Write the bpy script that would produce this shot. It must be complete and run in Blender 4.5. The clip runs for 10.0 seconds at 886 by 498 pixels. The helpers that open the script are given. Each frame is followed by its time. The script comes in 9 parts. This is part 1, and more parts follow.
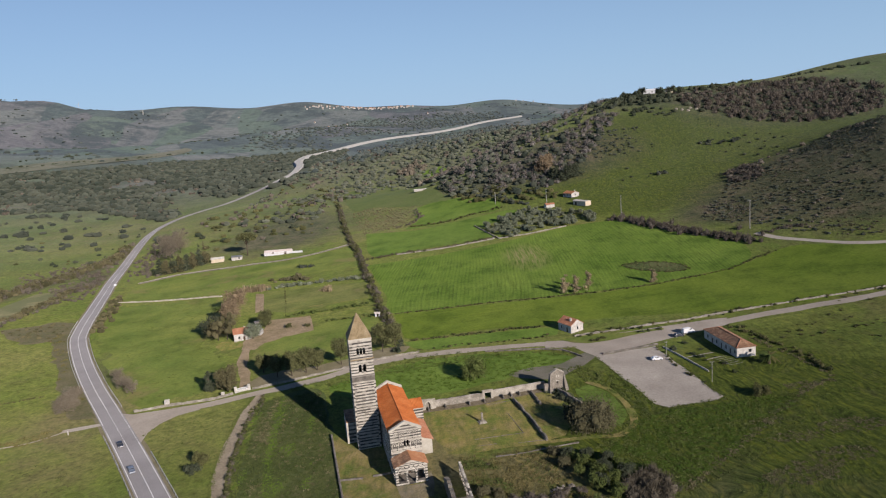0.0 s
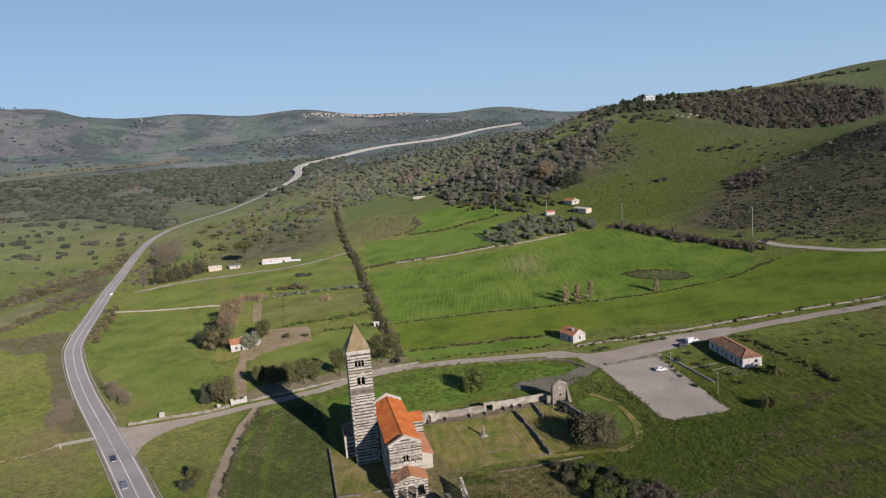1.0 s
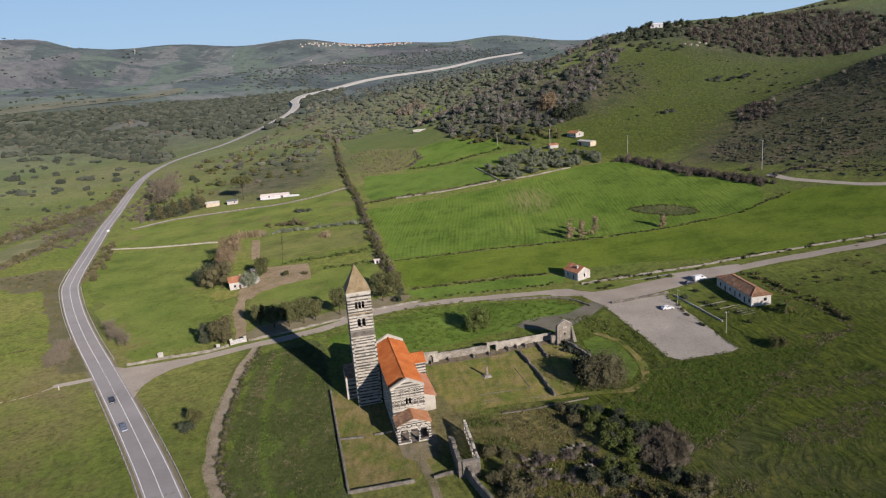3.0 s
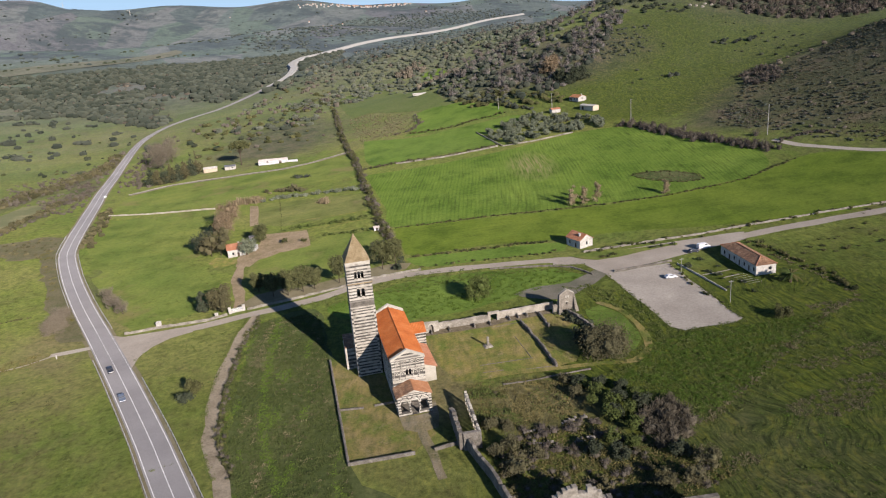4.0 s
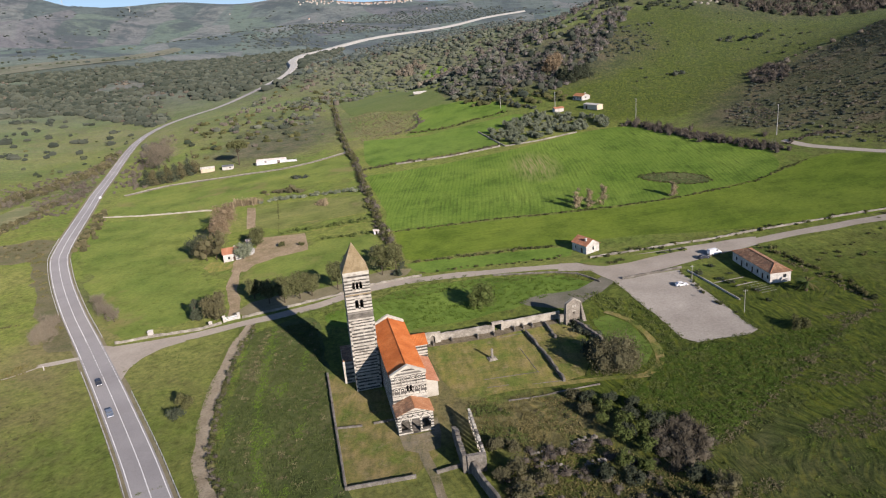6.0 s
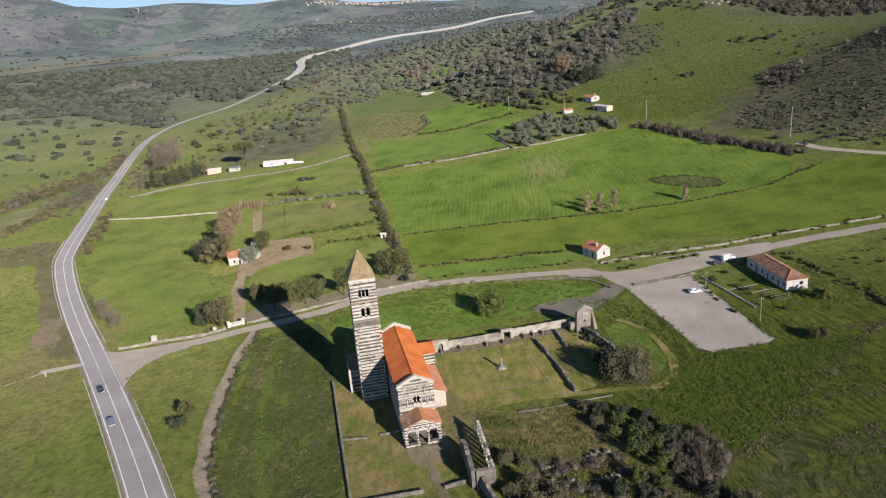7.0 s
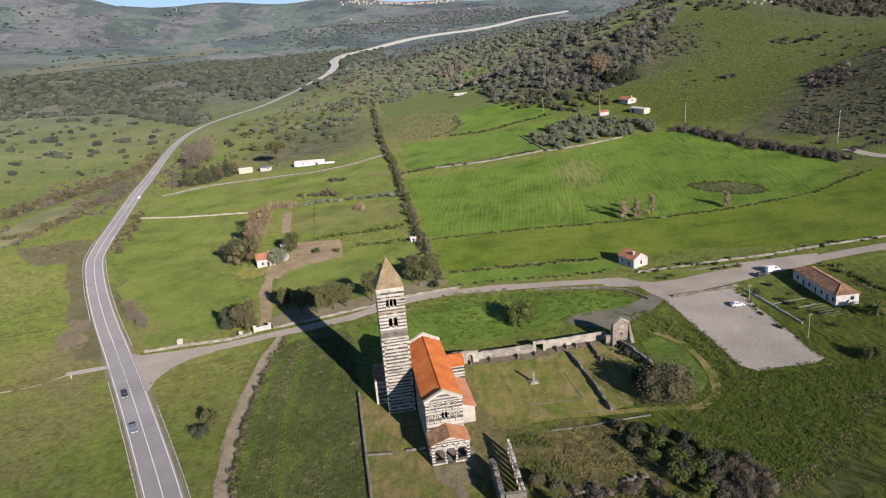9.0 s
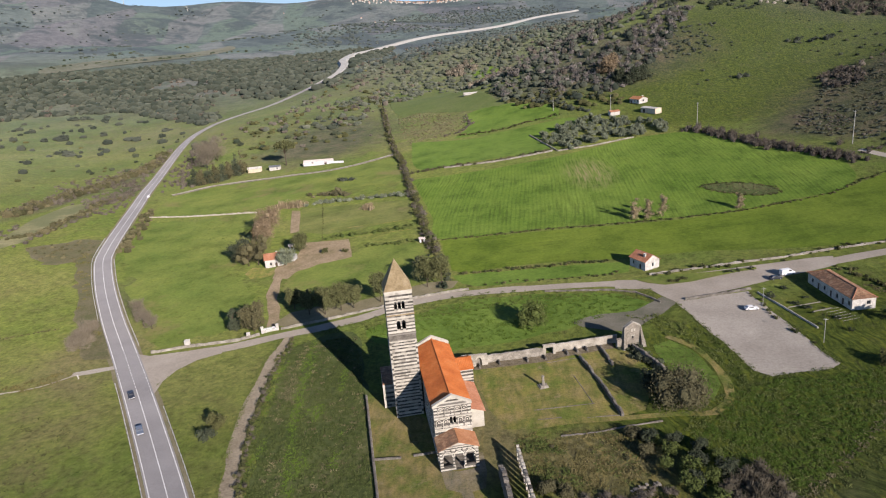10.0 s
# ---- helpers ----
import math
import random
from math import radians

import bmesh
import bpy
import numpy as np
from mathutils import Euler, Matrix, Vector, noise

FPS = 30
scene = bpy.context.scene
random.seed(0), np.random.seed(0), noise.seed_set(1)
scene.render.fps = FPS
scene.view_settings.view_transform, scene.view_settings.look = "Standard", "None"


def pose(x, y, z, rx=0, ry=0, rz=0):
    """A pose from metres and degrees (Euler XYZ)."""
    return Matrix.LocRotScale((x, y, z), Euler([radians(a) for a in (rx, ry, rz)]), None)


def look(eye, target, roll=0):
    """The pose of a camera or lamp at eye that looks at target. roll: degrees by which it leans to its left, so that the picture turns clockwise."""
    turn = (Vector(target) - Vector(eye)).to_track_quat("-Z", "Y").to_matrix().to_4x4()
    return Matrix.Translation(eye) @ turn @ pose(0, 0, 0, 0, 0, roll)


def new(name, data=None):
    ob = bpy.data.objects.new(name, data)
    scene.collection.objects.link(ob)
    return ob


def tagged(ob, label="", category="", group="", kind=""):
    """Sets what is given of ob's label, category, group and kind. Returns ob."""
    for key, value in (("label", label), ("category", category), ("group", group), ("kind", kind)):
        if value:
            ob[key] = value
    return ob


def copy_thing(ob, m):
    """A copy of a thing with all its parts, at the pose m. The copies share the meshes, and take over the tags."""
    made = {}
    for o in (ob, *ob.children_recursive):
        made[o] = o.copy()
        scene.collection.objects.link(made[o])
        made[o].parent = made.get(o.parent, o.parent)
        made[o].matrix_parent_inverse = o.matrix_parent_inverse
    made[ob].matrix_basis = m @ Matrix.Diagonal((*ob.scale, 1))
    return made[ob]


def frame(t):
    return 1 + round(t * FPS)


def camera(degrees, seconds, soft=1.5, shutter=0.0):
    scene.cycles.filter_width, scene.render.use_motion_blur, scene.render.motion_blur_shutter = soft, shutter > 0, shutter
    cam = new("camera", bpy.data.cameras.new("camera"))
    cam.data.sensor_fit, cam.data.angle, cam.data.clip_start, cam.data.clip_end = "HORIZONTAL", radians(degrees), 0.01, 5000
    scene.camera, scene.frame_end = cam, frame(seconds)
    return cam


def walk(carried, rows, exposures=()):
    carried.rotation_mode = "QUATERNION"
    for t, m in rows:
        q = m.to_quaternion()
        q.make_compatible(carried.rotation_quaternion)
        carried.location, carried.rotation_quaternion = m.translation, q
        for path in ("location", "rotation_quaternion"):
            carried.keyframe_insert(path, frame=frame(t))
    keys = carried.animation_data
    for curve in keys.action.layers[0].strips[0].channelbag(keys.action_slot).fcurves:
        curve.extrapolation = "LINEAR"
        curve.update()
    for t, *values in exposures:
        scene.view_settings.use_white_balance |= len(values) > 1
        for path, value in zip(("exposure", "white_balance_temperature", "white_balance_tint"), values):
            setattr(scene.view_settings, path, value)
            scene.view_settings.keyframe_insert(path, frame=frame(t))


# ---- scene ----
import collections
import itertools
from mathutils import geometry

cam = camera(63.3, 10.0, 1.15)
PATH = [
    (0, (22.985, -205.977, 97.625), (23.053, -204.011, 97.264), -4.3),
    (0.5, (22.914, -203.586, 97.613), (22.984, -201.619, 97.259), -4.3),
    (1, (22.881, -201.284, 97.599), (22.953, -199.315, 97.257), -4.4),
    (1.5, (22.841, -199.099, 97.56), (22.913, -197.129, 97.221), -4.4),
    (2, (22.779, -196.961, 97.499), (22.851, -194.992, 97.156), -4.4),
    (2.5, (22.723, -194.899, 97.422), (22.787, -192.945, 97.0), -4.6),
    (3, (22.724, -192.862, 97.406), (22.779, -190.932, 96.883), -4.7),
    (4.5, (22.839, -186.456, 97.677), (22.883, -184.557, 97.052), -4.8),
    (5, (22.844, -184.056, 97.712), (22.89, -182.156, 97.087), -4.9),
    (5.5, (22.827, -181.454, 97.731), (22.874, -179.555, 97.106), -4.8),
    (7, (22.733, -173.785, 97.952), (22.757, -171.884, 97.33), -4.8),
    (7.5, (22.704, -171.492, 97.977), (22.709, -169.591, 97.356), -4.8),
    (8, (22.679, -169.507, 98.002), (22.661, -167.605, 97.384), -4.7),
    (8.5, (22.677, -167.758, 97.994), (22.634, -165.856, 97.377), -4.7),
    (9, (22.696, -166.219, 97.961), (22.636, -164.317, 97.345), -4.7),
    (9.5, (22.681, -164.898, 97.906), (22.607, -162.996, 97.291), -4.7),
    (10, (22.623, -163.625, 97.848), (22.538, -161.724, 97.232), -4.7),
]
walk(cam, [(t, look(eye, target, roll)) for t, eye, target, roll in PATH], [(0.0, -0.19, 6650, 16), (1.6, -0.2, 6650, 16), (2.4, -0.23, 6680, 16), (3.2, -0.07, 6680, 16), (4.5, 0.19, 6680, 16), (10.0, 0.19, 6640, 16)])

# ---- light ----
SUN_AZIMUTH, SUN_HEIGHT = radians(150.0), radians(20.5)   # azimuth clockwise from +y
sun_way = Vector((math.sin(SUN_AZIMUTH) * math.cos(SUN_HEIGHT), math.cos(SUN_AZIMUTH) * math.cos(SUN_HEIGHT), math.sin(SUN_HEIGHT)))
sun = new("sun", bpy.data.lights.new("sun", "SUN"))
sun.data.energy, sun.data.angle, sun.data.color = 5.1, radians(0.53), (1.0, 0.93, 0.85)
sun.matrix_world = look(sun_way * 500, (0, 0, 0))
world = bpy.data.worlds.new("sky")
scene.world = world
world.use_nodes = True
wn = world.node_tree
sky = wn.nodes.new("ShaderNodeTexSky")
sky.sky_type, sky.sun_disc = "NISHITA", False
sky.sun_elevation, sky.sun_rotation = SUN_HEIGHT, SUN_AZIMUTH
sky.air_density, sky.dust_density, sky.ozone_density = 0.9, 0.0, 5.0
sky.altitude = 600
wn.nodes["Background"].inputs["Strength"].default_value = 0.076
tint = wn.nodes.new("ShaderNodeMix")
tint.data_type, tint.blend_type = "RGBA", "MULTIPLY"
tint.inputs[0].default_value, tint.inputs[7].default_value = 1.0, (0.96, 1.0, 1.09, 1)
wn.links.new(sky.outputs[0], tint.inputs[6])
haze = wn.nodes.new("ShaderNodeMix")     # haze, thicker towards the horizon
haze.data_type = "RGBA"
haze.inputs[7].default_value = (5.3, 8.45, 11.9, 1)
aim = wn.nodes.new("ShaderNodeSeparateXYZ")
wn.links.new(wn.nodes.new("ShaderNodeTexCoord").outputs["Generated"], aim.inputs[0])
thick = wn.nodes.new("ShaderNodeMapRange")
for slot, value in (("From Min", 0.0), ("From Max", 0.45), ("To Min", 0.88), ("To Max", 0.0)):
    thick.inputs[slot].default_value = value
wn.links.new(aim.outputs["Z"], thick.inputs["Value"])
wn.links.new(thick.outputs[0], haze.inputs[0])
wn.links.new(tint.outputs[2], haze.inputs[6])
wn.links.new(haze.outputs[2], wn.nodes["Background"].inputs["Color"])


# ---- materials ----
def nodes_of(name):
    m = bpy.data.materials.new(name)
    m.use_nodes = True
    return m, m.node_tree.nodes, m.node_tree.links


def noise_node(n, l, coord, scale, detail=5.0, rough=0.6, stretch=None):
    t = n.new("ShaderNodeTexNoise")
    t.inputs["Scale"].default_value, t.inputs["Detail"].default_value, t.inputs["Roughness"].default_value = scale, detail, rough
    if stretch:
        mp = n.new("ShaderNodeMapping")
        mp.inputs["Scale"].default_value = stretch[:3]
        if len(stretch) > 3:
            mp.inputs["Rotation"].default_value = (0, 0, stretch[3])
        l.new(coord, mp.inputs["Vector"])
        coord = mp.outputs[0]
    l.new(coord, t.inputs["Vector"])
    return t.outputs["Fac"]


def ramp(n, l, fac, stops):
    r = n.new("ShaderNodeValToRGB")
    e = r.color_ramp.elements
    while len(e) < len(stops):
        e.new(0.5)
    for i, (p, c) in enumerate(stops):
        e[i].position, e[i].color = p, (*c, 1) if len(c) == 3 else c
    l.new(fac, r.inputs["Fac"])
    return r.outputs["Color"]


def mix(n, l, fac, a, b, blend="MIX"):
    x = n.new("ShaderNodeMix")
    x.data_type, x.blend_type = "RGBA", blend
    for s, v in ((x.inputs[0], fac), (x.inputs[6], a), (x.inputs[7], b)):
        if isinstance(v, (int, float)):
            s.default_value = v
        elif isinstance(v, tuple):
            s.default_value = (*v, 1)
        else:
            l.new(v, s)
    return x.outputs[2]


def surface(name, dark, mid, light, big=0.05, fine=2.0, rough=0.9, bump=0.3, bump_scale=None, metal=0.0, island=0.0, per_object=0.0, fine_gain=0.5, spec=0.3, odd=None):
    """A surface in three tones, spread by a broad and a fine noise, with relief."""
    m, n, l = nodes_of(name)
    b = n["Principled BSDF"]
    co = n.new("ShaderNodeTexCoord").outputs["Object"]
    f1, f2 = noise_node(n, l, co, big, 6), noise_node(n, l, co, fine, 8, 0.7)
    c1 = ramp(n, l, f1, [(0.3, dark), (0.5, mid), (0.7, light)])
    c2 = ramp(n, l, f2, [(0.25, tuple(1 - fine_gain for _ in range(3))), (0.55, (1, 1, 1)), (0.8, tuple(1 + fine_gain * 0.6 for _ in range(3)))])
    c = mix(n, l, 1.0, c1, c2, "MULTIPLY")
    for gain, node, out in ((island, "ShaderNodeNewGeometry", "Random Per Island"), (per_object, "ShaderNodeObjectInfo", "Random")):
        if gain:
            v = ramp(n, l, n.new(node).outputs[out], [(0, tuple(1 - gain for _ in range(3))), (1, tuple(1 + gain for _ in range(3)))])
            c = mix(n, l, 1.0, c, v, "MULTIPLY")
    if odd:
        both = n.new("ShaderNodeMath")
        both.operation = "ADD"
        l.new(n.new("ShaderNodeNewGeometry").outputs["Random Per Island"], both.inputs[0])
        l.new(n.new("ShaderNodeObjectInfo").outputs["Random"], both.inputs[1])
        part_of = n.new("ShaderNodeMath")
        part_of.operation = "FRACT"
        l.new(both.outputs[0], part_of.inputs[0])
        pick = ramp(n, l, part_of.outputs[0], [(0, (0.85, 0.85, 0.85)), (odd[0], (0, 0, 0))])
        c = mix(n, l, pick, c, odd[1])
    l.new(c, b.inputs["Base Color"])
    b.inputs["Diffuse Roughness"].default_value = 0.6
    b.inputs["Roughness"].default_value, b.inputs["Metallic"].default_value = rough, metal
    b.inputs["Specular IOR Level"].default_value = spec
    if bump:
        bp = n.new("ShaderNodeBump")
        bp.inputs["Strength"].default_value, bp.inputs["Distance"].default_value = bump, 0.3 if bump_scale is None else bump_scale
        l.new(f2, bp.inputs["Height"])
        l.new(bp.outputs[0], b.inputs["Normal"])
    return m


def turf(name, green, olive, brown, bare):
    """Worn grass: green and brown drifts, trodden streaks, bare spots and fine blades."""
    m, n, l = nodes_of(name)
    b = n["Principled BSDF"]
    co = n.new("ShaderNodeTexCoord").outputs["Object"]
    fine = noise_node(n, l, co, 1.6, 9, 0.8)
    c = ramp(n, l, noise_node(n, l, co, 0.11, 8, 0.66), [(0.38, green), (0.50, olive), (0.61, brown)])
    streak = noise_node(n, l, co, 0.5, 7, 0.7, (1.0, 0.22, 1.0, 0.5))
    c = mix(n, l, 1.0, c, ramp(n, l, streak, [(0.36, (0.72, 0.78, 0.76)), (0.5, (1, 1, 1)), (0.64, (1.24, 1.18, 1.12))]), "MULTIPLY")
    c = mix(n, l, ramp(n, l, noise_node(n, l, co, 0.3, 9, 0.75), [(0.54, (0, 0, 0)), (0.68, (0.7, 0.7, 0.7))]), c, bare)
    c = mix(n, l, 1.0, c, ramp(n, l, fine, [(0.3, (0.55, 0.56, 0.55)), (0.5, (1, 1, 1)), (0.72, (1.4, 1.36, 1.3))]), "MULTIPLY")
    l.new(c, b.inputs["Base Color"])
    b.inputs["Diffuse Roughness"].default_value = 1.0
    b.inputs["Roughness"].default_value, b.inputs["Specular IOR Level"].default_value = 0.95, 0.1
    bp = n.new("ShaderNodeBump")
    bp.inputs["Strength"].default_value, bp.inputs["Distance"].default_value = 0.6, 0.3
    l.new(fine, bp.inputs["Height"])
    l.new(bp.outputs[0], b.inputs["Normal"])
    return m


def leaves(name, dark, light, spread=0.35):
    """Foliage: a tone for each plant (attribute) and for each leaf clump (island)."""
    m, n, l = nodes_of(name)
    b = n["Principled BSDF"]
    at = n.new("ShaderNodeAttribute")
    at.attribute_name = "tone"
    c = mix(n, l, at.outputs["Fac"], dark, light)
    v = ramp(n, l, n.new("ShaderNodeNewGeometry").outputs["Random Per Island"], [(0, tuple(1 - spread for _ in range(3))), (1, tuple(1 + spread for _ in range(3)))])
    c = mix(n, l, 1.0, c, v, "MULTIPLY")
    l.new(c, b.inputs["Base Color"])
    b.inputs["Diffuse Roughness"].default_value = 1.0
    b.inputs["Roughness"].default_value, b.inputs["Specular IOR Level"].default_value = 0.85, 0.15
    return m


def crop(name, dark, light, angle, spacing, strength=0.25, patch=(0.10, 0.13, 0.03), patch_at=0.72, thin=None):
    """A sown field: drill lines, broad tone, paler patches."""
    m, n, l = nodes_of(name)
    b = n["Principled BSDF"]
    co = n.new("ShaderNodeTexCoord").outputs["Object"]
    c = ramp(n, l, noise_node(n, l, co, 0.018, 5), [(0.35, dark), (0.65, light)])
    mp = n.new("ShaderNodeMapping")
    mp.inputs["Rotation"].default_value = (0, 0, angle)
    warp = n.new("ShaderNodeTexNoise")
    warp.inputs["Scale"].default_value, warp.inputs["Detail"].default_value = 0.008, 1.0
    l.new(co, warp.inputs["Vector"])
    bend = n.new("ShaderNodeVectorMath")
    bend.operation = "MULTIPLY_ADD"
    bend.inputs[1].default_value = (16, 16, 0)
    l.new(warp.outputs["Color"], bend.inputs[0])
    l.new(co, bend.inputs[2])
    l.new(bend.outputs[0], mp.inputs["Vector"])
    streak = noise_node(n, l, mp.outputs[0], 1.0, 4, 0.6, (1.6 / spacing, 0.035, 1.0))
    lines = ramp(n, l, streak, [(0.3, tuple(1 - strength for _ in range(3))), (0.5, (1, 1, 1)), (0.7, tuple(1 + 0.6 * strength for _ in range(3)))])
    if strength > 0.3:
        wave = n.new("ShaderNodeTexWave")
        wave.bands_direction = "X"
        for slot, value in (("Scale", 0.27 / spacing), ("Distortion", 0.35), ("Detail", 2.0), ("Detail Scale", 0.8)):
            wave.inputs[slot].default_value = value
        l.new(mp.outputs[0], wave.inputs["Vector"])
        c = mix(n, l, 1.0, c, ramp(n, l, wave.outputs["Fac"], [(0.1, (0.90, 0.91, 0.89)), (0.6, (1.05, 1.04, 1.03))]), "MULTIPLY")
    c = mix(n, l, ramp(n, l, noise_node(n, l, co, 0.03, 3), [(0.35, (0.1, 0.1, 0.1)), (0.65, (1, 1, 1))]), c, mix(n, l, 1.0, c, lines, "MULTIPLY"))
    c = mix(n, l, 1.0, c, ramp(n, l, noise_node(n, l, co, 0.055, 6, 0.65), [(0.34, (0.66, 0.71, 0.64)), (0.5, (1, 1, 1)), (0.66, (1.20, 1.14, 1.16))]), "MULTIPLY")
    f = noise_node(n, l, co, 0.7, 8, 0.8)
    c = mix(n, l, 1.0, c, ramp(n, l, f, [(0.3, (0.62, 0.64, 0.62)), (0.5, (1, 1, 1)), (0.7, (1.32, 1.28, 1.25))]), "MULTIPLY")
    c = mix(n, l, ramp(n, l, noise_node(n, l, co, 0.022, 7, 0.7), [(patch_at, (0, 0, 0)), (patch_at + 0.1, (0.8, 0.8, 0.8))]), c, patch)
    if thin:
        off = n.new("ShaderNodeMapping")
        off.vector_type = "TEXTURE"
        off.inputs["Location"].default_value, off.inputs["Scale"].default_value = (*thin[:2], 0), (*thin[2:], 1e6)
        l.new(co, off.inputs["Vector"])
        far = n.new("ShaderNodeVectorMath")
        far.operation = "LENGTH"
        l.new(off.outputs[0], far.inputs[0])
        near = ramp(n, l, far.outputs["Value"], [(0.35, (1, 1, 1)), (1.0, (0, 0, 0))])
        bare = ramp(n, l, streak, [(0.42, (0, 0, 0)), (0.62, (1, 1, 1))])
        c = mix(n, l, mix(n, l, 1.0, near, bare, "MULTIPLY"), c, (0.20, 0.18, 0.085))
    l.new(c, b.inputs["Base Color"])
    b.inputs["Diffuse Roughness"].default_value = 1.0
    b.inputs["Roughness"].default_value, b.inputs["Specular IOR Level"].default_value = 0.9, 0.15
    bp = n.new("ShaderNodeBump")
    bp.inputs["Strength"].default_value, bp.inputs["Distance"].default_value = 0.5, 0.25
    l.new(f, bp.inputs["Height"])
    l.new(bp.outputs[0], b.inputs["Normal"])
    return m


def ground_material():
    """Rough pasture; the cover attribute brings in heath (red), dry grass (green), deep lush grass (blue) and
    haze-tinted far land (alpha).
    """
    m, n, l = nodes_of("pasture")
    b = n["Principled BSDF"]
    co = n.new("ShaderNodeTexCoord").outputs["Object"]
    at = n.new("ShaderNodeAttribute")
    at.attribute_name = "cover"
    sep = n.new("ShaderNodeSeparateColor")
    l.new(at.outputs["Color"], sep.inputs[0])
    broad, mid_n, fine = noise_node(n, l, co, 0.012, 6), noise_node(n, l, co, 0.09, 7, 0.65), noise_node(n, l, co, 0.55, 9, 0.8)
    c = ramp(n, l, broad, [(0.40, (0.112, 0.154, 0.034)), (0.5, (0.144, 0.178, 0.041)), (0.60, (0.172, 0.189, 0.055))])
    c = mix(n, l, ramp(n, l, mid_n, [(0.42, (0, 0, 0)), (0.70, (0.5, 0.5, 0.5))]), c, (0.150, 0.135, 0.056))
    c = mix(n, l, 1.0, c, ramp(n, l, noise_node(n, l, co, 0.22, 6, 0.7), [(0.35, (0.72, 0.76, 0.72)), (0.5, (1, 1, 1)), (0.65, (1.12, 1.12, 1.1))]), "MULTIPLY")

    def cover(channel, tone, lo=0.42, hi=0.62):
        v = n.new("ShaderNodeMath")
        v.operation = "ADD"
        l.new(sep.outputs[channel], v.inputs[0])
        half = n.new("ShaderNodeMath")
        half.operation = "MULTIPLY_ADD"
        half.inputs[1].default_value, half.inputs[2].default_value = 0.9, -0.45
        l.new(mid_n, half.inputs[0])
        l.new(half.outputs[0], v.inputs[1])
        return mix(n, l, ramp(n, l, v.outputs[0], [(lo, (0, 0, 0)), (hi, (1, 1, 1))]), c, tone)
    c = cover(2, (0.075, 0.101, 0.019), 0.2, 0.75)
    c = cover(1, (0.175, 0.155, 0.074), 0.25, 0.85)
    heath = ramp(n, l, noise_node(n, l, co, 0.06, 9, 0.75), [(0.38, (0.052, 0.062, 0.032)), (0.5, (0.086, 0.090, 0.048)), (0.62, (0.124, 0.106, 0.068))])
    c = cover(0, heath, 0.15, 0.95)
    # combed, lodged grass where it grows lush
    warp = n.new("ShaderNodeTexNoise")
    warp.inputs["Scale"].default_value, warp.inputs["Detail"].default_value = 0.03, 2.0
    l.new(co, warp.inputs["Vector"])
    bend = n.new("ShaderNodeVectorMath")
    bend.operation = "MULTIPLY_ADD"
    bend.inputs[1].default_value = (26, 26, 0)
    l.new(warp.outputs["Color"], bend.inputs[0])
    l.new(co, bend.inputs[2])
    comb = noise_node(n, l, bend.outputs[0], 1.0, 6, 0.7, (0.95, 0.16, 1.0, -0.75))
    combed = mix(n, l, 1.0, c, ramp(n, l, comb, [(0.36, (0.42, 0.48, 0.46)), (0.5, (1, 1, 1)), (0.64, (1.62, 1.40, 1.0))]), "MULTIPLY")
    c = mix(n, l, sep.outputs[2], c, combed)
    # browner trampled and grazed blotches
    blotch = noise_node(n, l, co, 0.16, 9, 0.75, (1.0, 0.6, 1.0, 0.4))
    c = mix(n, l, ramp(n, l, blotch, [(0.53, (0, 0, 0)), (0.70, (0.38, 0.38, 0.38))]), c, (0.118, 0.102, 0.052))
    # the far country: a mosaic of fields, scrub and bare ground, haze put into its colours
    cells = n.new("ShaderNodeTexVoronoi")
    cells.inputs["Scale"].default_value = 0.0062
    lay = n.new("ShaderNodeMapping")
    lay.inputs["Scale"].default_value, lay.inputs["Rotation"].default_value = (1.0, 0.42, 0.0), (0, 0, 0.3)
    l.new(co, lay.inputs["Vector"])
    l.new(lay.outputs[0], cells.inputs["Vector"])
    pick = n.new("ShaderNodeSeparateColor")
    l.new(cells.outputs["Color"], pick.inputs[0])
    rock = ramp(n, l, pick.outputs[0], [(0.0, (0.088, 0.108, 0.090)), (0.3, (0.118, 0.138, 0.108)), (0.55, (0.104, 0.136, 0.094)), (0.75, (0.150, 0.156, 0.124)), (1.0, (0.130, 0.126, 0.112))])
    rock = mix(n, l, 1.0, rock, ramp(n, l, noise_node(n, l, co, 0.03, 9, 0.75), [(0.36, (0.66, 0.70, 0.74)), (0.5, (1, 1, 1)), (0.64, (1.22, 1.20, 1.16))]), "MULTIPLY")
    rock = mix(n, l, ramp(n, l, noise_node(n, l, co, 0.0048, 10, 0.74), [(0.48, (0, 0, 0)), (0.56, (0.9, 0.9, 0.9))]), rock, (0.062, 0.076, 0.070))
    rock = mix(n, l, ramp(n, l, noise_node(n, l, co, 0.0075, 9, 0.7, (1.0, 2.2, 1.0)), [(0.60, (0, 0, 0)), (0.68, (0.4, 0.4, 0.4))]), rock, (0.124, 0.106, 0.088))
    # blue tint of distance haze, painted into the base colour
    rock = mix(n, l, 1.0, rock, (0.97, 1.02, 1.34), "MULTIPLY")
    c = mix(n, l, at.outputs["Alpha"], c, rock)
    c = mix(n, l, 1.0, c, ramp(n, l, fine, [(0.3, (0.38, 0.40, 0.39)), (0.5, (0.94, 0.94, 0.95)), (0.72, (1.48, 1.44, 1.4))]), "MULTIPLY")
    l.new(c, b.inputs["Base Color"])
    b.inputs["Diffuse Roughness"].default_value = 1.0
    b.inputs["Roughness"].default_value, b.inputs["Specular IOR Level"].default_value = 0.95, 0.1
    bp = n.new("ShaderNodeBump")
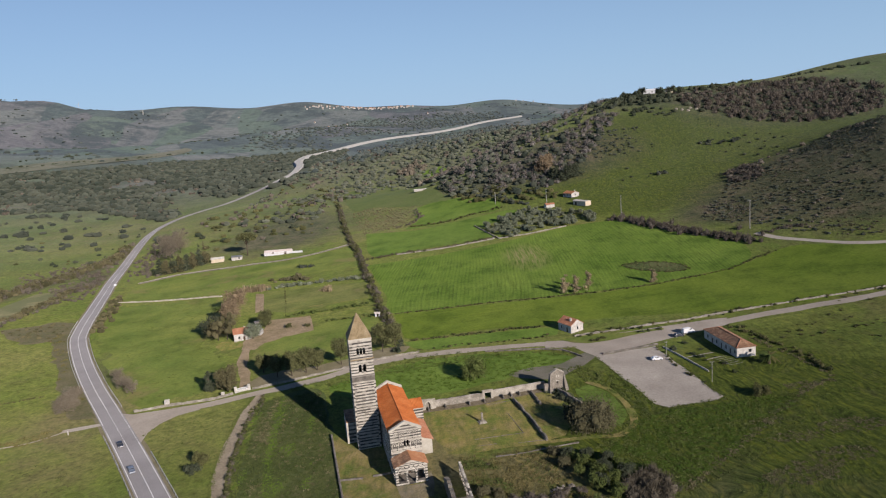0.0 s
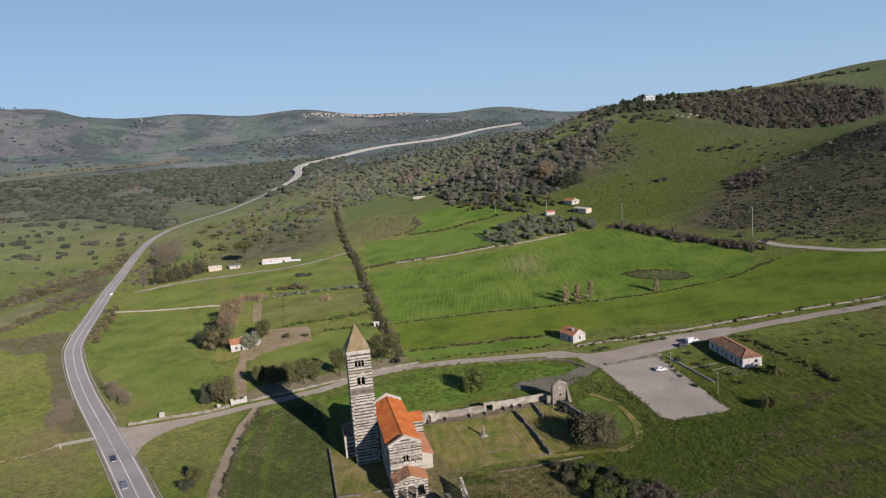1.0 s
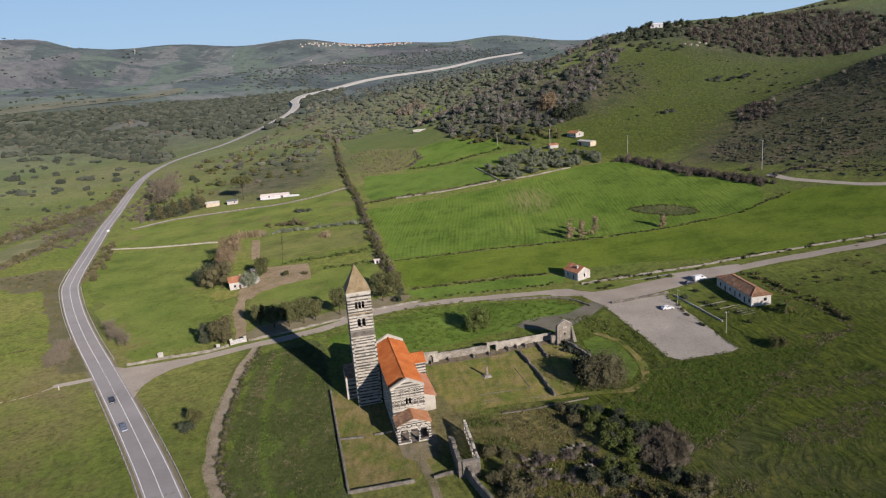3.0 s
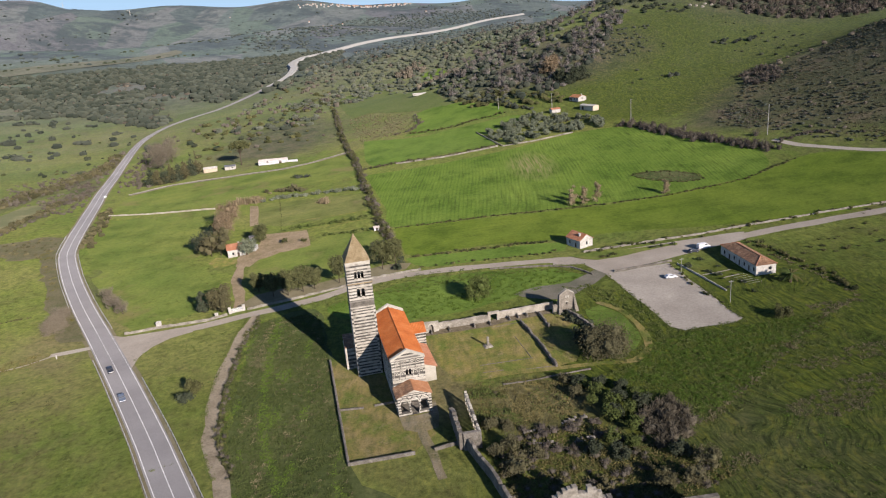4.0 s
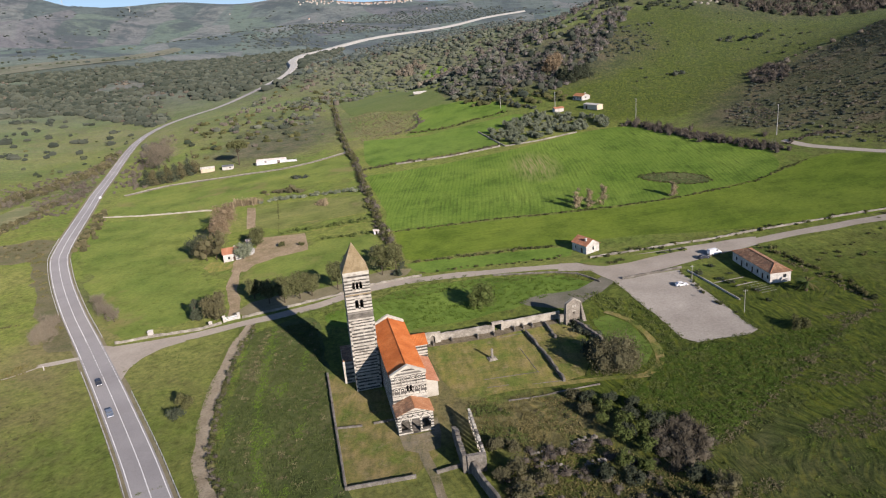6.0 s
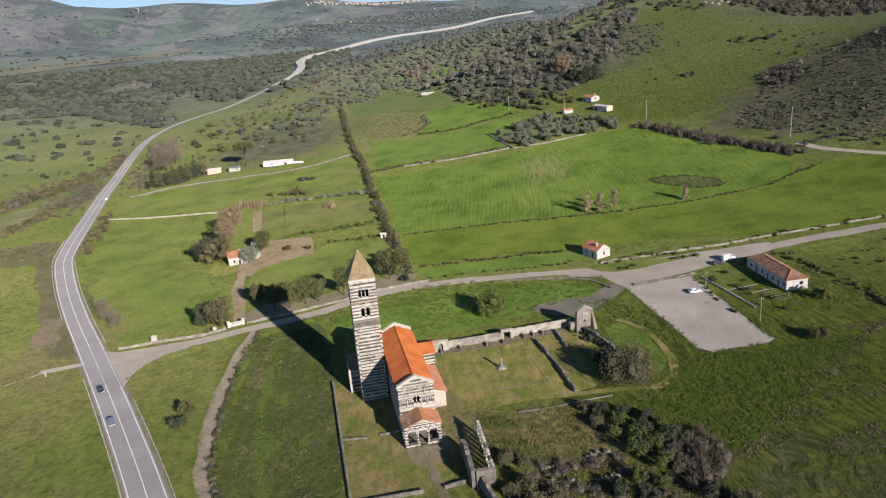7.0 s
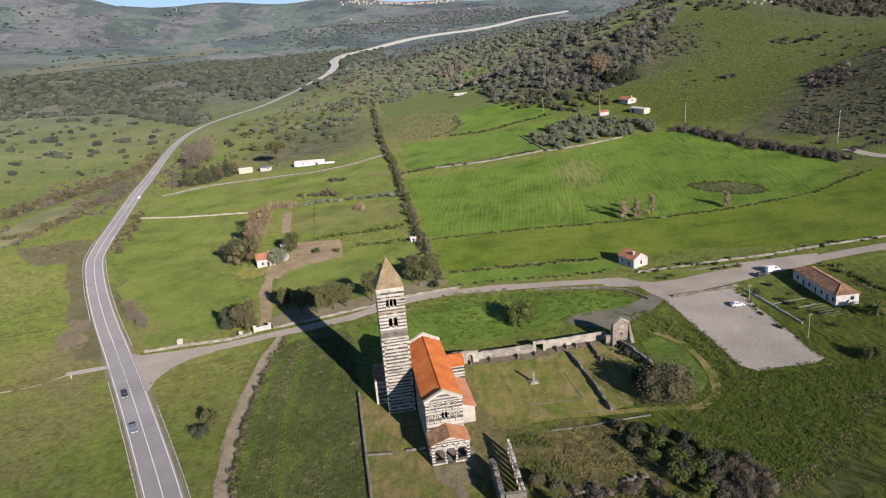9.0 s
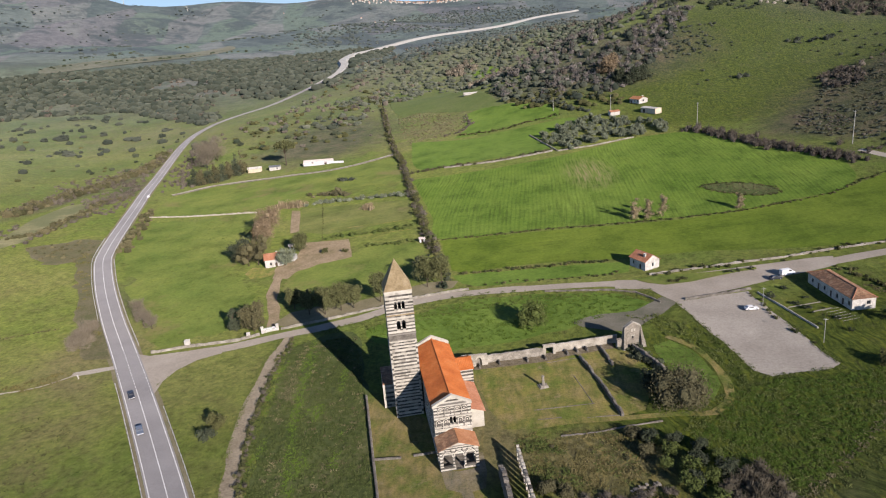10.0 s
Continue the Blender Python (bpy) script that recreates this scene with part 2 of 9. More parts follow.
    bp.inputs["Strength"].default_value, bp.inputs["Distance"].default_value = 0.8, 0.5
    add = n.new("ShaderNodeMath")
    add.operation = "ADD"
    l.new(fine, add.inputs[0])
    l.new(mid_n, add.inputs[1])
    l.new(add.outputs[0], bp.inputs["Height"])
    l.new(bp.outputs[0], b.inputs["Normal"])
    return m


PASTURE = ground_material()
CROP = crop("crop_green", (0.080, 0.135, 0.019), (0.107, 0.163, 0.028), 0.08, 1.7, 0.42, thin=(90, 236, 17, 40))
CROP_B = crop("crop_green_strip", (0.084, 0.127, 0.015), (0.108, 0.148, 0.022), 1.5, 4.0, 0.22, patch_at=0.85)
CROP_C = crop("crop_green_upper", (0.085, 0.143, 0.023), (0.109, 0.165, 0.032), 1.3, 4.0, 0.18, patch_at=0.8)
MEADOW = crop("meadow", (0.097, 0.138, 0.029), (0.138, 0.162, 0.040), 0.2, 9.0, 0.08, patch=(0.156, 0.136, 0.058), patch_at=0.54)
VINES = crop("vineyard", (0.105, 0.130, 0.034), (0.135, 0.142, 0.05), 1.45, 3.0, 0.25, patch=(0.16, 0.135, 0.07), patch_at=0.55)
STUBBLE = crop("stubble", (0.15, 0.15, 0.078), (0.185, 0.18, 0.10), 0.9, 4.0, 0.2, patch=(0.11, 0.12, 0.06), patch_at=0.48)
DRYGRASS = turf("dry_grass", (0.116, 0.146, 0.034), (0.176, 0.168, 0.052), (0.225, 0.188, 0.078), (0.262, 0.212, 0.118))
YARDGRASS = turf("worn_yard", (0.104, 0.134, 0.032), (0.164, 0.150, 0.054), (0.212, 0.174, 0.080), (0.240, 0.196, 0.116))
WORN_EARTH = turf("worn_earth", (0.150, 0.140, 0.070), (0.190, 0.166, 0.104), (0.230, 0.200, 0.146), (0.255, 0.225, 0.172))
TALLGRASS = crop("tall_grass", (0.056, 0.080, 0.025), (0.094, 0.108, 0.042), 0.12, 3.5, 0.4, patch=(0.115, 0.115, 0.055), patch_at=0.55)
ASPHALT = surface("asphalt", (0.236, 0.226, 0.224), (0.286, 0.274, 0.270), (0.330, 0.316, 0.310), 0.05, 3.0, 0.85, 0.1, fine_gain=0.22)
LANE_TAR = surface("lane_surface", (0.29, 0.255, 0.21), (0.34, 0.30, 0.25), (0.39, 0.348, 0.292), 0.08, 1.5, 0.9, 0.15, fine_gain=0.25)
GRAVEL = surface("gravel", (0.325, 0.29, 0.245), (0.375, 0.338, 0.287), (0.43, 0.388, 0.332), 0.07, 1.5, 0.95, 0.2, fine_gain=0.3)
DIRT = surface("dirt", (0.225, 0.185, 0.125), (0.300, 0.252, 0.178), (0.36, 0.308, 0.228), 0.25, 1.6, 0.95, 0.4, fine_gain=0.45)
PAINT = surface("road_paint", (0.62, 0.62, 0.6), (0.72, 0.72, 0.7), (0.8, 0.8, 0.78), 0.3, 4.0, 0.6, 0)
TILE_PALE = surface("pale_pink_tile", (0.56, 0.47, 0.42), (0.66, 0.58, 0.53), (0.74, 0.68, 0.63), 0.3, 4.0, 0.8, 0.2, 0.05, fine_gain=0.2)
WHITE_STONE = surface("pale_limestone", (0.44, 0.40, 0.33), (0.585, 0.545, 0.46), (0.67, 0.635, 0.56), 0.35, 4.0, 0.85, 0.4, 0.12, per_object=0.10, island=0.10, fine_gain=0.3, odd=(0.12, (0.25, 0.225, 0.185)))
DARK_STONE = surface("dark_basalt", (0.075, 0.069, 0.061), (0.118, 0.108, 0.094), (0.20, 0.182, 0.155), 0.4, 4.0, 0.85, 0.4, 0.12, per_object=0.2, island=0.25, fine_gain=0.35, odd=(0.22, (0.38, 0.35, 0.30)))
RUBBLE = surface("rubble_stone", (0.12, 0.108, 0.09), (0.20, 0.18, 0.15), (0.30, 0.275, 0.235), 0.6, 3.0, 0.95, 0.7, 0.2, fine_gain=0.5)
PALE_RUBBLE = surface("pale_rubble", (0.30, 0.27, 0.22), (0.44, 0.40, 0.33), (0.58, 0.54, 0.46), 0.4, 3.0, 0.95, 0.6, 0.15, fine_gain=0.4)
SPIRE = surface("spire_stone", (0.25, 0.185, 0.10), (0.36, 0.275, 0.155), (0.44, 0.35, 0.22), 0.5, 3.0, 0.9, 0.4, 0.1, fine_gain=0.35)
TILE = surface("orange_tile", (0.43, 0.115, 0.030), (0.55, 0.165, 0.044), (0.62, 0.22, 0.07), 0.25, 3.0, 0.8, 0.5, 0.08, per_object=0.1, fine_gain=0.4)
TILE_OLD = surface("weathered_tile", (0.17, 0.115, 0.08), (0.30, 0.165, 0.095), (0.44, 0.28, 0.17), 0.45, 1.8, 0.85, 0.4, 0.08, per_object=0.1, fine_gain=0.6)
TILE_MID = surface("faded_tile", (0.30, 0.135, 0.065), (0.40, 0.185, 0.09), (0.46, 0.25, 0.14), 0.35, 3.0, 0.85, 0.3, 0.05, per_object=0.1, fine_gain=0.4)
TILE_PINK = surface("pink_tile", (0.36, 0.155, 0.085), (0.46, 0.205, 0.115), (0.53, 0.28, 0.18), 0.35, 2.0, 0.8, 0.3, 0.05, fine_gain=0.4)
PLASTER = surface("weathered_plaster", (0.46, 0.43, 0.38), (0.60, 0.57, 0.515), (0.70, 0.675, 0.62), 0.5, 2.0, 0.9, 0.15, 0.05, fine_gain=0.3)
CREAM = surface("cream_plaster", (0.60, 0.50, 0.36), (0.68, 0.58, 0.43), (0.74, 0.65, 0.50), 0.3, 3.0, 0.85, 0.1, 0.05, fine_gain=0.15)
# near-black: the shade inside openings, put into the colour
OPENING_SHADE = surface("dark_opening", (0.012, 0.012, 0.012), (0.018, 0.017, 0.016), (0.025, 0.024, 0.022), 0.5, 3.0, 0.9, 0)
WOOD = surface("dark_wood", (0.05, 0.03, 0.02), (0.08, 0.05, 0.03), (0.11, 0.075, 0.05), 0.8, 8.0, 0.7, 0.2, 0.02)
GLASS = surface("window_glass", (0.03, 0.035, 0.04), (0.04, 0.045, 0.05), (0.05, 0.055, 0.06), 0.5, 1.0, 0.1, 0, spec=0.6)
METAL = surface("galvanised_metal", (0.32, 0.33, 0.33), (0.42, 0.43, 0.43), (0.5, 0.5, 0.5), 0.3, 5.0, 0.5, 0, metal=0.7)
CONCRETE = surface("pole_concrete", (0.34, 0.33, 0.31), (0.42, 0.41, 0.38), (0.50, 0.49, 0.46), 0.5, 4.0, 0.9, 0.1, 0.02)
LEAF_PALE = leaves("pale_twigs", (0.16, 0.138, 0.10), (0.25, 0.215, 0.16))
LEAF_REED = leaves("dry_reeds", (0.24, 0.19, 0.11), (0.34, 0.275, 0.17))
# far woods only: distance haze put into the leaf colour, bluer and paler
LEAF_HAZED = leaves("grey_wood_foliage", (0.056, 0.073, 0.066), (0.112, 0.130, 0.116), 0.14)
CAR_WHITE = surface("white_car_paint", (0.74, 0.74, 0.74), (0.78, 0.78, 0.78), (0.8, 0.8, 0.8), 0.2, 1.0, 0.25, 0, fine_gain=0.03, spec=0.5)
CAR_DARK_PAINT = surface("dark_car_paint", (0.035, 0.04, 0.055), (0.04, 0.046, 0.06), (0.045, 0.05, 0.065), 0.2, 1.0, 0.25, 0, fine_gain=0.03, spec=0.5)
CAR_BLUE = surface("grey_blue_car_paint", (0.13, 0.16, 0.21), (0.15, 0.18, 0.23), (0.17, 0.2, 0.25), 0.2, 1.0, 0.25, 0, fine_gain=0.03, spec=0.5)
BRUSH = surface("dead_herbage", (0.112, 0.122, 0.050), (0.150, 0.138, 0.070), (0.180, 0.160, 0.092), 0.12, 1.2, 0.95, 0.8, 0.5, fine_gain=0.5)
WORN = surface("worn_forecourt", (0.125, 0.125, 0.085), (0.165, 0.155, 0.118), (0.21, 0.195, 0.16), 0.12, 1.8, 0.95, 0.3, fine_gain=0.35)
SOIL = surface("tilled_soil", (0.200, 0.165, 0.088), (0.285, 0.220, 0.138), (0.345, 0.272, 0.178), 0.14, 1.2, 0.95, 0.5)
FAR_GRASS = surface("far_pasture", (0.110, 0.122, 0.082), (0.150, 0.156, 0.110), (0.19, 0.186, 0.14), 0.012, 0.12, 0.95, 0.2)
BANK_EARTH = surface("rubble_earth", (0.130, 0.110, 0.068), (0.190, 0.156, 0.100), (0.255, 0.214, 0.15), 0.4, 1.6, 0.95, 0.8, 0.4, fine_gain=0.5)
GLADE_GRASS = surface("glade_grass", (0.090, 0.130, 0.036), (0.118, 0.152, 0.044), (0.142, 0.164, 0.058), 0.03, 0.5, 0.95, 0.5, fine_gain=0.4)
RAIL = surface("rail_metal", (0.50, 0.50, 0.48), (0.58, 0.58, 0.56), (0.66, 0.66, 0.64), 0.5, 4.0, 0.5, 0, metal=0.2)
TRODDEN = surface("trodden_earth", (0.150, 0.138, 0.075), (0.195, 0.172, 0.102), (0.24, 0.212, 0.138), 0.15, 1.8, 0.95, 0.3, fine_gain=0.35)
RUBBER = surface("rubber", (0.015, 0.015, 0.015), (0.02, 0.02, 0.02), (0.03, 0.03, 0.03), 1.0, 8.0, 0.8, 0)
BARK = surface("bark", (0.06, 0.045, 0.03), (0.10, 0.078, 0.055), (0.15, 0.12, 0.09), 0.8, 6.0, 0.95, 0.4, 0.05)
LEAF_PINE = leaves("pine_foliage", (0.066, 0.076, 0.032), (0.146, 0.146, 0.062))
LEAF_DARK = leaves("evergreen_foliage", (0.038, 0.050, 0.030), (0.086, 0.097, 0.060))
LEAF_SCRUB = leaves("scrub_foliage", (0.052, 0.062, 0.024), (0.130, 0.125, 0.052))
LEAF_GREY = leaves("olive_foliage", (0.125, 0.148, 0.092), (0.22, 0.24, 0.165))
LEAF_BARE = leaves("bare_twigs", (0.102, 0.090, 0.070), (0.172, 0.150, 0.118), 0.25)
LEAF_GOLD = leaves("russet_foliage", (0.19, 0.142, 0.088), (0.29, 0.222, 0.140))
LEAF_LIGHT = leaves("light_foliage", (0.070, 0.098, 0.026), (0.125, 0.150, 0.045))
LEAF_STRAW = leaves("straw_grass", (0.110, 0.104, 0.036), (0.180, 0.154, 0.062))
LEAF_GRASS = leaves("rank_grass", (0.098, 0.130, 0.034), (0.150, 0.172, 0.054), 0.2)
LEAF_RANK = leaves("coarse_grass", (0.066, 0.092, 0.026), (0.108, 0.130, 0.044), 0.2)
LEAF_FRESH = leaves("fresh_grass", (0.090, 0.150, 0.022), (0.128, 0.188, 0.034), 0.2)
LEAF_BRUSHY = leaves("bramble_foliage", (0.072, 0.072, 0.034), (0.150, 0.132, 0.070), 0.3)
# bare twigs, painted somewhat paler for the haze over the valley
LEAF_WINTER = leaves("winter_wood", (0.134, 0.122, 0.108), (0.222, 0.200, 0.178), 0.2)
WHITEWASH = surface("whitewash", (0.66, 0.66, 0.66), (0.74, 0.74, 0.74), (0.80, 0.80, 0.80), 0.3, 3.0, 0.85, 0, fine_gain=0.12)
LEAF_CREST = leaves("ridge_winter_wood", (0.092, 0.079, 0.063), (0.158, 0.134, 0.108), 0.2)
LEAF_MAQUIS = leaves("maquis_foliage", (0.040, 0.051, 0.038), (0.098, 0.108, 0.080), 0.12)
# valley scrub tones with some haze mixed into the colour
LEAF_VALE_HAZED = leaves("valley_scrub_foliage", (0.074, 0.088, 0.062), (0.150, 0.160, 0.116), 0.2)
LEAF_BLOND = leaves("blond_grass", (0.165, 0.146, 0.058), (0.240, 0.204, 0.092), 0.25)
LEAF_DUN = leaves("dun_stalks", (0.135, 0.122, 0.066), (0.225, 0.198, 0.112), 0.3)
LEAF_PINKISH = leaves("grey_briers", (0.092, 0.080, 0.056), (0.150, 0.130, 0.094), 0.3)
LEAF_OLD = leaves("holm_oak_foliage", (0.078, 0.076, 0.038), (0.170, 0.154, 0.086), 0.25)
LEAF_HEATH = leaves("heath_foliage", (0.066, 0.070, 0.036), (0.128, 0.114, 0.066), 0.25)
LEAF_NETTLE = leaves("nettle_leaves", (0.054, 0.096, 0.014), (0.098, 0.148, 0.024), 0.16)


# ---- plan: places on the ground, in metres ----
MAIN_ROAD = [(-43.0, -41.2), (-54.1, -20.7), (-73.2, 12.9), (-88.9, 39.9), (-101.8, 61.8), (-121.2, 94.5), (-142.8, 133.3), (-161.1, 169.9), (-168.1, 189.3), (-175.4, 213.4), (-182.9, 239.9), (-197.6, 289.7), (-216.6, 353.2), (-233.1, 420.8), (-249.5, 492.8), (-269.6, 589.4), (-279.3, 655.2), (-278.9, 715.9), (-263.6, 763.3), (-238.6, 802.4), (-214.1, 858.5), (-191.8, 917.0), (-172.0, 996.2), (-187.0, 1164.6), (-239.5, 1485.5), (-251.7, 1720.1), (-207.4, 1846.4), (-134.5, 2006.8), (-59.9, 2117.8), (126.3, 2357.9), (318.1, 2785.4), (514.5, 2975.4)]
LANE = [(-87.2, 44.6), (-83.4, 44.9), (-77.0, 51.1), (-69.7, 53.2), (-60.5, 55.7), (-51.2, 58.8), (-43.5, 61.0), (-31.8, 64.6), (-19.8, 69.4), (-9.7, 75.1), (0.9, 80.4), (14.1, 83.2), (28.4, 83.2), (43.1, 82.5), (58.4, 81.0), (71.4, 79.2), (83.7, 75.1), (95.9, 72.2), (107.2, 73.5), (131.0, 78.7), (150.2, 81.7), (167.4, 84.6), (186.9, 86.9), (207.7, 88.1), (227.6, 89.7), (248.8, 90.3)]
PARKING = [(88.5, 59.2), (92.3, 59.7), (105.5, 61.9), (113.1, 62.9), (115.0, 38.8), (117.6, 10.9), (114.3, 8.6), (98.5, 6.9), (95.3, 10.9), (92.8, 29.4), (89.3, 49.1)]
TRACK = [(-42.8, 57.7), (-42.9, 48.8), (-43.8, 39.9), (-43.2, 27.1), (-42.6, 17.4), (-42.1, 8.5), (-41.6, 0.2), (-40.2, -9.0), (-38.6, -18.9), (-37.7, -24.1), (-35.2, -31.6), (-32.0, -38.8), (-29.4, -43.7)]
FIELD_BIG = [(-12.7, 275.9), (29.6, 274.0), (74.4, 280.9), (106.1, 291.3), (130.5, 298.6), (159.9, 293.9), (174.2, 268.0), (193.0, 225.4), (208.0, 200.9), (207.2, 182.3), (202.7, 169.4), (197.6, 162.4), (187.4, 156.5), (163.1, 151.8), (142.2, 147.5), (117.4, 146.4), (90.3, 147.0), (63.5, 149.5), (36.3, 150.8), (7.2, 152.5), (2.4, 189.0), (-5.5, 234.6)]
FIELD_STRIP = [(7.5, 149.6), (63.0, 146.1), (116.4, 143.1), (159.2, 148.9), (197.7, 160.4), (216.9, 170.1), (232.0, 171.3), (249.4, 157.6), (273.1, 144.1), (251.3, 96.8), (230.7, 97.5), (212.4, 95.7), (195.0, 92.9), (173.0, 95.5), (138.9, 98.3), (112.1, 103.4), (81.1, 103.8), (45.6, 107.6), (17.8, 106.0), (12.2, 117.1)]
FIELD_UP = [(-21.2, 411.2), (25.3, 381.7), (48.6, 382.9), (87.3, 383.1), (101.1, 382.9), (107.7, 365.5), (75.5, 344.4), (76.3, 307.6), (57.3, 302.7), (23.9, 303.6), (-10.5, 306.6)]
FIELD_UP2 = [(12.6, 394.5), (22.9, 421.6), (23.8, 469.9), (54.1, 470.3), (86.2, 436.7), (96.8, 408.3), (88.1, 389.3), (65.6, 398.3), (41.0, 390.5)]
GATE = [(-53.0, 64.6), (-47.8, 66.6)]
CLOISTER = [(18.5, 26.7), (43.2, 29.5), (61.1, 31.8), (66.3, 25.9), (69.5, 9.7), (62.7, -4.6), (57.5, -6.7), (41.6, -8.8), (28.6, -8.1), (23.6, 1.1)]
RING_PATH = [(78.6, 34.8), (84.5, 26.3), (86.4, 15.2), (86.1, 3.7), (83.3, -4.4), (78.9, -8.4), (69.7, -7.9), (62.0, -7.7), (54.2, -7.6), (41.8, -7.9), (34.0, -8.7), (26.3, -8.2)]
GRAVEL_PATH = [(16.0, -25.6), (17.9, -35.2), (19.7, -42.1), (21.7, -52.8)]
FORECOURT = [(55.0, 45.9), (67.5, 40.3), (76.7, 46.6), (86.0, 55.5), (89.0, 59.1), (85.2, 64.3), (73.7, 54.9), (62.5, 54.6), (52.7, 49.6)]
BACK_WALL_A = [(18.5, 25.9), (26.7, 27.5), (41.0, 28.8)]
BACK_WALL_B = [(44.5, 30.5), (63.5, 33.8)]
PORTAL = [(63.4, 29.4), (71.3, 31.7)]
EAST_WALL = [(67.2, 28.3), (72.0, 12.9)]
STUB_A = [(51.2, 25.6), (54.3, 9.7), (56.5, -7.1)]
STUB_B = [(58.1, 30.8), (59.4, 19.3)]
YARD_W = [(-9.7, 12.2), (-4.6, -16.9), (0.2, -43.7), (15.8, -42.0)]
YARD_W2 = [(-4.8, -18.2), (2.3, -18.3)]
YARD_W3 = [(5.2, -17.8), (11.3, -16.9)]
YARD_W4 = [(20.4, -41.4), (26.3, -39.7)]
LONG_WALL = [(27.9, -40.4), (30.1, -47.1), (32.7, -54.7)]
LANE_WALL = [(-89.4, 56.3), (-77.5, 58.5), (-60.6, 59.8), (-57.5, 61.3), (-53.5, 63.2)]
LANE_WALL2 = [(-46.7, 66.3), (-32.7, 70.4), (-20.5, 74.8), (-12.1, 77.7), (0.7, 83.6), (14.1, 86.3), (19.8, 86.9)]
LANE_WALL3 = [(86.0, 84.6), (102.3, 86.3), (121.2, 88.4), (132.9, 89.0), (155.2, 92.6), (172.3, 94.2), (192.0, 95.9), (212.7, 96.3), (232.3, 96.5), (254.1, 97.4)]
PARK_WALL = [(91.6, 60.0), (101.2, 61.5), (114.7, 64.2)]
BARN_WALL = [(115.7, 60.8), (118.7, 47.6), (121.9, 32.0)]
HEDGE_MAIN = [(-61.5, 588.2), (-47.0, 482.9), (-34.9, 402.5), (-21.0, 318.4), (-13.9, 264.1), (-6.4, 216.3), (-0.8, 175.2), (3.4, 149.7), (7.0, 129.5)]
HEDGE_UP = [(-15.6, 293.3), (7.3, 298.4), (39.4, 294.0), (64.9, 296.9), (77.5, 299.4)]
HEDGE_MID = [(7.2, 150.6), (36.1, 149.0), (63.3, 147.8), (90.0, 145.4), (116.9, 144.8), (141.6, 145.8), (162.1, 149.4), (186.7, 154.9), (199.6, 163.2), (216.9, 170.1)]
HEDGE_LANE = [(17.8, 103.9), (33.3, 103.6), (49.9, 103.1), (74.8, 102.5)]
HEDGE_RIGHT = [(164.6, 296.9), (183.4, 253.6), (199.6, 217.5), (213.6, 191.9)]
HEDGE_BARN = [(149.9, 76.3), (154.1, 58.8), (158.0, 40.2), (158.7, 22.3)]
OLIVES = [(72.2, 347.3), (112.8, 373.1), (134.5, 351.0), (157.7, 317.9), (150.5, 298.3), (107.4, 303.4), (80.6, 289.3)]
LENS = [(136.5, 186.0), (144.5, 188.0), (154.5, 184.8), (163.0, 177.0), (167.0, 170.0), (165.2, 163.5), (158.5, 162.8), (149.5, 168.0), (141.0, 176.0)]
FARM_PATH = [(-50.2, 70.7), (-54.1, 84.8), (-59.7, 106.1), (-61.5, 128.6), (-57.6, 141.3), (-50.9, 148.4)]
FARM_LANE = [(-187.8, 329.1), (-162.2, 347.9), (-112.3, 350.8), (-70.2, 352.8), (-32.8, 376.0)]
VINEYARD = [(-75.9, 241.6), (-12.0, 229.5), (-7.4, 192.0), (-51.0, 182.4), (-67.4, 193.4)]
LEFT_FIELD = [(-185.4, 315.2), (-161.5, 345.7), (-111.3, 346.3), (-69.2, 345.8), (-31.3, 356.8), (-18.0, 283.1), (-44.5, 279.4), (-74.0, 278.8), (-108.5, 255.4), (-169.6, 260.0)]
LEFT_MEADOW = [(-167.3, 245.3), (-104.2, 238.7), (-93.6, 175.5), (-88.9, 139.2), (-59.4, 92.8), (-67.1, 71.9), (-82.4, 61.0), (-88.8, 59.0), (-106.1, 84.3), (-131.0, 130.2), (-152.4, 176.8), (-168.1, 222.9)]
RIGHT_TRACK = [(222.3, 204.5), (228.9, 187.5), (241.1, 172.2), (252.3, 159.2), (269.7, 146.9)]
TREES_PINES = [(-46.0, 85.5), (-38.7, 77.6), (-32.7, 76.7), (-27.1, 78.8), (-22.7, 80.3), (-13.1, 83.6), (4.0, 94.0), (9.5, 94.6)]
TREES_FIELD = [(95.3, 148.6), (101.6, 148.6), (108.4, 149.4), (142.1, 149.4)]
TREES_FARM = [(-83.9, 196.0), (-84.4, 183.1), (-79.4, 145.2), (-84.0, 145.4), (-89.1, 154.0), (-59.8, 159.3), (-58.5, 162.2), (-62.3, 140.8), (-82.6, 157.5)]
CYPRESS = [(-64.4, 69.9), (-56.4, 67.3), (-59.7, 69.5)]
TREES_ROAD = [(-103.6, 83.5), (-98.6, 79.2), (-110.2, 94.3)]
ROW_DARK = [(-181.2, 357.1), (-175.9, 357.8), (-171.3, 360.8), (-166.5, 361.7), (-162.3, 364.8), (-158.0, 368.0), (-155.5, 377.9), (-152.1, 381.5)]
UMBRELLA = [(-119.8, 392.9)]
BARE = [(-194.2, 436.2), (-191.7, 444.1), (-191.7, 415.9), (-199.5, 430.0)]
FORE_TREE = [(39.7, 49.4)]
BUSH_L = [(-48.5, 2.8)]
PALM = [(144.2, 33.0)]
POLES = [(170.8, 302.1), (223.5, 214.3), (113.4, 50.8), (119.2, 22.8), (92.5, 408.7), (130.5, 375.1), (92.4, 7.7)]
WALLPOST = [(-78.3, 59.8)]
FARHUT = [(29.7, 552.3), (36.4, 738.5)]
